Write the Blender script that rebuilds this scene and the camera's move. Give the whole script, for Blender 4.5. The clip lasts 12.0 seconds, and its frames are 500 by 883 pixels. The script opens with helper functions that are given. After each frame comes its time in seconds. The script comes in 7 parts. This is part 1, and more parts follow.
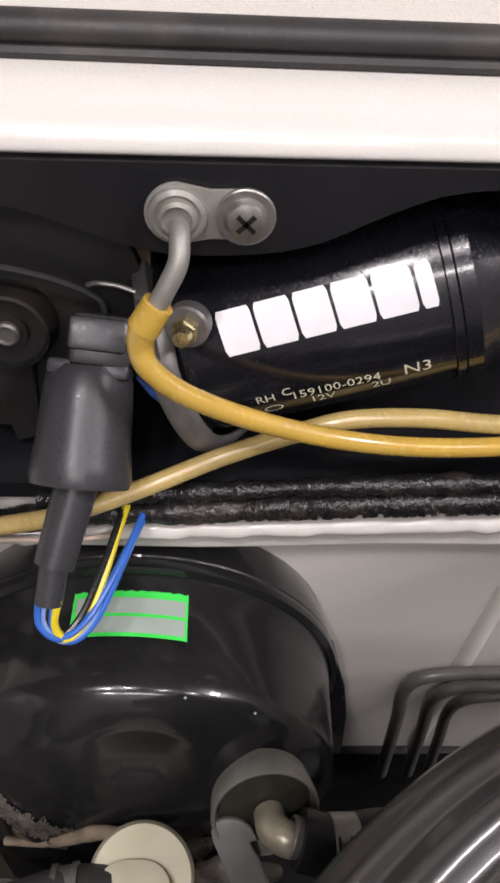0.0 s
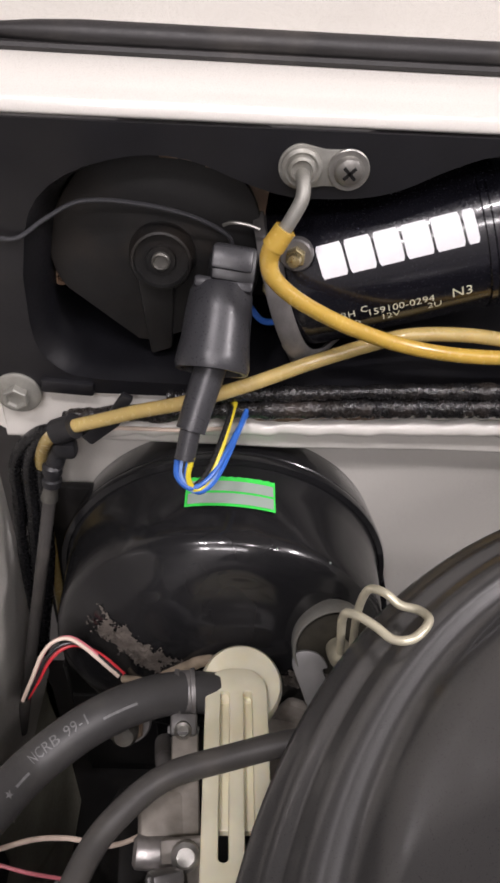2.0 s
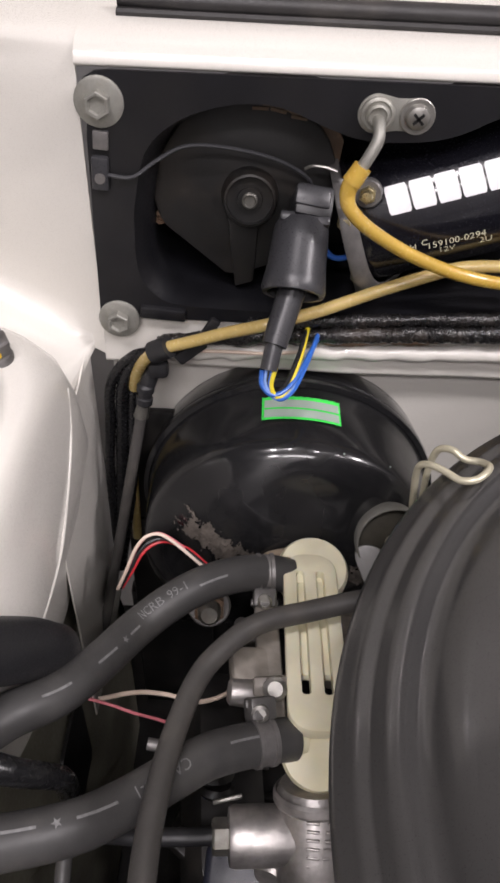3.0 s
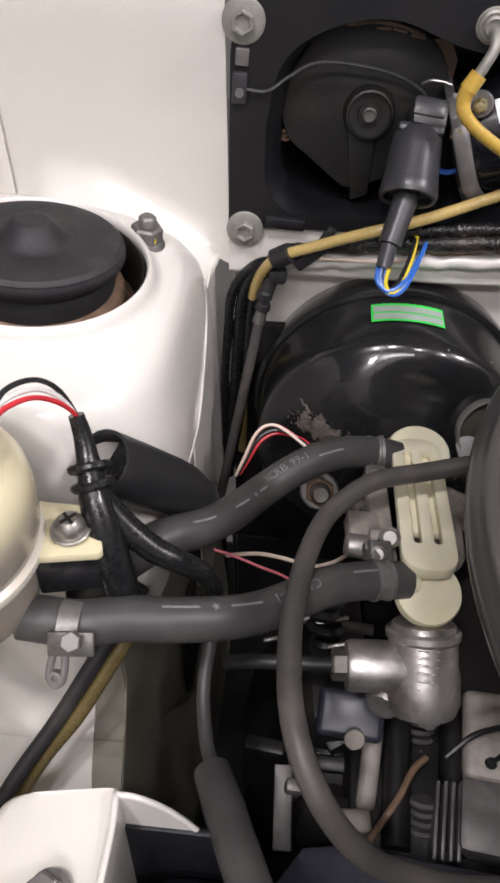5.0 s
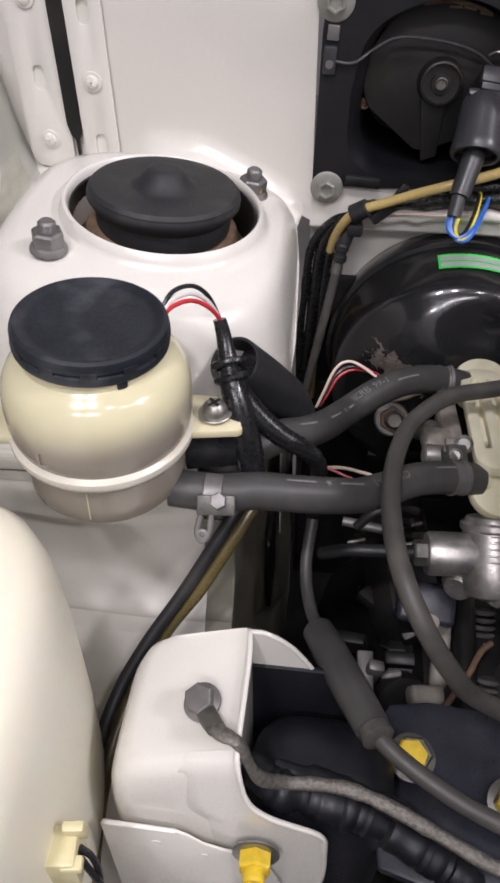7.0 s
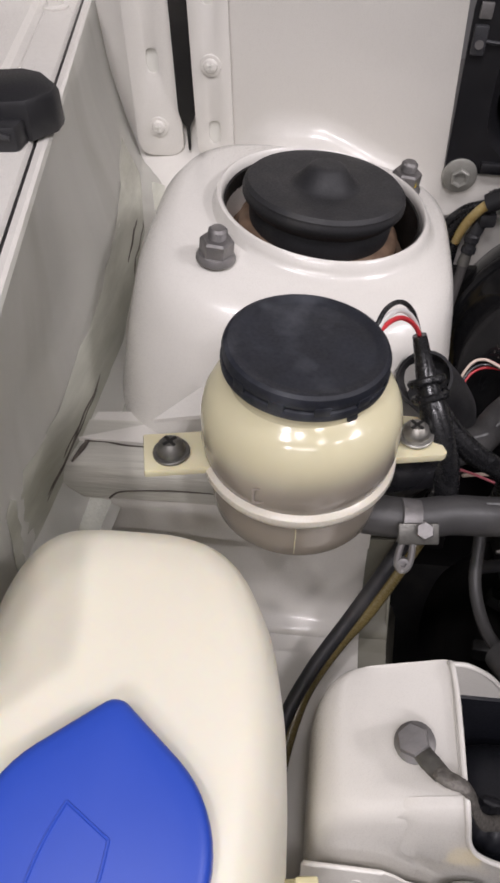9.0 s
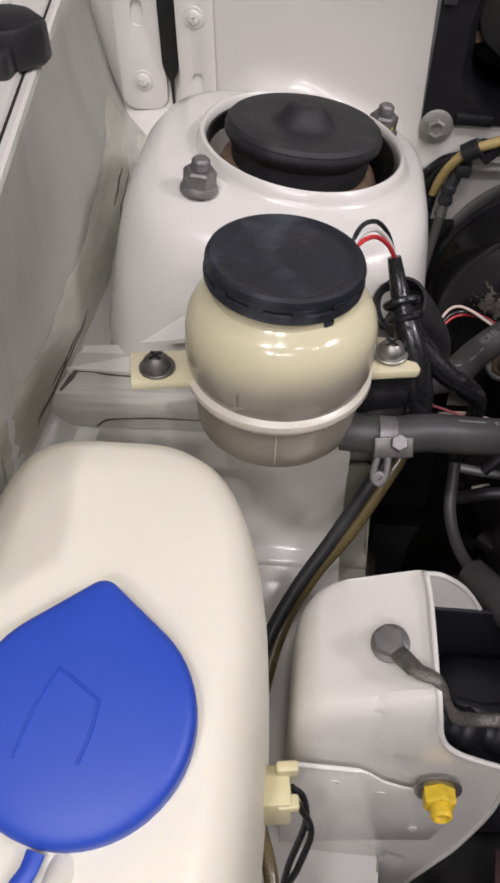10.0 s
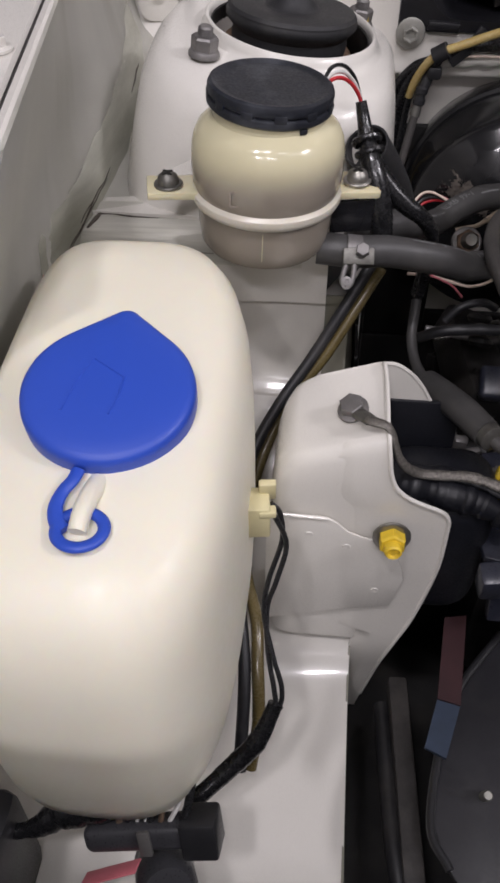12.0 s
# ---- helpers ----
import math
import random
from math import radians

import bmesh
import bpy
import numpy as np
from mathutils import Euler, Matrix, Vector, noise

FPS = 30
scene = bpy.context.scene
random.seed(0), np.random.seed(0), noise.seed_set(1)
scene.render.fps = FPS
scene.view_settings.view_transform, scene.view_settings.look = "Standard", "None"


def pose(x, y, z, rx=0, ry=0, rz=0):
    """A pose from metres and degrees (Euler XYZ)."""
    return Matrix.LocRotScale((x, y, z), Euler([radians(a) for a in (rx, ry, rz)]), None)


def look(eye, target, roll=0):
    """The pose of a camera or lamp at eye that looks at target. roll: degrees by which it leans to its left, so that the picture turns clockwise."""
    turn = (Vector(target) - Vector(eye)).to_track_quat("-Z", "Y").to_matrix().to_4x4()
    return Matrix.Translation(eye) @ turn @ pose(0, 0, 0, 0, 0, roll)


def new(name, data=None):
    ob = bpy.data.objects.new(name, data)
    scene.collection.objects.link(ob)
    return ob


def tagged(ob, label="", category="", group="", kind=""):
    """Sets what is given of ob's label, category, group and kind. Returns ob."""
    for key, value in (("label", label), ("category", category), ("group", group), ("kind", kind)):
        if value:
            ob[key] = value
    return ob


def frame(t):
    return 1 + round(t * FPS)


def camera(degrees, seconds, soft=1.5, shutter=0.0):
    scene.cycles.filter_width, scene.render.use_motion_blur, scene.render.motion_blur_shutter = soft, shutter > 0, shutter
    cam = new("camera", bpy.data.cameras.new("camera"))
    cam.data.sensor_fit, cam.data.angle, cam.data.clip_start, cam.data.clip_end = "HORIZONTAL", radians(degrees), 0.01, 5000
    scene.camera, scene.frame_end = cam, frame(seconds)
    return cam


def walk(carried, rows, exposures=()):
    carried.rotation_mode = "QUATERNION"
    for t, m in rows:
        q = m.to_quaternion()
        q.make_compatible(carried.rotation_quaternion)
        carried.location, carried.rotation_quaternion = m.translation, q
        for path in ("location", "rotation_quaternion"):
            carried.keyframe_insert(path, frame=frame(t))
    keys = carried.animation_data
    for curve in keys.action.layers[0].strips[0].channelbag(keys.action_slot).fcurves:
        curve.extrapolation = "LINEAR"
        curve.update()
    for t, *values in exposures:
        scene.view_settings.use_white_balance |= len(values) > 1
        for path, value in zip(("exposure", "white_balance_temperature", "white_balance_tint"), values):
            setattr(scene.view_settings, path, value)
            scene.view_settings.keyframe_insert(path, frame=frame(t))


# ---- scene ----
# the plan below is drawn at 1 : 0.72; SIZE brings every length of it to true metres
SIZE = 0.72
cam = camera(37.1, 12.0, soft=2.9)
PATH = [
    (0, (-0.011, 0.006, 1.352), (0.075, 1.432, -0.049), 2.8),
    (0.5, (-0.026, -0.024, 1.36), (0.059, 1.419, -0.022), 3.0),
    (1, (-0.037, -0.05, 1.361), (0.036, 1.413, -0.002), 3.1),
    (1.5, (-0.047, -0.075, 1.365), (0.018, 1.408, 0.025), 3.2),
    (2, (-0.058, -0.129, 1.372), (-0.005, 1.363, 0.042), 3.3),
    (2.5, (-0.076, -0.187, 1.38), (-0.049, 1.314, 0.058), 2.9),
    (3, (-0.095, -0.224, 1.374), (-0.095, 1.27, 0.044), 2.6),
    (3.5, (-0.112, -0.239, 1.37), (-0.141, 1.248, 0.032), 2.1),
    (3.7, (-0.121, -0.247, 1.37), (-0.153, 1.234, 0.026), 2.1),
    (5.3, (-0.138, -0.347, 1.348), (-0.315, 1.132, 0.013), -0.5),
    (5.5, (-0.146, -0.36, 1.347), (-0.327, 1.117, 0.011), -0.6),
    (6, (-0.13, -0.388, 1.341), (-0.323, 1.084, 0.002), -0.9),
    (6.5, (-0.154, -0.417, 1.346), (-0.354, 1.056, 0.008), -1.1),
    (7, (-0.178, -0.437, 1.361), (-0.388, 1.036, 0.025), -1.3),
    (7.5, (-0.21, -0.442, 1.371), (-0.43, 1.028, 0.032), -1.6),
    (9.3, (-0.306, -0.404, 1.368), (-0.505, 1.005, -0.038), -2.4),
    (9.5, (-0.304, -0.414, 1.364), (-0.492, 0.995, -0.043), -2.1),
    (10, (-0.295, -0.453, 1.349), (-0.461, 0.955, -0.061), -1.5),
    (10.5, (-0.276, -0.501, 1.351), (-0.434, 0.91, -0.057), -1.1),
    (11, (-0.264, -0.529, 1.353), (-0.424, 0.885, -0.052), -1.1),
    (11.5, (-0.261, -0.568, 1.344), (-0.431, 0.843, -0.064), -1.2),
    (12, (-0.267, -0.629, 1.325), (-0.445, 0.77, -0.092), -1.2),
]
walk(cam, [(t, look(Vector(eye) * SIZE, Vector(target) * SIZE, roll)) for t, eye, target, roll in PATH],
     [(0, -0.60, 6600, 12), (3.5, -0.52, 6560, 11), (5.5, -0.48, 6460, 10.5), (7.5, -0.78, 6330, 11), (9.5, -1.00, 6400, 11.5), (12, -1.12, 6330, 12)])

# ---- light and surroundings ----
world = bpy.data.worlds.new("garage_air")
scene.world = world
world.use_nodes = True
world.node_tree.nodes["Background"].inputs[0].default_value = (0.9, 0.95, 1.0, 1)
world.node_tree.nodes["Background"].inputs[1].default_value = 0.03


def area_lamp(name, eye, target, sx, sy, power, colour=(1.0, 0.945, 0.975)):
    data = bpy.data.lights.new(name, "AREA")
    data.shape, data.size, data.size_y, data.energy, data.color = "RECTANGLE", sx * SIZE, sy * SIZE, power * SIZE ** 2, colour
    ob = new(name, data)
    ob.matrix_world = look(Vector(eye) * SIZE, Vector(target) * SIZE)
    return ob


# unseen lamps under the ceiling: a row of small square ones before the car's nose; a second row, a wide one and a
# strong one far right are added as fill for firewall and inner fender
for lx, ly, sx, sy, power in ((-0.80, -1.55, 0.22, 0.22, 60), (-0.15, -1.40, 0.22, 0.22, 34), (0.95, -1.70, 0.24, 0.24, 24), (2.10, -1.75, 0.24, 0.24, 30),
                              (-0.85, -3.30, 0.34, 0.34, 62), (0.30, -3.40, 1.4, 0.5, 92), (3.10, -0.90, 0.5, 0.9, 200)):
    area_lamp("key_and_fill_lamp", (lx, ly, 4.02), (lx, ly, 0), sx, sy, power)


# ---- materials ----
def material(name, colour, rough=0.5, metal=0.0, vary=0.12, scale=60.0, fine=900.0, bump=0.05, dirt=None, dirt_amount=0.0,
             dirt_scale=18.0, coat=0.0, spec=0.5, sheen_rough=0.12, transmission=0.0, sss=0.0, streak=(1, 1, 1), island=0.0):
    """A surface with two scales of variation in colour, gloss and relief; dirt lies in soft patches over it."""
    m = bpy.data.materials.new(name)
    m.use_nodes = True
    n, l = m.node_tree.nodes, m.node_tree.links
    b = n["Principled BSDF"]
    co = n.new("ShaderNodeTexCoord")
    mp = n.new("ShaderNodeMapping")
    mp.inputs["Scale"].default_value = [k / SIZE for k in streak]
    l.new(co.outputs["Object"], mp.inputs["Vector"])

    def noise_tex(s, detail=4.0, rough_=0.55):
        t = n.new("ShaderNodeTexNoise")
        t.inputs["Scale"].default_value, t.inputs["Detail"].default_value, t.inputs["Roughness"].default_value = s, detail, rough_
        l.new(mp.outputs[0], t.inputs["Vector"])
        return t.outputs["Fac"]

    def ramp(fac, a, b_, lo=0.0, hi=1.0):
        r = n.new("ShaderNodeMapRange")
        r.inputs["From Min"].default_value, r.inputs["From Max"].default_value = a, b_
        r.inputs["To Min"].default_value, r.inputs["To Max"].default_value = lo, hi
        l.new(fac, r.inputs["Value"])
        return r.outputs[0]

    big, small = noise_tex(scale), noise_tex(fine, 2.0)
    dark = tuple(c * (1 - vary) for c in colour)
    mix = n.new("ShaderNodeMix")
    mix.data_type = "RGBA"
    mix.inputs["A"].default_value, mix.inputs["B"].default_value = (*dark, 1), (*[min(1, c * (1 + vary * 0.6)) for c in colour], 1)
    l.new(ramp(big, 0.3, 0.7), mix.inputs["Factor"])
    out = mix.outputs["Result"]
    if dirt:
        d = n.new("ShaderNodeMix")
        d.data_type = "RGBA"
        d.inputs["B"].default_value = (*dirt, 1)
        l.new(out, d.inputs["A"])
        l.new(ramp(noise_tex(dirt_scale, 3.5, 0.6), 0.50, 0.76, 0.0, dirt_amount), d.inputs["Factor"])
        out = d.outputs["Result"]
    l.new(out, b.inputs["Base Color"])
    l.new(ramp(small, 0.25, 0.75, max(0.02, rough - sheen_rough), min(1, rough + sheen_rough)), b.inputs["Roughness"])
    b.inputs["Metallic"].default_value = metal
    b.inputs["Specular IOR Level"].default_value = spec
    b.inputs["Coat Weight"].default_value = coat
    b.inputs["Coat Roughness"].default_value = 0.08
    b.inputs["Transmission Weight"].default_value = transmission
    b.inputs["Subsurface Weight"].default_value = sss
    b.inputs["Subsurface Radius"].default_value = (0.009, 0.0065, 0.0036)
    if bump:
        add = n.new("ShaderNodeMath")
        add.operation = "ADD"
        l.new(big, add.inputs[0])
        l.new(ramp(small, 0, 1, 0, 0.35), add.inputs[1])
        bp = n.new("ShaderNodeBump")
        bp.inputs["Strength"].default_value, bp.inputs["Distance"].default_value = bump, 0.0015
        l.new(add.outputs[0], bp.inputs["Height"])
        l.new(bp.outputs[0], b.inputs["Normal"])
    return m


WHITE = material("white_car_paint", (0.72, 0.695, 0.645), 0.28, vary=0.02, scale=6, fine=1500, bump=0, dirt=(0.56, 0.53, 0.46), dirt_amount=0.12, dirt_scale=2.5, coat=0.5, sheen_rough=0.02)
WHITE_DUSTY = material("dusty_white_paint", (0.77, 0.76, 0.70), 0.42, vary=0.08, scale=9, fine=900, bump=0.02, dirt=(0.47, 0.46, 0.375), dirt_amount=0.75, dirt_scale=6, coat=0.1, streak=(1, 1.5, 0.28))
SEALER = material("brushed_seam_sealer", (0.58, 0.565, 0.50), 0.5, vary=0.22, scale=30, fine=400, bump=0.9, dirt=(0.20, 0.185, 0.14), dirt_amount=0.9, dirt_scale=18, streak=(0.16, 4.0, 2.0))
SIDE_SEALER = material("brushed_side_sealer", (0.50, 0.50, 0.43), 0.45, vary=0.25, scale=30, fine=400, bump=0.5, dirt=(0.25, 0.245, 0.185), dirt_amount=0.85, dirt_scale=12, streak=(1, 0.3, 1.6))
# olive grime, with the colour darkened further for shade on the engine side
RAIL = material("grimy_shaded_olive_paint", (0.25, 0.24, 0.19), 0.5, vary=0.3, scale=12, fine=300, bump=0.03, dirt=(0.14, 0.13, 0.10), dirt_amount=0.6, dirt_scale=8)
BLACK_PAINT = material("gloss_black_paint", (0.012, 0.012, 0.014), 0.28, vary=0.3, scale=12, fine=40, bump=0, dirt=(0.03, 0.028, 0.026), dirt_amount=0.2, dirt_scale=8, coat=0.3, sheen_rough=0.03)
BOOSTER_BLACK = material("dusty_gloss_black_steel", (0.012, 0.012, 0.013), 0.2, vary=0.25, scale=14, fine=300, bump=0.004, dirt=(0.05, 0.046, 0.042), dirt_amount=0.25, dirt_scale=7, coat=0.45, spec=0.3, sheen_rough=0.06)
PLATE_BLACK = material("satin_black_plate", (0.007, 0.007, 0.009), 0.40, vary=0.25, scale=40, fine=600, bump=0.04, dirt=(0.04, 0.037, 0.034), dirt_amount=0.25, dirt_scale=9)
GEAR_BLACK = material("worn_black_casting", (0.008, 0.0077, 0.0077), 0.46, vary=0.3, scale=50, fine=700, bump=0.08, dirt=(0.07, 0.05, 0.034), dirt_amount=0.3, dirt_scale=14)
MOTOR_BLACK = material("semi_gloss_black_motor", (0.009, 0.009, 0.013), 0.2, vary=0.2, scale=40, fine=700, bump=0.01, coat=0.4)
RUBBER = material("black_rubber", (0.016, 0.016, 0.018), 0.46, vary=0.15, scale=60, fine=900, bump=0.05, dirt=(0.14, 0.13, 0.12), dirt_amount=0.25, dirt_scale=20)
CAP_RUBBER = material("dusty_matt_rubber", (0.018, 0.018, 0.020), 0.6, vary=0.2, scale=50, fine=700, bump=0.08, dirt=(0.06, 0.057, 0.052), dirt_amount=0.6, dirt_scale=22)
HOSE = material("grey_black_rubber_hose", (0.052, 0.0505, 0.050), 0.48, vary=0.15, scale=45, fine=900, bump=0.05, dirt=(0.16, 0.15, 0.13), dirt_amount=0.22, dirt_scale=22)
HOSE_LIGHT = material("faded_rubber_hose", (0.062, 0.058, 0.055), 0.5, vary=0.15, scale=45, fine=800, bump=0.06, dirt=(0.2, 0.18, 0.15), dirt_amount=0.3, dirt_scale=22)
SEAL_RUBBER = material("weathered_seal_rubber", (0.026, 0.024, 0.024), 0.5, vary=0.2, scale=40, fine=700, bump=0.06, dirt=(0.16, 0.14, 0.12), dirt_amount=0.3)
GREY_PLASTIC = material("grey_black_vinyl", (0.038, 0.038, 0.042), 0.34, vary=0.12, scale=40, fine=800, bump=0.03)
BLACK_PLASTIC = material("black_plastic", (0.018, 0.018, 0.02), 0.4, vary=0.2, scale=50, fine=900, bump=0.04)
TAPE = material("shiny_black_tape", (0.010, 0.010, 0.011), 0.26, vary=0.3, scale=40, fine=300, bump=0.03)
CRUMPLED = material("crumpled_black_tape", (0.012, 0.0115, 0.012), 0.24, vary=0.4, scale=130, fine=500, bump=0.9, dirt=(0.09, 0.07, 0.055), dirt_amount=0.4, dirt_scale=40)
CAP_BLUE_BLACK = material("blue_black_cap_plastic", (0.011, 0.013, 0.020), 0.5, vary=0.35, scale=45, fine=500, bump=0.04, dirt=(0.075, 0.080, 0.092), dirt_amount=0.9, dirt_scale=26)
RIDGE = material("pale_translucent_plastic", (0.66, 0.62, 0.53), 0.28, vary=0.03, scale=8, fine=1500, bump=0, sss=0.2)
CREAM = material("cream_translucent_plastic", (0.66, 0.61, 0.41), 0.15, vary=0.03, scale=8, fine=1500, bump=0, sss=0.3, sheen_rough=0.03)
FLUID = material("fluid_darkened_plastic", (0.30, 0.26, 0.22), 0.32, vary=0.08, scale=20, fine=400, bump=0.02, sss=0.15)
TANK = material("ivory_tank_plastic", (0.81, 0.775, 0.645), 0.42, vary=0.03, scale=12, fine=150, bump=0.01, dirt=(0.68, 0.63, 0.49), dirt_amount=0.2, dirt_scale=5, sss=0.3)
BLUE = material("blue_polyethylene", (0.022, 0.072, 0.47), 0.46, vary=0.02, scale=8, fine=900, bump=0, sheen_rough=0.01)
YELLOW_HOSE = material("amber_vinyl_tube", (0.55, 0.36, 0.07), 0.22, vary=0.12, scale=40, fine=300, bump=0.01, sss=0.3, coat=0.3)
PALE_HOSE = material("pale_amber_vinyl_tube", (0.48, 0.36, 0.14), 0.22, vary=0.12, scale=40, fine=300, bump=0.01, sss=0.3, coat=0.3)
VALVE_CREAM = material("aged_ivory_nylon", (0.78, 0.74, 0.56), 0.42, vary=0.1, scale=30, fine=500, bump=0.03, dirt=(0.66, 0.57, 0.26), dirt_amount=0.5, dirt_scale=16, sss=0.2)
ALLOY = material("cast_aluminium", (0.50, 0.475, 0.46), 0.42, metal=0.85, vary=0.3, scale=70, fine=500, bump=0.14, dirt=(0.12, 0.105, 0.09), dirt_amount=0.6, dirt_scale=40)
ZINC = material("dull_zinc_steel", (0.38, 0.37, 0.345), 0.42, metal=0.9, vary=0.2, scale=90, fine=900, bump=0.08, dirt=(0.2, 0.18, 0.13), dirt_amount=0.4, dirt_scale=60)
PALE_ZINC = material("oxidised_pale_zinc", (0.33, 0.325, 0.295), 0.55, metal=0.55, vary=0.15, scale=90, fine=900, bump=0.08, dirt=(0.2, 0.18, 0.13), dirt_amount=0.35, dirt_scale=60)
DARK_STEEL = material("aged_dark_steel", (0.17, 0.165, 0.15), 0.45, metal=0.7, vary=0.3, scale=120, fine=900, bump=0.12, dirt=(0.12, 0.09, 0.05), dirt_amount=0.4, dirt_scale=50)
BRASS = material("yellow_passivated_steel", (0.62, 0.53, 0.30), 0.32, metal=0.9, vary=0.2, scale=90, fine=900, bump=0.06)
PALE_BRASS = material("pale_yellow_zinc_wire", (0.62, 0.58, 0.44), 0.38, metal=0.5, vary=0.2, scale=90, fine=900, bump=0.05)
CUP_BRONZE = material("dull_bronze_stain", (0.055, 0.050, 0.038), 0.5, metal=0.3, vary=0.3, scale=90, fine=700, bump=0.05)
ARM_GREY = material("grey_phosphated_steel", (0.24, 0.235, 0.23), 0.5, metal=0.1, vary=0.15, scale=60, fine=700, bump=0.03)
YELLOW_PAINT = material("yellow_marking_paint", (0.75, 0.52, 0.03), 0.5, vary=0.15, scale=120, fine=900, bump=0.12, dirt=(0.25, 0.2, 0.1), dirt_amount=0.4, dirt_scale=80)
RUST = material("rust_brown_metal", (0.17, 0.105, 0.065), 0.7, vary=0.4, scale=70, fine=700, bump=0.2, dirt=(0.3, 0.26, 0.2), dirt_amount=0.4)
RUST_PALE = material("stained_beige_sheath", (0.36, 0.29, 0.21), 0.6, vary=0.35, scale=90, fine=700, bump=0.2)
GREASE = material("dried_grey_dirt", (0.11, 0.094, 0.08), 0.9, vary=0.4, scale=120, fine=900, bump=0.5)
# oily engine metal, and the near-black that stands for shade in gaps and pockets
DARK = material("oily_dark_metal_and_shade", (0.008, 0.0075, 0.0075), 0.45, vary=0.4, scale=40, fine=700, bump=0.1, dirt=(0.06, 0.053, 0.046), dirt_amount=0.3)
MOUNT_BLACK = material("wet_blue_black_rubber", (0.005, 0.0055, 0.009), 0.50, vary=0.3, scale=30, fine=500, bump=0.05)
BLUE_STEEL = material("blue_black_painted_steel", (0.018, 0.020, 0.032), 0.35, vary=0.25, scale=40, fine=700, bump=0.05, dirt=(0.10, 0.10, 0.11), dirt_amount=0.35, dirt_scale=20)
GREY_METAL = material("dull_grey_metal", (0.23, 0.22, 0.215), 0.5, metal=0.6, vary=0.3, scale=60, fine=700, bump=0.1, dirt=(0.1, 0.09, 0.08), dirt_amount=0.5)
PIPE_GREY = material("grey_coated_pipe", (0.13, 0.125, 0.12), 0.38, metal=0.2, vary=0.2, scale=50, fine=700, bump=0.04, dirt=(0.05, 0.045, 0.04), dirt_amount=0.4, dirt_scale=30)
CLAMP_GREY = material("grey_clamp_steel", (0.15, 0.145, 0.14), 0.45, metal=0.5, vary=0.25, scale=90, fine=900, bump=0.08, dirt=(0.06, 0.055, 0.05), dirt_amount=0.5, dirt_scale=50)
DULL_CAST = material("dull_beige_casting", (0.33, 0.30, 0.265), 0.55, metal=0.15, vary=0.25, scale=60, fine=700, bump=0.1, dirt=(0.07, 0.06, 0.05), dirt_amount=0.7, dirt_scale=28)
RAIL_GREY = material("dusty_grey_rail", (0.055, 0.050, 0.048), 0.6, vary=0.35, scale=40, fine=500, bump=0.1, dirt=(0.12, 0.11, 0.10), dirt_amount=0.5, dirt_scale=30)
BRAID = material("braided_tinned_copper", (0.21, 0.195, 0.175), 0.5, metal=0.7, vary=0.4, scale=400, fine=1500, bump=0.5)
LID_BLACK = material("dusty_black_lid_paint", (0.030, 0.0292, 0.029), 0.3, vary=0.15, scale=6, fine=2000, bump=0, dirt=(0.07, 0.066, 0.06), dirt_amount=0.3, dirt_scale=3, coat=0.5, sheen_rough=0.04)
GREEN = material("fluorescent_green_sticker", (0.05, 0.78, 0.10), 0.45, vary=0.05, scale=40, fine=600, bump=0.01)
PAPER = material("silver_sticker_print", (0.36, 0.43, 0.38), 0.4, vary=0.06, scale=60, fine=600, bump=0.01)
WHITE_INK = material("white_screen_ink", (0.80, 0.80, 0.82), 0.5, vary=0.05, scale=90, fine=900, bump=0)
PALE_INK = material("pale_yellow_ink", (0.75, 0.73, 0.55), 0.5, vary=0.1, scale=90, fine=900, bump=0)
HOSE_INK = material("worn_grey_ink", (0.19, 0.19, 0.19), 0.6, vary=0.3, scale=300, fine=900, bump=0)
W_BLUE = material("blue_wire_sheath", (0.03, 0.13, 0.50), 0.35, vary=0.1, bump=0)
W_LIGHTBLUE = material("pale_blue_wire_sheath", (0.20, 0.32, 0.62), 0.35, vary=0.1, bump=0)
W_YELLOW = material("yellow_wire_sheath", (0.72, 0.58, 0.03), 0.35, vary=0.1, bump=0)
W_RED = material("red_wire_sheath", (0.55, 0.03, 0.04), 0.35, vary=0.1, bump=0)
W_PINK = material("pink_wire_sheath", (0.60, 0.17, 0.20), 0.35, vary=0.1, bump=0)
W_PALE = material("pale_wire_sheath", (0.72, 0.58, 0.48), 0.35, vary=0.1, bump=0)
W_BLACK = material("black_wire_sheath", (0.015, 0.015, 0.016), 0.3, vary=0.1, bump=0)
GREEN_WIRE = material("green_wire_sheath", (0.05, 0.24, 0.13), 0.35, vary=0.1, bump=0)
W_WHITE = material("white_wire_sheath", (0.7, 0.69, 0.66), 0.35, vary=0.1, bump=0)
CONN_CREAM = material("cream_connector_nylon", (0.62, 0.56, 0.33), 0.4, vary=0.1, scale=60, fine=700, bump=0.03)
GARAGE_WALL = material("grey_garage_wall", (0.34, 0.335, 0.33), 0.8, vary=0.08, scale=3, fine=90, bump=0.03)
FLOOR_GREY = material("concrete_floor", (0.30, 0.29, 0.28), 0.6, vary=0.15, scale=4, fine=120, bump=0.05)
MAROON = material("faded_maroon_plastic", (0.035, 0.013, 0.015), 0.5, vary=0.2)
SLATE_BLUE = material("slate_blue_plastic", (0.025, 0.038, 0.065), 0.5, vary=0.2)
SHROUD = material("grey_black_shroud", (0.020, 0.0195, 0.023), 0.5, vary=0.2, scale=25, fine=400, bump=0.04, dirt=(0.08, 0.075, 0.07), dirt_amount=0.3)


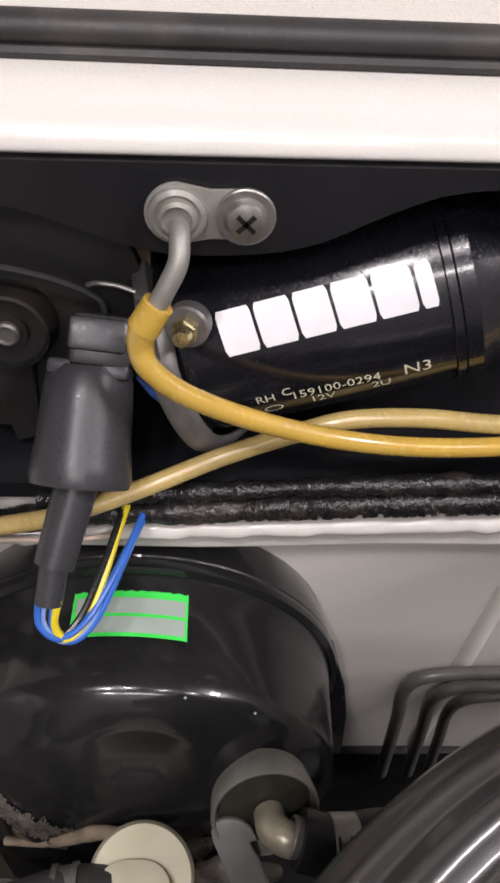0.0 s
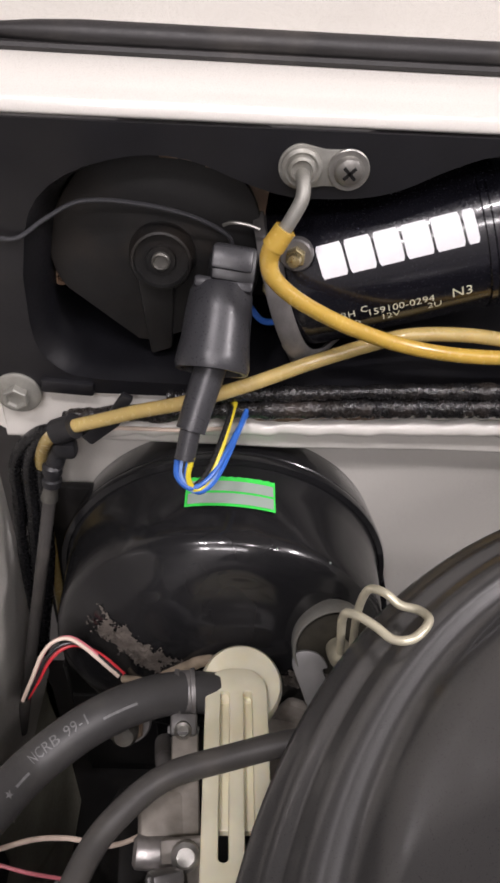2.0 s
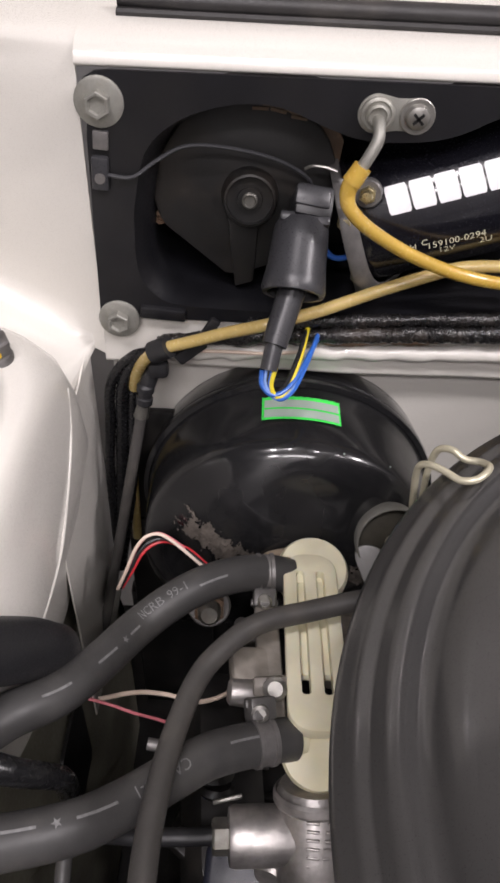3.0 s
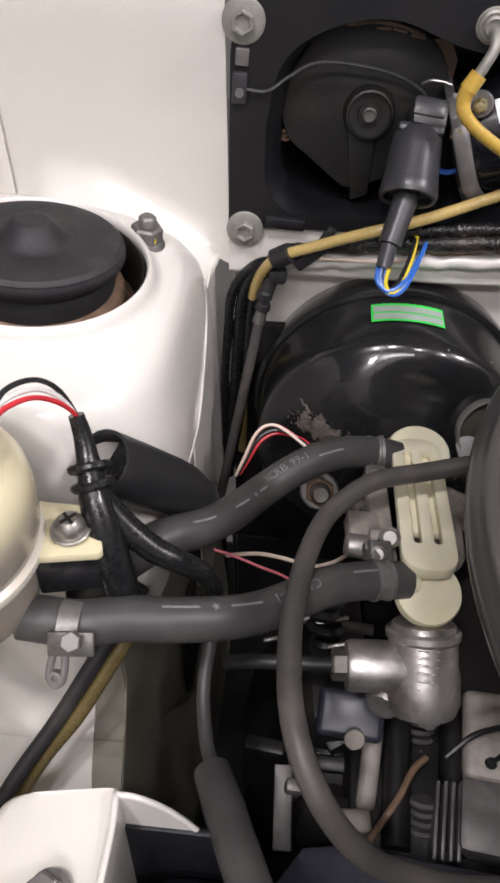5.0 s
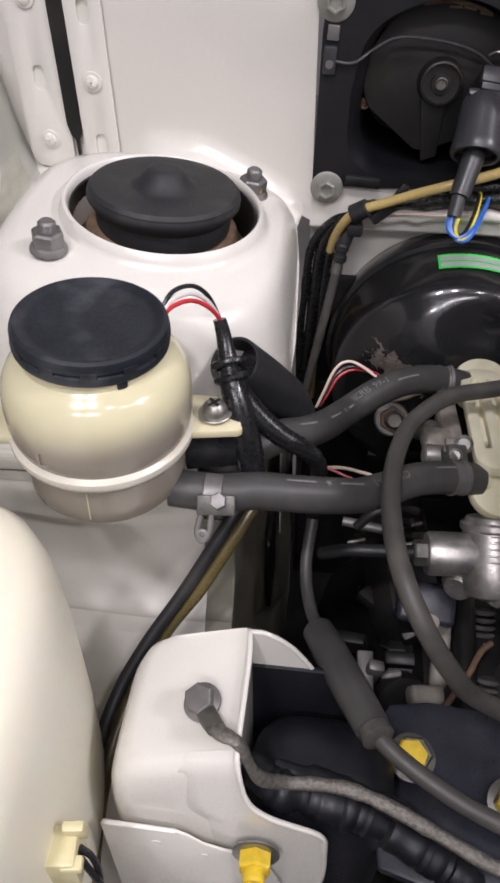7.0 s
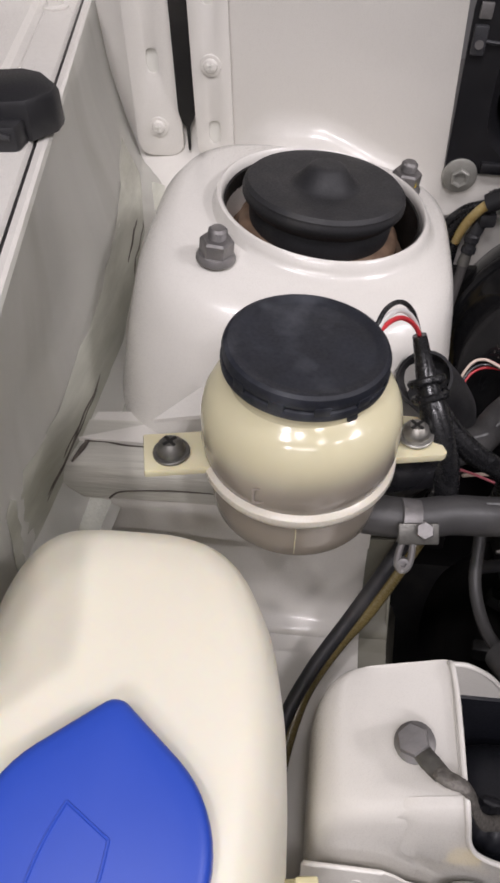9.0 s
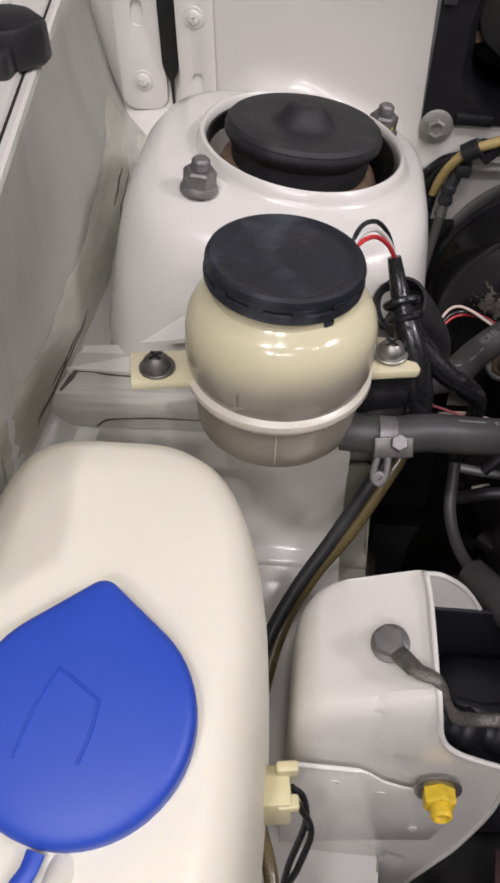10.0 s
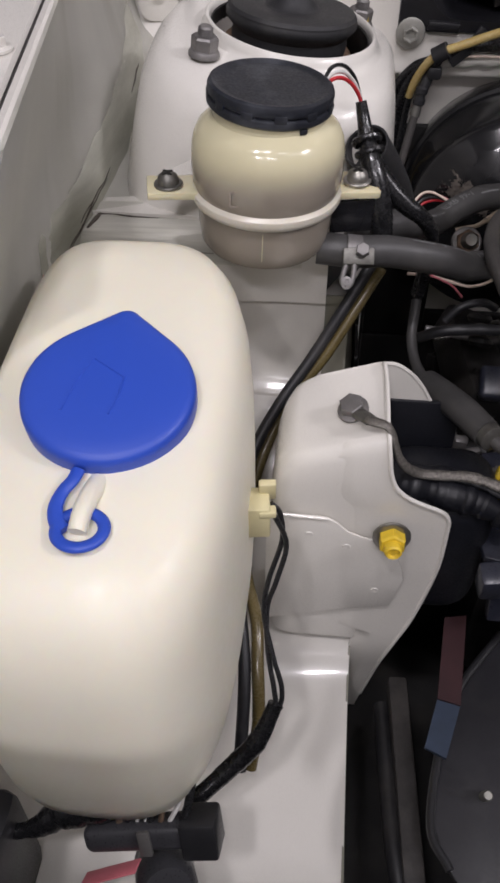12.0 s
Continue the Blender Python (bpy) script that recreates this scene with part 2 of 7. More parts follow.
# ---- mesh helpers ----
def thing(name, at, label, category, group="", kind=""):
    ob = new(name)
    ob.empty_display_size = 0.02
    ob.location = Vector(at) * SIZE
    return tagged(ob, label, category, group, kind)


def link(name, bm, mat, smooth=0.6):
    bmesh.ops.scale(bm, vec=(SIZE, SIZE, SIZE), verts=bm.verts)
    bmesh.ops.recalc_face_normals(bm, faces=bm.faces)
    me = bpy.data.meshes.new(name)
    for e in bm.edges:
        if len(e.link_faces) == 2 and e.calc_face_angle(0) > smooth:
            e.smooth = False
    for f in bm.faces:
        f.smooth = True
    bm.to_mesh(me)
    bm.free()
    me.materials.append(mat)
    return new(name, me)


def part(name, bm, mat, parent=None, label="", smooth=0.6):
    """One mesh object, modelled in the plan's lengths, under a thing or under one of its parts."""
    ob = link(name, bm, mat, smooth)
    if parent is not None:
        ob.parent = parent
        if parent.type == "EMPTY":
            ob.matrix_parent_inverse = Matrix.Translation(-parent.location)
    return tagged(ob, label)


def solo(name, bm, mat, label, category, kind="", group="", smooth=0.6):
    return tagged(link(name, bm, mat, smooth), label, category, group, kind)


def spline(pts, n=8):
    """Catmull-Rom through the points."""
    p = [Vector(q) for q in pts]
    p = [p[0] * 2 - p[1]] + p + [p[-1] * 2 - p[-2]]
    out = []
    for i in range(1, len(p) - 2):
        a, b, c, d = p[i - 1:i + 3]
        for k in range(n):
            t = k / n
            out.append(0.5 * (2 * b + (c - a) * t + (2 * a - 5 * b + 4 * c - d) * t * t + (3 * b - a - 3 * c + d) * t ** 3))
    return out + [p[-2]]


def frames(path):
    """A tangent, side and up for every point of a path, without twist."""
    out, up = [], None
    for i, q in enumerate(path):
        t = (path[min(i + 1, len(path) - 1)] - path[max(i - 1, 0)]).normalized()
        if up is None:
            ref = Vector((0, 0, 1)) if abs(t.z) < 0.9 else Vector((0, 1, 0))
            up = (ref - t * ref.dot(t)).normalized()
        up = (up - t * up.dot(t)).normalized()
        out.append((q, t, t.cross(up), up))
    return out


def tube(pts, r, seg=12, n=8, cap=True, bm=None, wob=0.0, hollow=0.0, flat=1.0):
    """A swept tube; r is one radius or one for every point given."""
    path = spline(pts, n) if len(pts) > 2 else [Vector(pts[0]).lerp(Vector(pts[1]), k / 3) for k in range(4)]
    rs = list(r) if isinstance(r, (list, tuple)) else [r] * len(pts)
    bm = bm or bmesh.new()
    rings = []
    fr = frames(path)
    for i, (q, t, s, u) in enumerate(fr):
        f = i / (len(fr) - 1) * (len(rs) - 1)
        k = min(int(f), len(rs) - 2)
        rad = rs[k] + (rs[k + 1] - rs[k]) * (f - k)
        rad *= 1 + wob * (noise.noise(q * 90) + 0.5 * noise.noise(q * 260))
        rings.append([bm.verts.new(q + (s * math.cos(a) + u * math.sin(a) * flat) * rad) for a in [2 * math.pi * j / seg for j in range(seg)]])
    if hollow:
        for ring_i in ((len(fr) - 1),):
            q, t, s, u = fr[ring_i]
            for depth, rr in ((0.0, hollow), (0.02, hollow)):
                rings.append([bm.verts.new(q - t * depth + (s * math.cos(a) + u * math.sin(a) * flat) * rr) for a in [2 * math.pi * j / seg for j in range(seg)]])
    for a, b in zip(rings, rings[1:]):
        for j in range(seg):
            bm.faces.new((a[j], a[(j + 1) % seg], b[(j + 1) % seg], b[j]))
    if cap:
        bm.faces.new(rings[0][::-1])
        bm.faces.new(rings[-1])
    return bm


def on_tube(pts, r, s0, angle, shapes, n=24):
    """Small flat shapes (lists of (along, across) outlines) wrapped on a tube's skin from s0 metres on, at an angle round it."""
    path = spline(pts, n)
    fr = frames(path)
    run = [0.0]
    for a, b in zip(path, path[1:]):
        run.append(run[-1] + (b - a).length)
    bm = bmesh.new()

    def put(u, v):
        s = min(max(s0 + u, 0.0), run[-1] - 1e-5)
        i = next(k for k in range(len(run) - 1) if run[k + 1] > s)
        f = (s - run[i]) / (run[i + 1] - run[i])
        q, sd, up = [fr[i][k].lerp(fr[i + 1][k], f) for k in (0, 2, 3)]
        a = angle + v / r
        return bm.verts.new(q + (sd * math.cos(a) + up * math.sin(a)) * (r + 0.0005))

    for verts, faces in shapes:
        vs = [put(u, v) for u, v in verts]
        for f in faces:
            try:
                bm.faces.new([vs[k] for k in f])
            except ValueError:
                pass
    return bm


def bar(u0, u1, v0, v1, k=6):
    """A long thin rectangle in k pieces, for on_tube."""
    verts = [(u0 + (u1 - u0) * i / k, v) for i in range(k + 1) for v in (v0, v1)]
    return verts, [(2 * i, 2 * i + 2, 2 * i + 3, 2 * i + 1) for i in range(k)]


def star(u, r):
    pts = [(u + (r if i % 2 == 0 else r * 0.4) * math.cos(i * math.pi / 5), (r if i % 2 == 0 else r * 0.4) * math.sin(i * math.pi / 5)) for i in range(10)]
    return pts, [tuple(range(10))]


def letters(text, size, flip=False):
    """The outline of a word in the built-in font as (vertices, faces), its start at 0."""
    cu = bpy.data.curves.new("word", "FONT")
    cu.body, cu.size, cu.resolution_u = text, size, 2
    ob = bpy.data.objects.new("word", cu)
    me = ob.to_mesh()
    verts = [(v.co.x, v.co.y) for v in me.vertices]
    faces = [tuple(p.vertices) for p in me.polygons]
    ob.to_mesh_clear()
    bpy.data.objects.remove(ob)
    bpy.data.curves.remove(cu)
    if flip:
        w = max(v[0] for v in verts)
        verts = [(w - x, -y) for x, y in verts]
    return verts, faces


def basis(at, axis, ref=(0, 0, 1)):
    """A pose at a point whose z runs along axis and whose x keeps close to ref's side."""
    z = Vector(axis).normalized()
    r = Vector(ref)
    if abs(z.dot(r)) > 0.95:
        r = Vector((1, 0, 0))
    x = (r - z * r.dot(z)).normalized()
    m = Matrix((x, z.cross(x), z)).transposed().to_4x4()
    m.translation = at
    return m


def lathe(profile, m=None, seg=32, bm=None, close=True):
    """Turns (radius, height) pairs round z, then moves the result by m."""
    bm = bm or bmesh.new()
    m = m or Matrix()
    rings = []
    for r, h in profile:
        if r < 1e-6:
            rings.append([bm.verts.new(m @ Vector((0, 0, h)))])
        else:
            rings.append([bm.verts.new(m @ Vector((r * math.cos(a), r * math.sin(a), h))) for a in [2 * math.pi * j / seg for j in range(seg)]])
    for a, b in zip(rings, rings[1:]):
        for j in range(seg):
            k = (j + 1) % seg
            if len(a) == 1 and len(b) == 1:
                continue
            if len(a) == 1:
                bm.faces.new((a[0], b[j], b[k]))
            elif len(b) == 1:
                bm.faces.new((a[j], a[k], b[0]))
            else:
                bm.faces.new((a[j], a[k], b[k], b[j]))
    if close:
        for ring in (rings[0], rings[-1]):
            if len(ring) > 2:
                bm.faces.new(ring)
    return bm


def rbox(size, m=None, r=0.003, seg=2, bm=None):
    """A box with rounded edges."""
    own = bmesh.new()
    bmesh.ops.create_cube(own, size=1)
    bmesh.ops.scale(own, vec=size, verts=own.verts)
    if r > 0:
        bmesh.ops.bevel(own, geom=own.edges[:], offset=min(r, min(size) * 0.45), segments=seg, affect="EDGES", profile=0.5)
    bmesh.ops.transform(own, matrix=m or Matrix(), verts=own.verts)
    if bm is None:
        return own
    me = bpy.data.meshes.new("tmp")
    own.to_mesh(me)
    own.free()
    bm.from_mesh(me)
    bpy.data.meshes.remove(me)
    return bm


def plate(outline, thick, m=None, r=0.0, holes=()):
    """A sheet cut to an outline in x, y, thickened along z; edges rounded by r."""
    bm = bmesh.new()
    loops = [outline, *holes]
    edges = []
    for lp in loops:
        vs = [bm.verts.new((x, y, 0)) for x, y in lp]
        edges += [bm.edges.new((vs[i], vs[(i + 1) % len(vs)])) for i in range(len(vs))]
    bmesh.ops.triangle_fill(bm, use_beauty=True, use_dissolve=False, edges=edges)
    got = bmesh.ops.extrude_face_region(bm, geom=bm.faces[:])
    bmesh.ops.translate(bm, vec=(0, 0, thick), verts=[v for v in got["geom"] if isinstance(v, bmesh.types.BMVert)])
    bmesh.ops.recalc_face_normals(bm, faces=bm.faces)
    if r > 0:
        es = [e for e in bm.edges if len(e.link_faces) == 2 and e.calc_face_angle(0) > 0.9]
        bmesh.ops.bevel(bm, geom=es, offset=r, segments=2, affect="EDGES", profile=0.5)
    bmesh.ops.transform(bm, matrix=m or Matrix(), verts=bm.verts)
    return bm


def rounded(x0, y0, x1, y1, r, n=5):
    """A rectangle's outline with round corners."""
    out = []
    for cx, cy, a0 in ((x1 - r, y1 - r, 0), (x0 + r, y1 - r, 90), (x0 + r, y0 + r, 180), (x1 - r, y0 + r, 270)):
        out += [(cx + r * math.cos(radians(a0 + 90 * k / n)), cy + r * math.sin(radians(a0 + 90 * k / n))) for k in range(n + 1)]
    return out


def ribbon(profile, xs, thick=0.0015, wob=0.0, back=None):
    """A sheet whose profile in (y, z) runs along x; profile may be a function of x. It is given a thickness."""
    bm = bmesh.new()
    rows = []
    for x in xs:
        pr = profile(x) if callable(profile) else profile
        rows.append([bm.verts.new((x, y + wob * noise.noise((x * 9, y * 9, z * 9)), z + wob * noise.noise((x * 9 + 5, y * 9, z * 9)))) for y, z in pr])
    for a, b in zip(rows, rows[1:]):
        for j in range(len(a) - 1):
            bm.faces.new((a[j], b[j], b[j + 1], a[j + 1]))
    bmesh.ops.recalc_face_normals(bm, faces=bm.faces)
    bmesh.ops.solidify(bm, geom=bm.faces[:], thickness=thick)
    return bm


def smooth_line(pts, n=6):
    """A smooth (y, z) profile through some points."""
    return [(v.x, v.y) for v in spline([(a, b, 0) for a, b in pts], n)]


def loft(sections, cap=True):
    bm = bmesh.new()
    rings = [[bm.verts.new(p) for p in s] for s in sections]
    for a, b in zip(rings, rings[1:]):
        for j in range(len(a)):
            k = (j + 1) % len(a)
            bm.faces.new((a[j], a[k], b[k], b[j]))
    if cap:
        bm.faces.new(rings[0])
        bm.faces.new(rings[-1])
    return bm


def oval(cx, cy, z, hx, hy, p=2.6, n=48, tilt=(0, 0)):
    """A rounded rectangle ring; tilt lifts it by so much for each metre in x and y from its centre."""
    out = []
    for j in range(n):
        a = 2 * math.pi * j / n
        c, s = math.cos(a), math.sin(a)
        x, y = hx * math.copysign(abs(c) ** (2 / p), c), hy * math.copysign(abs(s) ** (2 / p), s)
        out.append((cx + x, cy + y, z + tilt[0] * x + tilt[1] * y))
    return out


def hexagon(r, h0, h1, m, bm=None, chamfer=0.12, turn=0.0):
    """A hexagonal prism with a rounded-off top."""
    bm = bm or bmesh.new()
    rings = []
    for rr, h in ((r, h0), (r, h1 - r * chamfer * 1.2), (r * (1 - chamfer), h1)):
        rings.append([bm.verts.new(m @ Vector((rr * math.cos(a), rr * math.sin(a), h))) for a in [turn + math.pi / 3 * j for j in range(6)]])
    for a, b in zip(rings, rings[1:]):
        for j in range(6):
            bm.faces.new((a[j], a[(j + 1) % 6], b[(j + 1) % 6], b[j]))
    bm.faces.new(rings[0][::-1])
    bm.faces.new(rings[-1])
    return bm


def flange_nut(at, axis, r, label, mat=DARK_STEEL, stud=True, name="flange_nut", group=""):
    """A hexagon nut on a round flange, with the stud's threaded end above it."""
    m = basis(at, axis)
    t = thing(name, at, label, "nut", group)
    part("flange", lathe([(r * 1.16, 0), (r * 1.16, r * 0.16), (r * 1.02, r * 0.40), (r * 0.9, r * 0.45)], m, 24), mat, t)
    part("hex", hexagon(r, r * 0.3, r * 1.35, m), mat, t)
    if stud:
        prof = []
        for k in range(6):
            h = r * (1.3 + 0.11 * k)
            prof += [(r * 0.56, h), (r * 0.48, h + r * 0.055)]
        part("stud", lathe(prof + [(r * 0.4, r * 2.0)], m, 16), GREY_METAL, t)
    return t


def hex_bolt(at, axis, r, label, mat=DARK_STEEL, washer=1.45, socket=True, name="hex_bolt"):
    m = basis(at, axis)
    t = thing(name, at, label, "bolt")
    part("washer", lathe([(r * washer, 0), (r * washer, r * 0.2), (r * 0.9, r * 0.35)], m, 24), mat, t)
    h = r * 0.95
    bm = bmesh.new()
    rings = []
    tops = ((r * 0.92, h + r * 0.08), (r * 0.72, h + r * 0.06), (r * 0.62, h - r * 0.18), (0.002, h - r * 0.22)) if socket else ((r * 0.9, h + r * 0.09), (r * 0.5, h + r * 0.10), (0.002, h + r * 0.10))
    for rr, z in ((r, r * 0.2), (r, h)) + tops:
        rings.append([bm.verts.new(m @ Vector((rr * math.cos(a), rr * math.sin(a), z))) for a in [math.pi / 3 * j for j in range(6)]])
    for a, b in zip(rings, rings[1:]):
        for j in range(6):
            bm.faces.new((a[j], a[(j + 1) % 6], b[(j + 1) % 6], b[j]))
    bm.faces.new(rings[-1])
    part("head", bm, mat, t)
    return t


def cross_screw(at, axis, r, label, mat=ZINC, washer=1.35, dome=0.5, washer_mat=None):
    """A pan-head screw with a cross recess and a washer."""
    m = basis(at, axis)
    t = thing("cross_head_screw", at, label, "screw")
    if washer:
        part("washer", lathe([(r * washer, 0), (r * washer, r * 0.16), (r * washer * 0.95, r * 0.22), (r * 0.7, r * 0.22)], m, 24), washer_mat or mat, t)
    part("head", lathe([(r, r * 0.2), (r, r * 0.4), (r * 0.86, r * (0.4 + dome * 0.6)), (r * 0.5, r * (0.4 + dome)), (0, r * (0.4 + dome))], m, 24), mat, t)
    bm = bmesh.new()
    for k in range(2):
        rbox((r * 1.1, r * 0.22, r * 0.08), m @ Matrix.Translation((0, 0, r * (0.4 + dome) + r * 0.02)) @ pose(0, 0, 0, 0, 0, 45 + 90 * k), 0, bm=bm)
    part("cross_recess", bm, WHITE_DUSTY if mat is WHITE else DARK, t)
    return t


# ---- garage round the car ----
def room():
    def slab(name, size, at, mat, label, category):
        solo(name, rbox(size, Matrix.Translation(at), 0), mat, label, category, "structure")

    slab("floor", (7, 8, 0.1), (0, 0, -0.05), FLOOR_GREY, "grey concrete floor of the garage", "floor")
    slab("ceiling", (7, 8, 0.1), (0, 0, 4.15), GARAGE_WALL, "pale grey garage ceiling above the car", "ceiling")
    slab("wall_north", (7, 0.1, 4.1), (0, 4.05, 2.05), GARAGE_WALL, "plain grey garage wall", "wall")
    slab("wall_south", (7, 0.1, 4.1), (0, -4.05, 2.05), GARAGE_WALL, "plain grey garage wall", "wall")
    slab("wall_east", (0.1, 8, 4.1), (3.55, 0, 2.05), GARAGE_WALL, "plain grey garage wall", "wall")
    slab("wall_west", (0.1, 8, 4.1), (-3.55, 0, 2.05), GARAGE_WALL, "plain grey garage wall", "wall")


room()


from mathutils.bvhtree import BVHTree


# ---- car body round the engine bay ----
def grid_x(a, b, n):
    return [a + (b - a) * k / n for k in range(n + 1)]


TOP = [(0.80, 1.278), (0.55, 1.273), (0.40, 1.268), (0.33, 1.2645), (0.29, 1.2605), (0.27, 1.255)]


def cowl():
    lip = TOP + [(0.2615, 1.2495), (0.2585, 1.2445), (0.2588, 1.2415), (0.2630, 1.2400), (0.2700, 1.2405)]
    solo("cowl_panel", ribbon(smooth_line(lip, 4), grid_x(-0.2115, 0.75, 12), 0.0014), WHITE, "white painted steel cowl panel with a rolled front lip", "car panel", "structure")

    def left(x):
        dy = max(0.0, -0.21 - x) * 0.16
        f = max(0.0, min(1.0, (-0.375 - x) / 0.03))
        drop = -0.45 * max(0.0, x + 0.32) - 0.030 * f * f * (3 - 2 * f)
        reach = [(0.198, 1.0735 + drop), (0.175, 1.067 + drop), (0.155, 1.055 + drop)] if x < -0.222 else [(0.2210, 1.0757 + drop), (0.2205, 1.0755 + drop), (0.2200, 1.0753 + drop)]
        low = [(0.2630, 1.243), (0.2600, 1.225), (0.2598, 1.18), (0.2600, 1.125 + drop), (0.2590, 1.104 + drop), (0.2520, 1.091 + drop), (0.2420, 1.084 + drop), (0.234, 1.081 + drop), (0.222, 1.076 + drop)]
        if x > -0.2215:
            low, reach = [(max(y, 0.2590), z) for y, z in low], []
            low[-3:] = [(0.2590, low[-4][1] - 0.002 * k) for k in (1, 2, 3, 4, 5, 6)]
        return smooth_line([(y + dy * 0.5, z) for y, z in TOP] + [(y + dy, z) for y, z in low + reach], 4)

    solo("wall_firewall", ribbon(left, grid_x(-0.72, -0.2205, 30) + [-0.2115], 0.0014), WHITE, "white painted firewall panel with a soft fold at its foot", "car panel", "structure")
    low = smooth_line([(0.275, 1.068), (0.2600, 1.066), (0.2592, 1.058), (0.2588, 1.030), (0.2590, 1.0235), (0.2630, 1.0205), (0.272, 1.0205), (0.2800, 1.0140), (0.2840, 0.995), (0.2860, 0.8), (0.2870, 0.69)], 3)
    solo("wall_firewall_lower", ribbon(low, grid_x(-0.2125, 0.75, 20), 0.0014, wob=0.0022), WHITE, "dusty white lower firewall with a narrow folded ledge", "car panel", "structure")
    solo("floor_tunnel", rbox((0.98, 0.02, 0.30), pose(0.27, 0.300, 0.545, 4, 0, 0), 0.004), DARK, "dark oily floor tunnel below the firewall", "car panel", "structure")
    # weatherstrip along the cowl
    t = thing("weatherstrip", (0.0, 0.303, 1.262), "weathered black rubber hood seal lying on the white cowl", "rubber seal")
    prof = [(0.0072 * math.cos(a), 0.0062 + 0.0066 * math.sin(a)) for a in [2 * math.pi * j / 20 for j in range(20)]]
    base = [(-0.0090, -0.0012), (-0.0098, 0.0010), (-0.0082, 0.0028), (0.0070, 0.0030), (0.0085, -0.0012)]
    path = [Vector((-0.190 + 0.94 * k / 40, 0.303 - 0.010 * math.sin(math.pi * min(1, k / 36)) * 0.4 - 0.0002 * k, 1.2623)) for k in range(41)]
    ends = [0.55, 0.85] + [1.0] * 39
    part("bulb", loft([[(q.x, q.y + a * e, q.z + 0.006 + (b - 0.006) * e) for a, b in prof] for q, e in zip(path, ends)]), SEAL_RUBBER, t)
    part("lip", loft([[(q.x, q.y + a, q.z + b) for a, b in base] for q in path]), SEAL_RUBBER, t)


def wiper_plate():
    t = thing("wiper_mounting_plate", (-0.05, 0.257, 1.15), "satin black steel plate bolted to the firewall, with a deep recess", "metal plate")
    out = [(-0.2115, 1.068), (0.5, 1.062), (0.5, 1.2405), (-0.19, 1.2405), (-0.199, 1.2395), (-0.2065, 1.235), (-0.2085, 1.230), (-0.2045, 1.226), (-0.2055, 1.215), (-0.2075, 1.20)]
    hole = [(-0.181, 1.150), (-0.181, 1.108), (-0.170, 1.088), (-0.145, 1.079), (-0.05, 1.077), (0.05, 1.077), (0.30, 1.078), (0.335, 1.10), (0.34, 1.15), (0.335, 1.205), (0.30, 1.231),
            (0.14, 1.2335), (0.08, 1.2325), (0.052, 1.2235), (0.028, 1.2115), (0.004, 1.2060), (-0.030, 1.2055), (-0.055, 1.2120), (-0.085, 1.2230), (-0.115, 1.2235), (-0.150, 1.212), (-0.172, 1.190)]
    hole = [(v.x, v.y) for v in spline([(a, b, 0) for a, b in hole + hole[:1]], 3)][:-1]
    m = Matrix(((1, 0, 0, 0), (0, 0, 1, 0.2552), (0, 1, 0, 0), (0, 0, 0, 1)))
    part("face_plate", plate(out, 0.0022, m, holes=[hole]), PLATE_BLACK, t)
    c = (0.08, 1.150)
    secs = []
    for y, k in ((0.2553, 1.0), (0.2572, 0.997), (0.262, 0.985), (0.275, 0.965), (0.300, 0.95), (0.362, 0.93)):
        secs.append([(c[0] + (x - c[0]) * k, y, c[1] + (z - c[1]) * k) for x, z in hole])
    bm = loft(secs, cap=False)
    bm.verts.ensure_lookup_table()
    bm.faces.new(bm.verts[-len(hole):])
    part("recess", bm, PLATE_BLACK, t, "deep black pressed recess")
    for z in (1.222, 1.066):
        b = hex_bolt((-0.1975, 0.2548, z), (0, -1, 0), 0.0085, "dull zinc hexagon bolt with a wide washer on the black plate", PALE_ZINC, washer=1.6)
        part("outer_washer", lathe([(0.0155, -0.001), (0.0155, 0.001), (0.0142, 0.0018), (0.009, 0.0018)], basis((-0.1975, 0.2548, z), (0, -1, 0)), 28), PALE_ZINC, b)


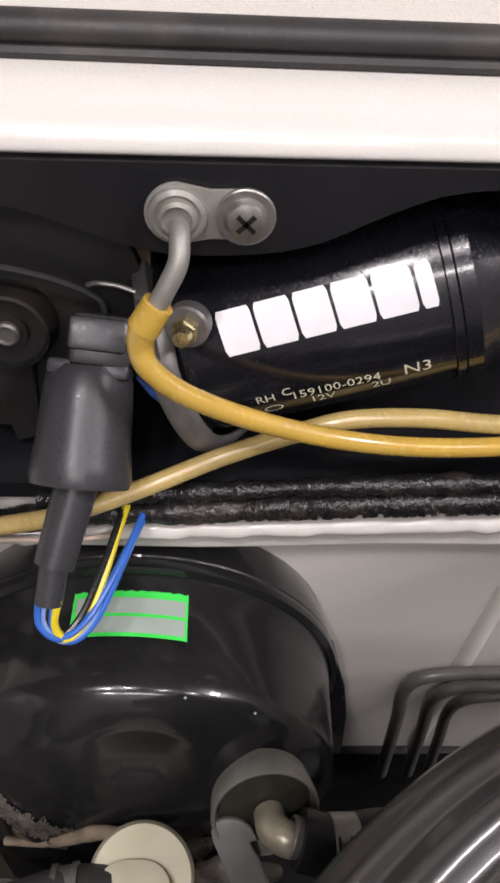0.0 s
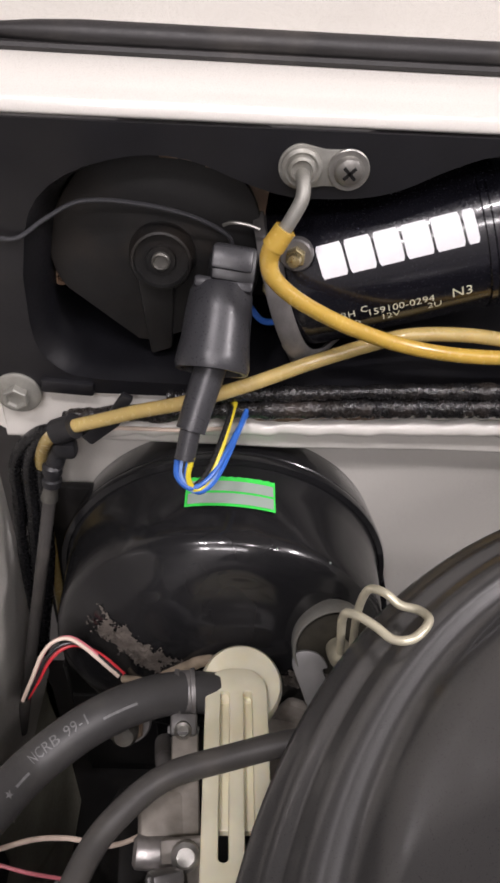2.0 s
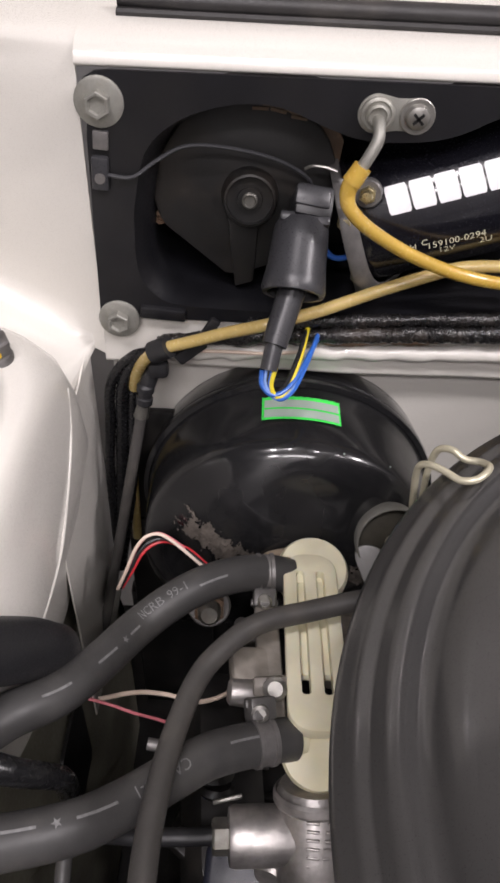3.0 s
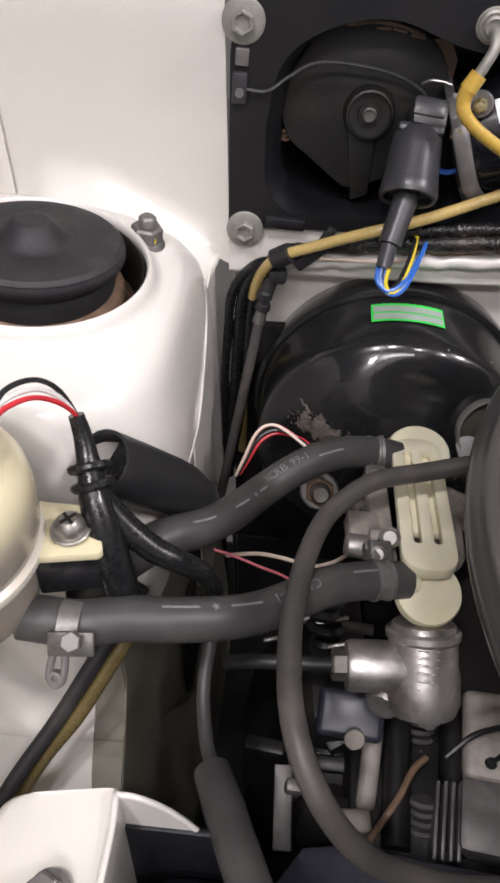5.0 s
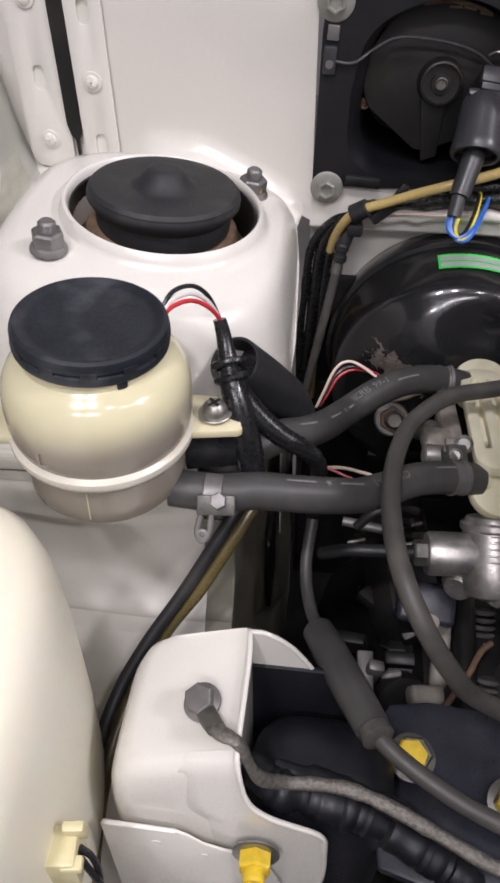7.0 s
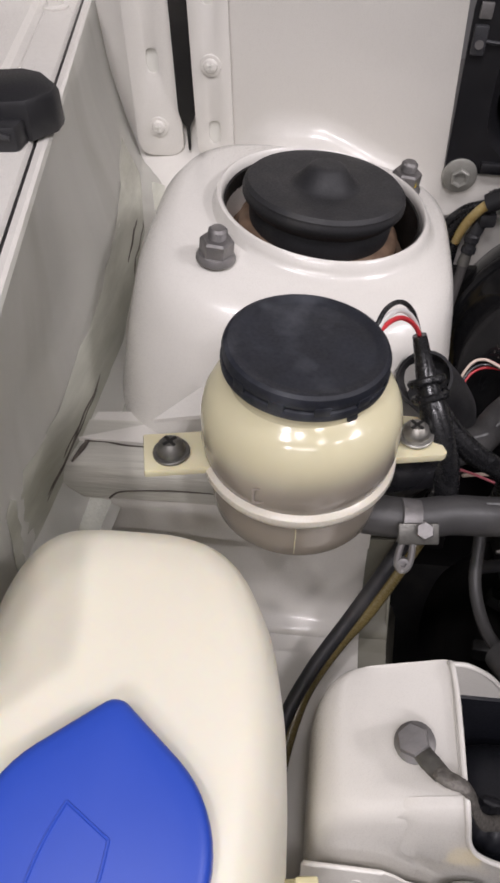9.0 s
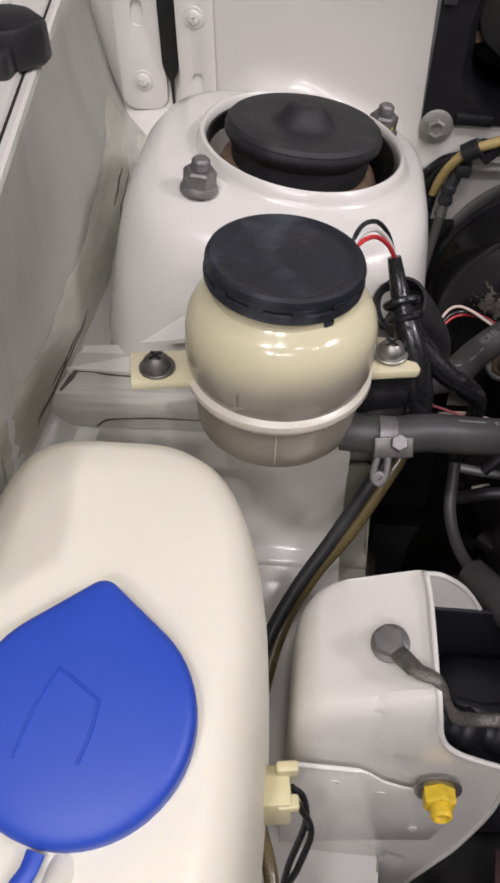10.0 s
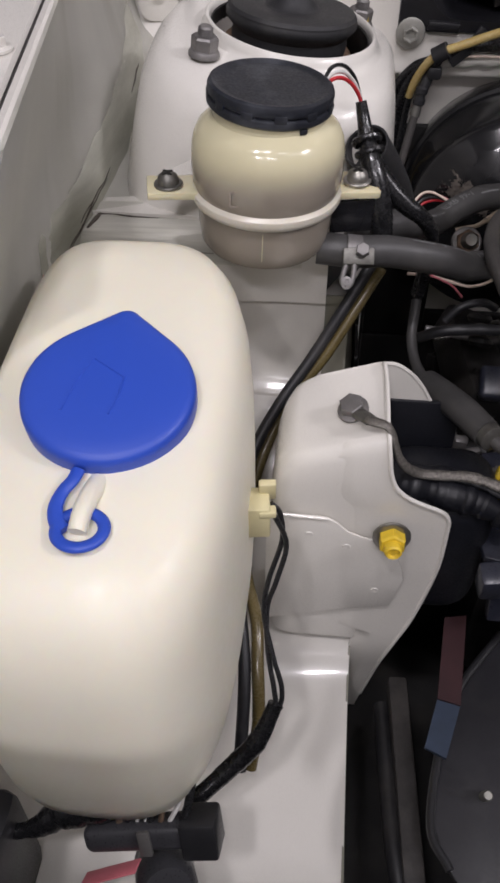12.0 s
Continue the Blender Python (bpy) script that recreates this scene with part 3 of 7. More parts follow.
def flanges():
    """Fender mounting flanges beside the firewall, with slots and screws."""
    for x0, x1, y, name in ((-0.4405, -0.4055, 0.2890, "right"), (-0.5000, -0.4550, 0.2960, "left")):
        t = thing("fender_flange", ((x0 + x1) / 2, y, 1.18), "white painted fender flange with slotted holes beside the firewall", "metal bracket", "fender flanges")
        holes = [rounded((x0 + x1) / 2 - 0.0055, z - 0.0105, (x0 + x1) / 2 + 0.0055, z + 0.0105, 0.005, 4) for z in ((1.088, 1.205) if name == "right" else (1.148, 1.265))]
        m = Matrix(((1, 0, 0, 0), (0, 0, 1, y - 0.003), (0, 1, 0, 0), (0, 0, 0, 1)))
        part("sheet", plate(rounded(x0, 1.062, x1, 1.33, 0.014, 5), 0.0022, m, 0.0005, holes), WHITE, t)
        part("hole_back", rbox((0.03, 0.001, 0.22), Matrix.Translation(((x0 + x1) / 2, y + 0.0005, 1.18)), 0), WHITE_DUSTY, t)
        for z in ((1.147,) if name == "right" else (1.09, 1.215)):
            cross_screw(((x0 + x1) / 2, y - 0.0035, z), (0, -1, 0), 0.0062, "white overpainted cross-head screw in the fender flange", WHITE, 1.5, 0.35)
    # dark strip laid behind the flanges for the shade in their gap
    m = Matrix(((1, 0, 0, 0), (0, 0, 1, 0.2915), (0, 1, 0, 0), (0, 0, 0, 1)))
    solo("flange_gap_shade", plate([(-0.4585, 1.34), (-0.4575, 1.105), (-0.4545, 1.094), (-0.4510, 1.090), (-0.4505, 1.068), (-0.4485, 1.068), (-0.4475, 1.090), (-0.4440, 1.096), (-0.4395, 1.108), (-0.4395, 1.34)], 0.003, m), DARK, "dark plate standing for the shaded gap between two white fender flanges", "gap seal")


TC, TT = Vector((-0.314, 0.088, 1.123)), (-0.150, 0.060)


def strut_tower():
    n = 72

    def ring(cx, cy, dz, hx, hy, p, k):
        tilt = (TT[0] * k, TT[1] * k)
        base = TC.z + dz + tilt[0] * (cx - TC.x) + tilt[1] * (cy - TC.y)
        corner = p + min(6.0, max(0.0, (-dz - 0.018) / 0.05 * 6.0))
        out = []
        for j in range(n):
            a = 2 * math.pi * j / n
            c, s = math.cos(a), math.sin(a)
            q = corner if c > 0 and s > 0 else p
            x, y = hx * math.copysign(abs(c) ** (2 / q), c), hy * math.copysign(abs(s) ** (2 / q), s)
            out.append((cx + x, cy + y, base + tilt[0] * x + tilt[1] * y))
        return out

    secs = [ring(TC.x, TC.y, -0.040, 0.069, 0.069, 2, 1), ring(TC.x, TC.y, -0.006, 0.0705, 0.0705, 2, 1), ring(TC.x, TC.y, -0.001, 0.0712, 0.0712, 2, 1), ring(TC.x, TC.y, 0.0, 0.0725, 0.0725, 2, 1),
            ring(TC.x, TC.y, -0.001, 0.0745, 0.0745, 2, 1), ring(TC.x, TC.y, -0.006, 0.0758, 0.0758, 2, 1), ring(TC.x, TC.y, -0.0105, 0.0785, 0.0785, 2, 1), ring(-0.317, 0.086, -0.0125, 0.084, 0.086, 2.2, 1),
            ring(-0.321, 0.084, -0.014, 0.094, 0.098, 2.8, 1), ring(-0.324, 0.083, -0.018, 0.101, 0.107, 3.0, 1), ring(-0.327, 0.082, -0.027, 0.107, 0.114, 3.0, 0.95), ring(-0.330, 0.081, -0.042, 0.112, 0.120, 3.0, 0.85),
            ring(-0.334, 0.080, -0.075, 0.118, 0.127, 3.0, 0.6), ring(-0.338, 0.078, -0.12, 0.125, 0.134, 3.0, 0.3), ring(-0.344, 0.078, -0.165, 0.1205, 0.136, 3.2, 0.1), ring(-0.352, 0.080, -0.24, 0.120, 0.132, 3.4, 0)]
    shell = loft(secs, cap=False)
    tree = BVHTree.FromBMesh(shell)
    solo("strut_tower", shell, WHITE, "white painted suspension strut tower with a collared hole", "strut tower", "structure", smooth=0.9)
    # pressed seam running down the tower's flank
    seam = []
    for y, z in ((0.172, 1.062), (0.150, 1.038), (0.120, 1.016), (0.080, 0.998), (0.040, 0.980), (0.000, 0.955), (-0.025, 0.915)):
        hit_at = tree.ray_cast(Vector((0.0, y, z)), Vector((-1, 0, 0)))[0]
        if hit_at is not None:
            seam.append(hit_at + Vector((-0.0004, 0, 0)))
    solo("tower_seam", tube(seam, 0.0014, 10), WHITE, "white painted seam along the tower's flank", "seam", "structure")
    m = Matrix(((0, 0, 1, -0.2265), (1, 0, 0, 0), (0, 1, 0, 0), (0, 0, 0, 1)))
    side = [(0.2600, 1.040), (0.2420, 1.037), (0.2200, 1.0300), (0.1980, 1.0275), (0.1750, 1.0210), (0.1550, 1.0090), (0.1350, 0.9900), (0.12, 0.96), (0.12, 0.72), (0.2600, 0.72)]
    solo("tower_side_panel", plate(side, 0.0015, m), WHITE, "white painted panel between tower and firewall", "car panel", "structure")
    # inside of the strut mount
    m = basis(TC + Vector((0, 0, -0.002)), (-TT[0], -TT[1], 1))
    # black lining ring: the shade inside the hole is given by its colour
    solo("tower_hole_shade", lathe([(0.0700, -0.004), (0.0690, -0.005), (0.0680, -0.020), (0.0675, -0.042)], m, 64, close=False), DARK, "dark lining inside the tower's hole, its shade put in the colour", "sleeve")
    solo("strut_mount", lathe([(0.066, -0.042), (0.066, -0.034), (0.060, -0.030), (0.058, -0.020), (0.052, -0.016), (0.030, -0.014), (0.001, -0.014)], m, 48), RUST, "rusty brown strut bearing seat inside the white tower", "strut mount")
    c = TC + Vector((0.0, 0.003, 0.003))
    m = basis(c, (0.118, 0.020, 1))
    t = thing("suspension_dust_cap", c, "domed black rubber cap over the suspension strut", "rubber cap")
    part("rubber_body", lathe([(0.047, -0.034), (0.0500, -0.028), (0.0515, -0.016), (0.0505, -0.010), (0.0525, -0.0075), (0.0560, -0.0040), (0.0570, 0.0010), (0.0566, 0.0050), (0.0540, 0.0075), (0.045, 0.0088), (0.032, 0.0080), (0.0250, 0.0074), (0.0, 0.0074)], m, 72), CAP_RUBBER, t)
    part("centre_boss", lathe([(0.0262, 0.0070), (0.0240, 0.0077), (0.0215, 0.0088), (0.0170, 0.0140), (0.0125, 0.0195), (0.0095, 0.0208), (0.005, 0.0203), (0.0, 0.0200)], m, 48, close=False), CAP_RUBBER, t)
    part("lip", lathe([(0.0555, -0.0045), (0.0574, -0.0020), (0.0576, 0.0016), (0.0566, 0.0040)], m, 72, close=False), CAP_RUBBER, t)
    flange_nut((-0.380, 0.014, 1.1175), (0.14, -0.05, 1), 0.0112, "dull grey steel flange nut on the strut stud", GREY_METAL, group="strut tower nuts")
    flange_nut((-0.255, 0.146, 1.104), (0.14, -0.05, 1), 0.0112, "dull grey strut nut marked with yellow paint", GREY_METAL, group="strut tower nuts")
    solo("paint_mark", rbox((0.0050, 0.002, 0.007), Matrix.Translation((-0.2485, 0.1385, 1.112)) @ pose(0, 0, 0, 0, 0, 35), 0.0008), YELLOW_PAINT, "small yellow paint mark on a steel nut", "paint mark")


def fender():
    def top_x(y):
        return -0.4775 - 0.16 * y - 1.3 * max(0.0, -0.29 - y)

    def top_z(y):
        return 1.178 + 0.045 * y

    # inner panel, from the apron's seam up to the fender's edge
    bm = bmesh.new()
    rows = []
    low = {0.36: (-0.506, 1.06), 0.28: (-0.499, 1.06), 0.18: (-0.474, 1.045), 0.05: (-0.466, 1.02), -0.05: (-0.474, 1.005), -0.12: (-0.498, 0.965), -0.2: (-0.512, 0.93), -0.4: (-0.515, 0.88), -0.8: (-0.49, 0.84)}
    keys = sorted(low, reverse=True)
    for i in range(41):
        y = 0.36 - 1.16 * i / 40
        k = next(j for j in range(len(keys) - 1) if keys[j + 1] <= y + 1e-9)
        f = (keys[k] - y) / (keys[k] - keys[k + 1])
        bx, bz = [low[keys[k]][c] * (1 - f) + low[keys[k + 1]][c] * f for c in (0, 1)]
        tx, tz = top_x(y), top_z(y)
        row = [bm.verts.new((bx + 0.040, y, bz - 0.020)), bm.verts.new((bx + 0.004, y, bz - 0.004))]
        for j in range(13):
            g = j / 12
            dent = (0.004 * noise.noise((y * 7, g * 3, 2.0)) + 0.006) * math.sin(g * math.pi)
            row.append(bm.verts.new((bx + (tx - bx) * g - dent, y, bz + (tz - bz) * g)))
        row.append(bm.verts.new((tx - 0.0015, y, tz + 0.002)))
        rows.append(row)
    for a, b in zip(rows, rows[1:]):
        for j in range(len(a) - 1):
            bm.faces.new((a[j], b[j], b[j + 1], a[j + 1]))
    bmesh.ops.solidify(bm, geom=bm.faces[:], thickness=0.0015)
    solo("inner_fender_panel", bm, WHITE_DUSTY, "dusty white inner fender panel with brushed sealer", "car panel", "structure")
    # outer fender with its gutter
    prof = [(-0.0015, -0.004), (-0.0015, 0.0020), (-0.0035, 0.0035), (-0.0100, 0.0032), (-0.0115, 0.0060), (-0.036, 0.0070), (-0.040, 0.0040), (-0.046, 0.0040), (-0.050, 0.0075), (-0.12, 0.010), (-0.19, -0.01), (-0.22, -0.12), (-0.23, -0.6)]
    bm = bmesh.new()
    rows = [[bm.verts.new((top_x(y) + a, y, top_z(y) + b)) for a, b in prof] for y in (0.9, 0.5, 0.2, 0.0, -0.2, -0.29, -0.34, -0.4, -0.5, -0.6)]
    for p, q in zip(rows, rows[1:]):
        for j in range(len(prof) - 1):
            bm.faces.new((p[j], q[j], q[j + 1], p[j + 1]))
    solo("outer_fender", bm, WHITE, "white painted outer fender with a stepped gutter edge", "car panel", "structure")
    # stop for the hood
    t = thing("hood_stop", (-0.500, 0.050, 1.186), "black rubber hood stop clipped on the fender edge", "rubber stop")
    m = pose(-0.514, 0.050, 1.184, 0, 0, 9)
    part("block", plate([(-0.045, 0.034), (0.010, 0.034), (0.022, 0.026), (0.036, 0.000), (0.034, -0.012), (0.020, -0.026), (-0.045, -0.026)], 0.026, m, 0.004), BLACK_PLASTIC, t)
    part("foot", plate([(-0.045, -0.024), (0.018, -0.024), (0.014, -0.040), (-0.045, -0.040)], 0.016, m, 0.003), BLACK_PLASTIC, t)
    part("notch_rim", tube([m @ Vector((-0.016, -0.0405, 0.010)), m @ Vector((-0.002, -0.0415, 0.013)), m @ Vector((0.010, -0.0405, 0.010))], 0.0022, 8), BLACK_PLASTIC, t)
    solo("fender_gap", tube([(top_x(y) - 0.0085, y, top_z(y) + 0.0032) for y in (0.60, 0.30, 0.10, 0.0, -0.10, -0.20, -0.25, -0.29, -0.34, -0.40, -0.60)], 0.0011, 6), DARK, "thin dark seam between fender and inner lip", "seam", "structure")
    hex_bolt((top_x(0.27) - 0.028, 0.27, top_z(0.27) + 0.0065), (0, 0, 1), 0.0075, "white overpainted bolt on the fender gutter", WHITE)
    hex_bolt((top_x(-0.20) - 0.028, -0.17, top_z(-0.17) + 0.0065), (0, 0, 1), 0.0075, "white overpainted bolt on the fender gutter", WHITE)
    # sealer brushed on the foot of the inner panel
    bm = bmesh.new()
    rows = []
    for i in range(49):
        y = 0.262 - 0.40 * i / 48
        k = next(j for j in range(len(keys) - 1) if keys[j + 1] <= y + 1e-9)
        f = (keys[k] - y) / (keys[k] - keys[k + 1])
        bx, bz = [low[keys[k]][c] * (1 - f) + low[keys[k + 1]][c] * f for c in (0, 1)]
        tx, tz = top_x(y), top_z(y)
        top = 0.30 + 0.10 * noise.noise((y * 12, 3.0, 1.0)) + 0.015 * noise.noise((y * 60, 1.0, 2.0))
        row = [bm.verts.new((bx + 0.034, y, bz - 0.0150))]
        for j in range(9):
            g = top * j / 8 - 0.03
            dent = (0.004 * noise.noise((y * 7, g * 3, 2.0)) + 0.006) * math.sin(g * math.pi)
            proud = -0.0004 * (j / 8) ** 4 + 0.0002 * math.sin(math.pi * j / 8) + 0.0004 * noise.noise((y * 60, j * 0.8, 0.0))
            row.append(bm.verts.new((bx + (tx - bx) * g - dent + 0.0006 + proud, y, bz + (tz - bz) * g)))
        rows.append(row)
    for a, b in zip(rows, rows[1:]):
        for j in range(9):
            bm.faces.new((a[j], b[j], b[j + 1], a[j + 1]))
    # cracks that run along the sealer's foot
    rnd = random.Random(21)
    for k in range(7):
        y0, run = rnd.uniform(-0.04, 0.22), rnd.uniform(0.03, 0.09)
        g0 = rnd.uniform(0.015, 0.09)
        pts = []
        for i in range(9):
            y = y0 - run * i / 8
            a = next(j for j in range(len(keys) - 1) if keys[j + 1] <= y + 1e-9)
            f = (keys[a] - y) / (keys[a] - keys[a + 1])
            bx, bz = [low[keys[a]][c] * (1 - f) + low[keys[a + 1]][c] * f for c in (0, 1)]
            g = g0 + 0.018 * noise.noise((y * 40, k * 3.0, 0.0))
            dent = (0.004 * noise.noise((y * 7, g * 3, 2.0)) + 0.006) * math.sin(g * math.pi)
            pts.append((bx + (top_x(y) - bx) * g - dent + 0.0012, y, bz + (top_z(y) - bz) * g))
        solo("sealer_crack", tube(pts, [0.0002] + [rnd.uniform(0.0003, 0.0006) for _ in range(7)] + [0.0002], 6, 3), GREASE, "thin dark crack in the brushed seam sealer", "crack", group="sealer cracks")
    solo("seam_sealer", bm, SIDE_SEALER, "grey-beige sealer brushed along the inner fender's seam", "sealer", "structure")


def apron():
    def prof(x):
        lift = max(0.0, (-0.36 - x)) * 0.12
        return smooth_line([(-0.020, 1.008), (-0.040, 1.006), (-0.055, 1.004), (-0.070, 0.997), (-0.077, 0.975), (-0.0775, 0.948), (-0.0765, 0.9445), (-0.0705, 0.9425), (-0.0690, 0.938), (-0.070, 0.885), (-0.078, 0.862), (-0.090, 0.8515), (-0.0925, 0.8475), (-0.0925, 0.8455), (-0.098, 0.841), (-0.16, 0.785), (-0.235, 0.700), (-0.27, 0.668), (-0.32, 0.657), (-0.45, 0.652), (-0.85, 0.645)], 4)

    def edge_shift(z):
        f = max(0.0, min(1.0, (z - 0.70) / 0.14))
        return -0.024 * f * f * (3 - 2 * f)

    bm = ribbon(lambda x: prof(x), grid_x(-0.535, -0.222, 16), 0.0016, wob=0.004)
    for v in bm.verts:
        v.co.x += 1.9 * edge_shift(v.co.z) * max(0.0, (v.co.x + 0.535) / 0.313)
    solo("apron_panel", bm, WHITE, "white painted inner apron stepping down to the frame rail", "car panel", "structure")
    # shoulder strip in the darkened paint: the apron edge's shade is in its colour
    lower = [(y + 0.0022, z - 0.0010) for y, z in prof(0) if 0.71 < z < 0.955]
    bm = ribbon(lower, grid_x(-0.285, -0.222, 6), 0.0014)
    for v in bm.verts:
        v.co.x += edge_shift(v.co.z) * max(0.0, (v.co.x + 0.285) / 0.063)
    solo("rail_shoulder", bm, RAIL, "grimy olive shoulder of the frame rail beside the apron, shade put in its colour", "car panel", "structure")
    side = [(-0.050, 0.985), (-0.060, 0.974), (-0.064, 0.885), (-0.09, 0.842), (-0.16, 0.782), (-0.235, 0.697), (-0.27, 0.666), (-0.32, 0.655), (-0.85, 0.643), (-0.85, 0.45), (0.25, 0.45), (0.25, 0.90), (0.05, 0.95)]
    m = Matrix(((0, 0, 1, -0.2235), (1, 0, 0, 0), (0, 1, 0, 0), (0, 0, 0, 1)))
    bm = plate(side, 0.002, m)
    bmesh.ops.subdivide_edges(bm, edges=[e for e in bm.edges if e.calc_length() > 0.05], cuts=6)
    for v in bm.verts:
        v.co.x += edge_shift(v.co.z) if v.co.z > 0.70 else 0.0
    solo("frame_rail_side", bm, RAIL, "grimy side of the frame rail, darkened in colour for shade", "car panel", "structure")
    # no hole is cut: a dark plate gives the opening's shade
    m = Matrix(((0, 0, 1, -0.2312), (1, 0, 0, 0), (0, 1, 0, 0), (0, 0, 0, 1)))
    solo("rail_opening_shade", plate(rounded(0.034, 0.690, 0.098, 0.800, 0.008), 0.003, m), DARK, "dark rounded plate standing for a shaded opening in the frame rail's side", "opening", "structure")
    # brushed sealer on the shelf before the tower
    solo("shelf_sealer", ribbon(smooth_line([(-0.030, 1.0095), (-0.055, 1.0060), (-0.0705, 0.9990), (-0.0780, 0.9800)], 4), grid_x(-0.525, -0.29, 52), 0.0012, wob=0.0014), SEALER, "brushed beige sealer on the apron shelf", "sealer", "structure")
    for pts, r in (([(-0.466, -0.048, 1.0085), (-0.470, -0.056, 1.0065), (-0.4755, -0.067, 1.0030)], [0.0004, 0.0020, 0.0008]),
                   ([(-0.470, -0.050, 1.0075), (-0.455, -0.0505, 1.0078), (-0.440, -0.0525, 1.0075), (-0.415, -0.0530, 1.0072)], [0.0009, 0.0005, 0.0007, 0.0003]),
                   ([(-0.450, -0.0775, 0.9795), (-0.442, -0.0770, 0.9860), (-0.425, -0.0762, 0.9880), (-0.400, -0.0755, 0.9890), (-0.365, -0.0755, 0.9885)], [0.0009, 0.0006, 0.0004, 0.0006, 0.0003])):
        solo("shelf_crack", tube(pts, r, 8, 4), GREASE, "dark crack along the shelf's brushed sealer", "crack", group="shelf cracks")
    solo("tower_gusset", plate([(-0.475, -0.05), (-0.375, -0.012), (-0.32, -0.05), (-0.32, -0.055)], 0.004, Matrix.Translation((0, 0, 1.006))), WHITE, "white painted gusset at the tower's foot", "gusset")


def bay():
    # added tray; its black colour stands for the deep shade below the engine
    solo("bay_floor", rbox((1.3, 1.3, 0.02), Matrix.Translation((0.25, -0.2, 0.42)), 0), DARK, "black tray closing the bay under the engine, shade put in its colour", "tray", "structure")
    # out of view; set close to keep the front lamps off the rail
    solo("wall_bay_front_blocker", rbox((1.4, 0.02, 0.62), Matrix.Translation((0.15, -0.61, 0.74)), 0), BLACK_PAINT, "unseen black front wall of the bay, added to block light from the front", "car panel", "structure")
    # out of view; its height holds back fill light from the far side
    solo("wall_bay_far", rbox((0.02, 1.2, 0.74), Matrix.Translation((0.78, -0.28, 0.79)), 0), WHITE_DUSTY, "unseen white far side of the engine bay, raised to cut fill light", "car panel", "structure")
    t = thing("hood", (0.0, 0.80, 1.30), "white painted hood standing open over the bay", "car hood", kind="structure")
    m = pose(0.1, 0.80, 1.30, -72, 0, 0)
    part("skin", rbox((1.35, 1.0, 0.004), m @ Matrix.Translation((0, -0.50, 0.03)), 0.001), WHITE, t)
    for x in (-0.5, 0.0, 0.5):
        part("stiffener", rbox((0.07, 0.9, 0.02), m @ Matrix.Translation((x, -0.5, 0.018)), 0.008), WHITE, t)


cowl()
wiper_plate()
flanges()
strut_tower()
fender()
apron()
bay()


# ---- wiper motor, its gearbox and plug ----
AX0, AXD = Vector((-0.0257, 0.2996, 1.1324)), Vector((0.951, 0.0, 0.309))
AXW = Vector((-0.309, 0.0, 0.951))
MR = 0.0460


def motor_point(s, angle, r):
    """A place on the motor: s metres along its axis, angle in degrees up from the side that faces forward."""
    a = radians(angle)
    return AX0 + AXD * s + (Vector((0, -1, 0)) * math.cos(a) + AXW * math.sin(a)) * r


def motor_print(shape, s, angle, mat, name, parent, r=MR + 0.0004, label=""):
    verts, faces = shape
    bm = bmesh.new()
    vs = [bm.verts.new(motor_point(s + u, angle + math.degrees(v / MR), r)) for u, v in verts]
    for f in faces:
        try:
            bm.faces.new([vs[k] for k in f])
        except ValueError:
            pass
    return part(name, bm, mat, parent, label)


def block(w, h, slant=0.0, n=6, cut=0.0):
    """A plain upright block, in n strips so that it can bend round the motor."""
    verts = []
    for j in range(n + 1):
        v = h * j / n
        verts += [(slant * v + (cut if j in (0, n) else 0), v), (slant * v + w - (cut if j in (0, n) else 0), v)]
    return verts, [(2 * j, 2 * j + 1, 2 * j + 3, 2 * j + 2) for j in range(n)]


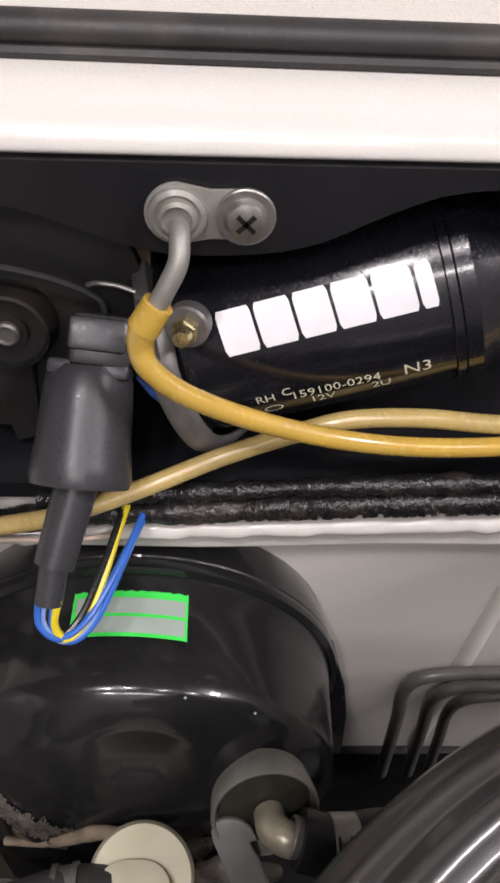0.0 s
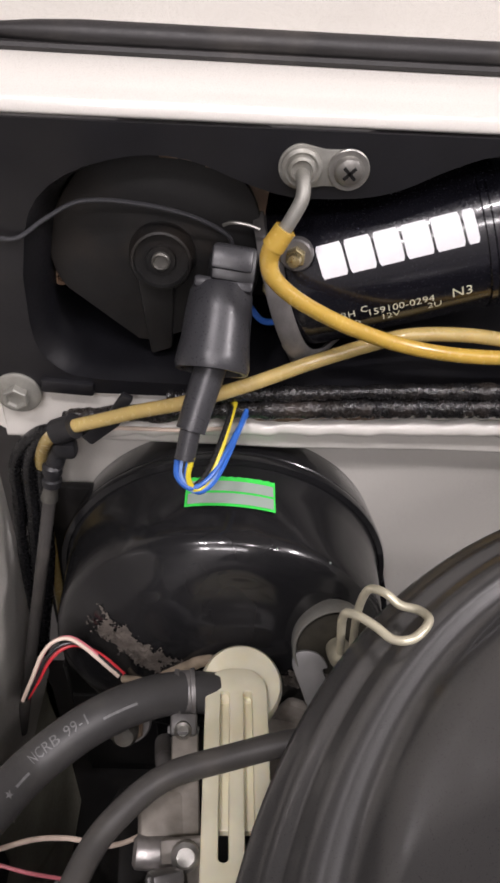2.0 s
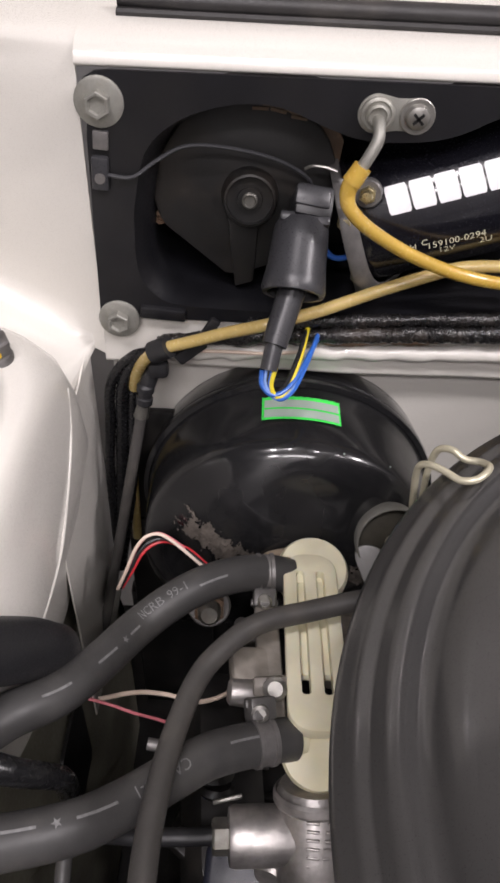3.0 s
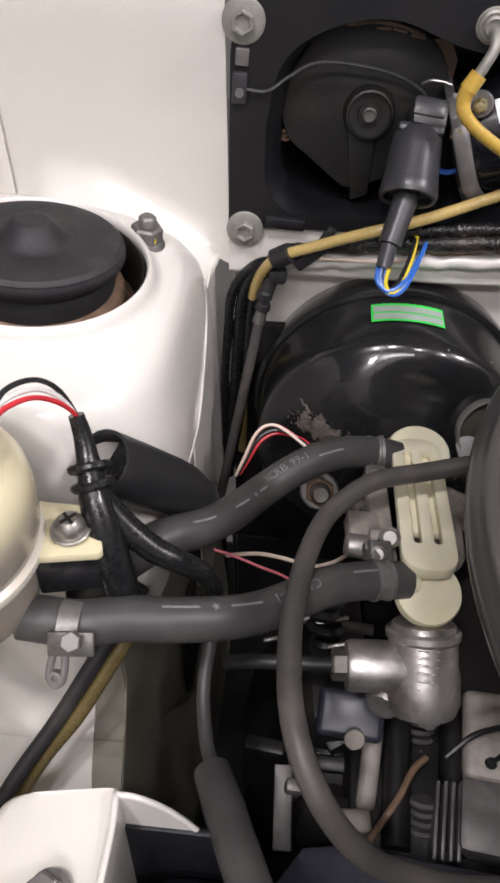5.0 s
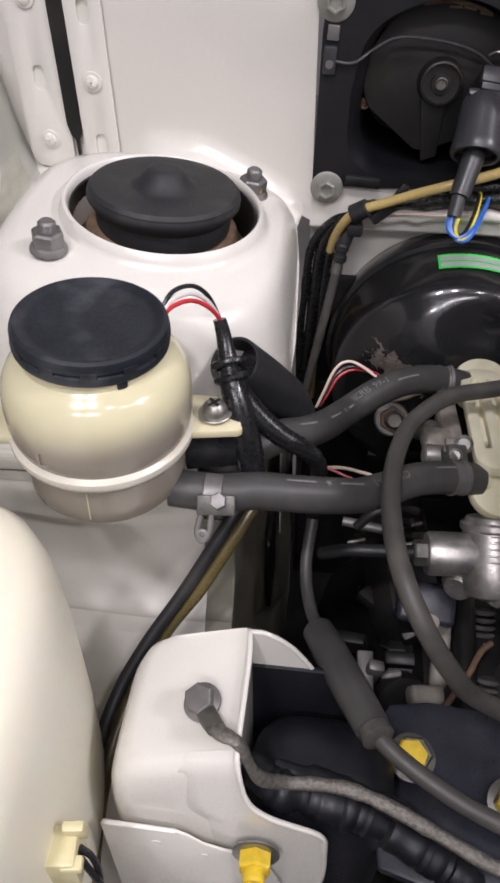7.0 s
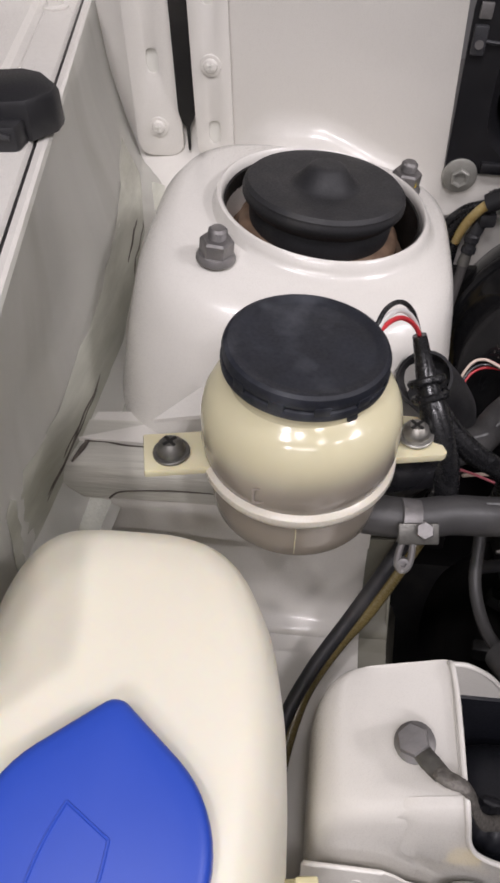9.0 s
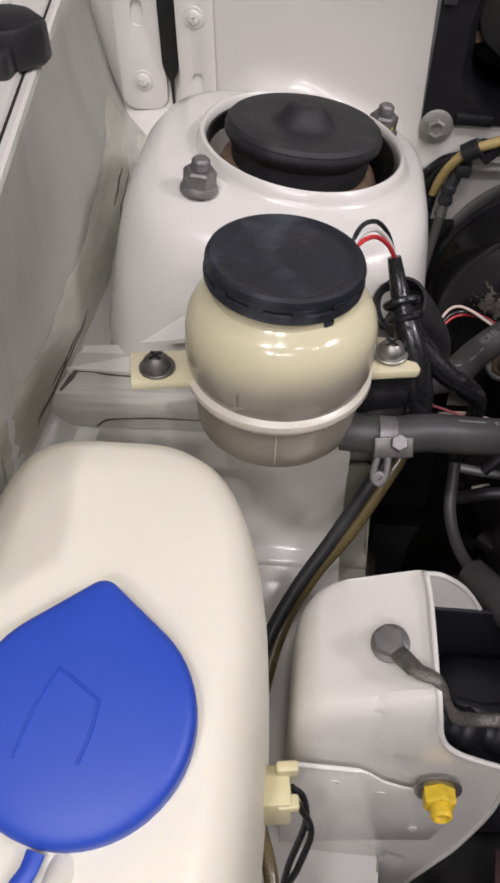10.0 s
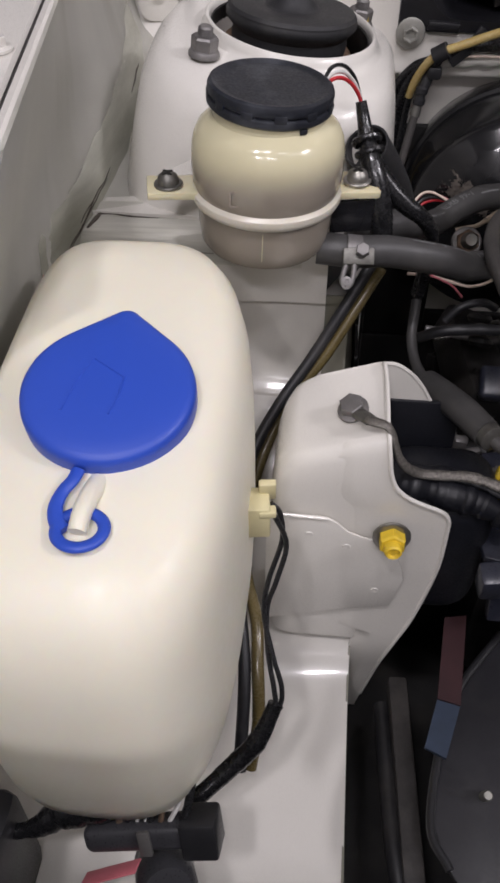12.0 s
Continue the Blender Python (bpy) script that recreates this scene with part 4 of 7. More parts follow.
def wiper_motor():
    t = thing("wiper_motor", AX0 + AXD * 0.06, "glossy black cylindrical wiper motor with white print and part number", "electric motor")
    m = basis(AX0, AXD, (0, 0, 1))
    part("body", lathe([(0.030, -0.004), (0.042, -0.002), (MR - 0.001, 0.004), (MR, 0.010), (MR, 0.1215), (MR - 0.0008, 0.1225), (MR + 0.0006, 0.1235), (MR + 0.0006, 0.130), (MR - 0.003, 0.135), (MR - 0.008, 0.144), (MR - 0.013, 0.152), (0.020, 0.157), (0.0, 0.157)], m, 72), MOTOR_BLACK, t)
    part("end_band", lathe([(MR + 0.0004, 0.1185), (MR + 0.0013, 0.1190), (MR + 0.0013, 0.1225), (MR + 0.0004, 0.1230)], m, 72, close=False), MOTOR_BLACK, t)
    # six plain white blocks where the maker's name stands
    for s, w in ((0.0250, 0.0150), (0.0415, 0.0152), (0.0582, 0.0146), (0.0742, 0.0152), (0.0908, 0.0160), (0.1082, 0.0066)):
        motor_print(block(w, 0.0195, -0.06, 8, 0.0009), s, 21, WHITE_INK, "print_block", t, label="plain white printed block")
    for text, size, s, angle in (("RH", 0.0068, 0.0300, -14), ("C", 0.0068, 0.0420, -12), ("159100-0294", 0.0076, 0.0455, -17), ("12V", 0.0074, 0.0530, -25.0), ("2U", 0.0074, 0.0810, -24.5)):
        motor_print(letters(text, size), s, angle, PALE_INK, "part_number", t, label="pale printed part number")
    motor_print(letters("N3", 0.0100), 0.0955, -18, PALE_INK, "part_number", t, label="pale printed part number")
    ring = [(0.0045 * math.cos(a) * k, 0.0026 * math.sin(a) * k) for k in (1.0, 0.78) for a in [2 * math.pi * j / 20 for j in range(20)]]
    motor_print((ring, [(j, (j + 1) % 20, 20 + (j + 1) % 20, 20 + j) for j in range(20)]), 0.0365, -22, PALE_INK, "print_oval", t)
    # mounting neck with its studs
    part("neck", plate([(-0.052, -0.030), (-0.030, -0.052), (0.012, -0.050), (0.046, -0.030), (0.050, 0.010), (0.032, 0.044), (-0.010, 0.050), (-0.045, 0.030)], 0.007, m @ Matrix.Translation((0, 0, -0.009)), 0.001), GREY_METAL, t, "dull cast neck of the motor")
    for a, r, mat in ((26, 0.0068, BRASS), (-42, 0.0060, ZINC)):
        q = motor_point(-0.004, a, 0.041)
        b = hexagon(r, 0, 0.006, basis(q, (-0.25, -1, 0.1)))
        lathe([(r * 0.8, 0.006), (r * 0.6, 0.010), (0, 0.011)], basis(q, (-0.25, -1, 0.1)), 14, b)
        part("neck_bolt", b, mat, t, "small bright bolt")
    q = Vector((-0.0240, 0.2580, 1.1700))
    part("neck_lug", lathe([(0.0095, -0.006), (0.0095, 0.0), (0.0085, 0.0012), (0.0, 0.0012)], basis(q, (-0.2, -1, 0.15)), 24), GREY_METAL, t, "pale cast lug")
    b = hexagon(0.0058, 0.001, 0.0065, basis(q, (-0.2, -1, 0.15)))
    lathe([(0.0042, 0.0075), (0.0035, 0.0115), (0, 0.012)], basis(q, (-0.2, -1, 0.15)), 14, b)
    part("neck_bolt", b, BRASS, t, "small brass-coloured bolt")
    part("strap", tube([motor_point(0.001, 60, 0.047), motor_point(-0.003, 20, 0.049), motor_point(-0.001, -30, 0.051), motor_point(0.008, -65, 0.053), motor_point(0.024, -88, 0.052)], 0.0065, 10, flat=0.35), GREY_METAL, t, "pale grey clamp strap")


def gearbox():
    c = Vector((-0.106, 0.300, 1.155))
    t = thing("wiper_gearbox", c, "worn black wiper gearbox cover with a pivot boss", "gearbox")
    m = basis(c, (0.02, -1, 0.12), (0, 0, 1))
    out = []
    for j in range(56):
        a = 2 * math.pi * j / 56
        r = 0.0645 + 0.0015 * math.sin(5 * a) - 0.006 * max(0, math.cos(a - 3.5)) ** 6
        chord = math.cos(a - radians(141.5))
        r = min(r, 0.0565 / chord) if chord > 0.5 else r
        out.append((r * math.cos(a), r * math.sin(a)))
    part("housing", lathe([(0.050, -0.05), (0.0545, -0.02), (0.0550, 0.004), (0.0540, 0.007), (0.050, 0.0075)], m, 64), GEAR_BLACK, t)
    part("cover", plate(out, 0.010, m @ Matrix.Translation((0, 0, 0.006)), 0.002), GEAR_BLACK, t)
    pm = basis((-0.103, 0.287, 1.1535), (0.02, -1, 0.12), (0, 0, 1))
    part("boss", lathe([(0.0235, 0), (0.0205, 0.003), (0.0190, 0.013), (0.0180, 0.0155), (0.0165, 0.016), (0.0160, 0.0125), (0.009, 0.012), (0.0085, 0.0145), (0.0, 0.0145)], pm, 40), GEAR_BLACK, t)
    part("pivot_pin", lathe([(0.0058, 0.013), (0.0056, 0.0165), (0.0045, 0.0175), (0.0036, 0.0162), (0.0, 0.0160)], pm, 24), DARK_STEEL, t, "dull steel pivot pin")
    # cover rib that drops to the harness, and clamp ears with bare metal
    part("rib", plate([(-0.011, 0.0), (0.013, 0.002), (0.010, -0.055), (-0.004, -0.060)], 0.012, Matrix(((1, 0, 0, -0.108), (0, 0, -1, 0.288), (0, 1, 0, 1.145), (0, 0, 0, 1))), 0.002), GEAR_BLACK, t)
    for x, z, r in ((-0.170, 1.170, 0.0065), (-0.168, 1.132, 0.005)):
        part("ear", lathe([(r, 0), (r, 0.006), (r * 0.5, 0.0065), (r * 0.45, 0.003), (0, 0.003)], basis((x, 0.294, z), (0.1, -1, 0.1)), 16), RUST, t, "rust-edged cover ear")
    for x, z in ((-0.086, 1.212), (-0.072, 1.208), (-0.098, 1.213)):
        part("rust_patch", rbox((0.011, 0.0015, 0.0022), Matrix.Translation((x, 0.2890, z - 0.0015)) @ pose(0, 0, 0, 0, random.uniform(-8, 14), 0), 0.0006), RUST, t, "flaked rusty edge")
    part("side_plate", plate([(-0.010, -0.022), (0.009, -0.026), (0.012, 0.004), (0.004, 0.020), (-0.009, 0.017)], 0.003, Matrix(((1, 0, 0, -0.052), (0, 0, 1, 0.296), (0, 1, 0, 1.186), (0, 0, 0, 1))), 0.0008), RUST, t, "rusty side plate")
    part("top_edge", tube([(-0.125, 0.2905, 1.2135), (-0.106, 0.290, 1.2155), (-0.085, 0.2905, 1.2130), (-0.068, 0.292, 1.2060)], 0.0018, 8, 10, wob=0.5), RUST, t, "flaked rusty edge")
    part("side_lug", rbox((0.014, 0.003, 0.012), Matrix.Translation((-0.047, 0.300, 1.162)) @ pose(0, 0, 0, 0, -14, 12), 0.001), RUST, t, "rusty side plate")
    # thin wire across the cover
    w = [(-0.197, 0.252, 1.1775), (-0.180, 0.252, 1.1765), (-0.165, 0.262, 1.184), (-0.145, 0.268, 1.1925), (-0.115, 0.272, 1.1905), (-0.085, 0.274, 1.1835), (-0.064, 0.278, 1.171), (-0.061, 0.280, 1.160), (-0.063, 0.284, 1.150)]
    solo("breather_tube", tube(w, 0.0014, 8), GREY_PLASTIC, "thin dark breather tube across the gearbox cover", "tube")
    solo("wire_hook", tube([(-0.066, 0.276, 1.178), (-0.061, 0.272, 1.1815), (-0.052, 0.270, 1.1815), (-0.045, 0.268, 1.180)], 0.0011, 8), ZINC, "short bent steel wire beside the gearbox", "wire")
    clip = thing("wire_clip", (-0.198, 0.253, 1.185), "pale grey metal wire clip on the black plate", "clip")
    part("tongue", rbox((0.010, 0.003, 0.012), Matrix.Translation((-0.1985, 0.2535, 1.199)) @ pose(0, 0, 0, 0, 4, 0), 0.001), GREY_METAL, clip)
    part("body", rbox((0.011, 0.006, 0.022), Matrix.Translation((-0.2005, 0.2530, 1.178)) @ pose(0, 0, 0, 0, 3, 0), 0.0015), GREY_PLASTIC, clip)
    part("hole_rim", lathe([(0.0035, 0), (0.0035, 0.001), (0.002, 0.001)], basis((-0.2005, 0.2500, 1.1755), (0, -1, 0)), 16), GREY_METAL, clip)


def wiper_plug():
    t = thing("wiper_plug", (-0.073, 0.24, 1.12), "grey-black rubber boot and plug with a striped wire loop", "electrical plug")
    a, b = Vector((-0.0655, 0.2600, 1.1500)), Vector((-0.0705, 0.2230, 1.1110))
    d = (b - a).normalized()
    m = basis(a, d, (1, 0, 0))
    part("boot", lathe([(0.0120, 0.001), (0.0165, 0.003), (0.0185, 0.007), (0.0195, 0.018), (0.0202, 0.034), (0.0215, 0.044), (0.0222, 0.050), (0.0212, 0.0535), (0.0182, 0.0535), (0.0175, 0.047), (0.012, 0.043), (0.0, 0.043)], m, 48), GREY_PLASTIC, t)
    part("socket", rbox((0.026, 0.030, 0.022), m @ pose(0.004, 0.001, -0.008, 0, 0, -8), 0.003), BLACK_PLASTIC, t)
    part("latch", rbox((0.024, 0.010, 0.014), m @ pose(0.004, 0.0130, -0.010, 0, 0, -8), 0.002), GREY_PLASTIC, t)
    part("collar", rbox((0.034, 0.018, 0.007), m @ Matrix.Translation((0.001, 0.005, 0.004)), 0.002), GREY_PLASTIC, t)
    s0, s1 = b + d * -0.008, Vector((-0.0815, 0.2005, 1.0850))
    part("sleeve", tube([s0, s0.lerp(s1, 0.5), s1], [0.0098, 0.0092, 0.0088], 24, hollow=0.0062), GREY_PLASTIC, t, "smooth grey sleeve")
    s2 = s1 + Vector((-0.003, -0.010, -0.014))
    part("inner_sleeve", tube([s1, s1.lerp(s2, 0.5), s2], 0.0062, 18, hollow=0.005), GREY_PLASTIC, t)
    loop = [s2, s2 + Vector((-0.001, -0.006, -0.010)), Vector((-0.079, 0.182, 1.0540)), Vector((-0.070, 0.190, 1.056)), Vector((-0.062, 0.208, 1.062)), Vector((-0.056, 0.228, 1.066)), Vector((-0.052, 0.246, 1.064))]
    for k, (mat, dx, dz) in enumerate(((W_BLUE, -0.0045, 0.000), (W_LIGHTBLUE, -0.0012, -0.0015), (W_BLUE, 0.0018, -0.0004), (W_YELLOW, 0.0045, 0.0022), (W_BLACK, 0.001, 0.0030))):
        pts = []
        for i, q in enumerate(loop):
            f = i / (len(loop) - 1)
            swing = Vector((dx * (1 - f) + (0.0045 if mat is W_BLUE or mat is W_LIGHTBLUE else -0.004) * f, 0.001 * k * f, dz + 0.0022 * math.sin(f * 5 + k)))
            pts.append(q + swing)
        part("wire", tube(pts, 0.0017 if mat is not W_YELLOW else 0.0020, 8), mat, t)
    solo("wire_pair", tube([(-0.050, 0.290, 1.118), (-0.040, 0.283, 1.110), (-0.028, 0.282, 1.112), (-0.018, 0.288, 1.120)], 0.0022, 8), W_BLUE, "dark blue wires deep in the recess", "wires")


def washer_pipe():
    t = thing("washer_pipe", (-0.012, 0.253, 1.222), "dull zinc pipe bracket with a bent pipe on the black plate", "pipe bracket")
    a, b = Vector((-0.026, 0.2535, 1.2225)), Vector((-0.002, 0.2535, 1.2225))
    out = [(0.0120 * math.cos(x) - 0.0, 0.0120 * math.sin(x)) for x in [radians(q) for q in range(90, 271, 15)]] + [(0.012, -0.0095)] + [(0.0245 + 0.0098 * math.cos(x), 0.0098 * math.sin(x)) for x in [radians(q) for q in range(-90, 91, 15)]] + [(0.012, 0.0095)]
    m = Matrix(((1, 0, 0, a.x), (0, 0, -1, 0.2548), (0, 1, 0, a.z), (0, 0, 0, 1)))
    part("bracket", plate(out, 0.0016, m, 0.0004), PALE_ZINC, t)
    part("grommet", lathe([(0.0108, 0.0016), (0.0104, 0.0036), (0.0088, 0.0048), (0.0076, 0.0042), (0.0070, 0.0060), (0.0056, 0.0070), (0.0048, 0.0056)], basis((a.x, 0.2548, a.z), (0, -1, 0)), 32), PALE_ZINC, t)
    pipe = [(-0.0255, 0.252, 1.2205), (-0.0250, 0.2440, 1.2185), (-0.0255, 0.2380, 1.2120), (-0.0300, 0.2350, 1.2030), (-0.0355, 0.2340, 1.1930)]
    part("pipe", tube(pipe, 0.0038, 18), PALE_ZINC, t, "bent dull zinc pipe")
    cross_screw((-0.0015, 0.2530, 1.2225), (0, -1, 0), 0.0078, "bright cross-head screw holding the pipe bracket", ZINC, 1.4, 0.4)
    h = thing("amber_hose", (0.0, 0.235, 1.15), "amber vinyl washer tube pushed on the zinc pipe", "hose")
    pts = [(-0.0335, 0.2345, 1.1965), (-0.0385, 0.2335, 1.1880), (-0.0405, 0.2330, 1.1790), (-0.0370, 0.2300, 1.1700), (-0.0215, 0.2290, 1.1570), (0.0095, 0.2345, 1.1380), (0.049, 0.2410, 1.1215), (0.090, 0.2450, 1.1140), (0.14, 0.2480, 1.1135), (0.25, 0.25, 1.12)]
    part("tube", tube(pts, [0.0058, 0.0057, 0.0052, 0.0047, 0.0046, 0.0046, 0.0046, 0.0046, 0.0046, 0.0046], 18), YELLOW_HOSE, h)
    part("pinched_end", tube([(-0.0330, 0.2345, 1.1972), (-0.0390, 0.2335, 1.1870)], [0.0060, 0.0064], 18), YELLOW_HOSE, h)
    h = thing("pale_amber_hose", (-0.06, 0.235, 1.08), "pale amber vinyl tube running along the ledge", "hose")
    pts = [(-0.160, 0.234, 1.0560), (-0.138, 0.233, 1.0640), (-0.117, 0.232, 1.0720), (-0.084, 0.2295, 1.0835), (-0.048, 0.240, 1.0900), (-0.009, 0.252, 1.1000), (0.028, 0.2560, 1.1130), (0.052, 0.2570, 1.1200), (0.085, 0.2560, 1.1220), (0.125, 0.2550, 1.1190), (0.25, 0.26, 1.108)]
    part("tube", tube(pts, 0.0046, 18), PALE_HOSE, h)
    pts = [(-0.160, 0.234, 1.0560), (-0.175, 0.236, 1.0450), (-0.186, 0.246, 1.022), (-0.192, 0.256, 0.995), (-0.199, 0.266, 0.96), (-0.204, 0.270, 0.80)]
    part("lower_tube", tube(pts, 0.0046, 16), PALE_HOSE, h)
    c = thing("hose_clip", (-0.166, 0.235, 1.052), "black plastic clip gathering tubes at the ledge", "clip")
    part("ring", tube([(-0.171, 0.236, 1.049), (-0.158, 0.233, 1.0575)], [0.0088, 0.0085], 20), BLACK_PLASTIC, c)
    part("arm", rbox((0.026, 0.006, 0.011), Matrix.Translation((-0.143, 0.240, 1.0500)) @ pose(0, 0, 0, 0, -38, 10), 0.002), BLACK_PLASTIC, c)
    part("tail", rbox((0.008, 0.005, 0.024), Matrix.Translation((-0.130, 0.243, 1.0660)) @ pose(0, 0, 0, 0, 32, 0), 0.0015), BLACK_PLASTIC, c)
    part("foot", rbox((0.016, 0.012, 0.014), Matrix.Translation((-0.168, 0.240, 1.032)), 0.004), BLACK_PLASTIC, c)


def ledge_clutter():
    t = thing("wiring_harness", (0.02, 0.250, 1.050), "black taped wiring harness lying along the firewall ledge", "wiring harness")
    pts = [(-0.168, 0.250, 1.048), (-0.14, 0.2495, 1.0545), (-0.10, 0.2495, 1.0580), (-0.06, 0.2495, 1.0615), (-0.02, 0.2490, 1.0645), (0.03, 0.2490, 1.0680), (0.08, 0.2485, 1.0710), (0.16, 0.2480, 1.0740), (0.40, 0.248, 1.080)]
    part("loom", tube(pts, 0.0060, 14, 22, wob=0.34), CRUMPLED, t)
    part("upper_loom", tube([(x, y + 0.003, z + 0.0105) for x, y, z in pts[2:]], 0.0050, 12, 22, wob=0.40), CRUMPLED, t)
    for k in range(34):
        f = min(1.0, max(0.0, k / 33 + random.uniform(-0.012, 0.012)))
        x = 0.005 + 0.17 * f
        part("tape_wrap", lathe([(0.0061, -0.0028), (random.uniform(0.0064, 0.0074), 0.0), (0.0061, 0.0028)], basis((x, 0.2488, 1.0662 + 0.0080 * f), (1, random.uniform(-0.3, 0.3), random.uniform(-0.3, 0.7))), 12), CRUMPLED, t)
    bead = [(-0.16 + 0.58 * k / 60, 0.2535, 1.0385 + 0.022 * (k / 60) ** 0.8 + random.uniform(-0.0012, 0.0012)) for k in range(61)]
    solo("ledge_sealer", tube(bead, [0.0060 + 0.0006 * math.sin(k * 1.7) for k in range(61)], 12, 3, wob=0.10), WHITE, "uneven white sealer bead along the firewall ledge", "sealer", "structure")
    solo("bare_wire", tube([(-0.150, 0.244, 1.0465), (-0.12, 0.2435, 1.0480), (-0.085, 0.2440, 1.0475), (-0.06, 0.246, 1.0490)], 0.0014, 8), W_PALE, "thin pale wire beside the harness", "wire")
    solo("brown_loom", tube([(-0.045, 0.2500, 1.0560), (-0.015, 0.2495, 1.0575), (0.015, 0.2492, 1.0600), (0.045, 0.2495, 1.0625)], 0.0026, 10, 20, wob=0.8), RUST, "brown frayed loom edge on the ledge", "wiring")
    solo("ledge_bracket", rbox((0.034, 0.006, 0.010), Matrix.Translation((-0.164, 0.254, 1.073)) @ pose(0, 0, 0, 0, 4, 0), 0.002), PLATE_BLACK, "black folded bracket above the ledge", "bracket")


# ---- brake booster and its vacuum pipe ----
BC = Vector((-0.060, 0.0, 0.8915))
BK = 0.0125


def dirt_crust(face):
    """Dried dirt caked on the drum's lower front: a thin ragged skin and loose crumbs on it."""
    t = thing("dirt_crust", (-0.12, 0.155, 0.93), "crumbly grey dirt caked on the booster's lower edge", "dirt", kind="stuff")

    def on_face(x, z, lift):
        q = face.ray_cast(Vector((x, 0.0, z)), Vector((0, 1, 0)))[0]
        return None if q is None else q + Vector((0, -lift, 0))

    rnd = random.Random(9)
    skin, crumbs = bmesh.new(), bmesh.new()
    for x0, z0, x1, z1, half in ((-0.150, 0.947, -0.084, 0.921, 0.0155), (-0.020, 0.916, 0.012, 0.900, 0.011)):
        along = Vector((x1 - x0, 0, z1 - z0))
        across = Vector((-along.z, 0, along.x)).normalized()
        nu, nv = int(along.length / 0.0011), 26
        grid = {}
        for i in range(nu + 1):
            for j in range(nv + 1):
                v = (j / nv - 0.5) * 2
                p = Vector((x0, 0, z0)) + along * (i / nu) + across * v * half
                n1 = noise.fractal((p.x * 150, p.z * 150, 4.0), 1.0, 2.0, 4)
                edge = 1 - max(abs(v), abs(2 * i / nu - 1)) ** 2.0
                if n1 * 0.7 + edge > 0.42:
                    q = on_face(p.x, p.z, 0.0004 + max(0.0, 0.0016 * edge * (0.6 + noise.fractal((p.x * 420, p.z * 420, 1.0), 1.0, 2.0, 3))))
                    if q is not None:
                        grid[i, j] = skin.verts.new(q)
                        if rnd.random() < 0.55:
                            r = rnd.uniform(0.0003, 0.0011)
                            turn = pose(q.x + rnd.gauss(0, 0.0012), q.y - 0.0003, q.z + rnd.gauss(0, 0.0012), rnd.uniform(0, 90), rnd.uniform(0, 90), rnd.uniform(0, 90))
                            vs = [crumbs.verts.new(turn @ Vector((a * r, b * r, c * r))) for a, b, c in ((1.3, 0, 0), (0, 1, 0), (-1.2, 0, 0), (0, -0.8, 0), (0, 0, 0.9), (0, 0, -1))]
                            for k in range(4):
                                for top in (4, 5):
                                    crumbs.faces.new((vs[k], vs[(k + 1) % 4], vs[top]))
        for i, j in grid:
            if (i + 1, j) in grid and (i, j + 1) in grid and (i + 1, j + 1) in grid:
                skin.faces.new((grid[i, j], grid[i + 1, j], grid[i + 1, j + 1], grid[i, j + 1]))
    part("crust", skin, GREASE, t)
    part("crumbs", crumbs, GREASE, t)


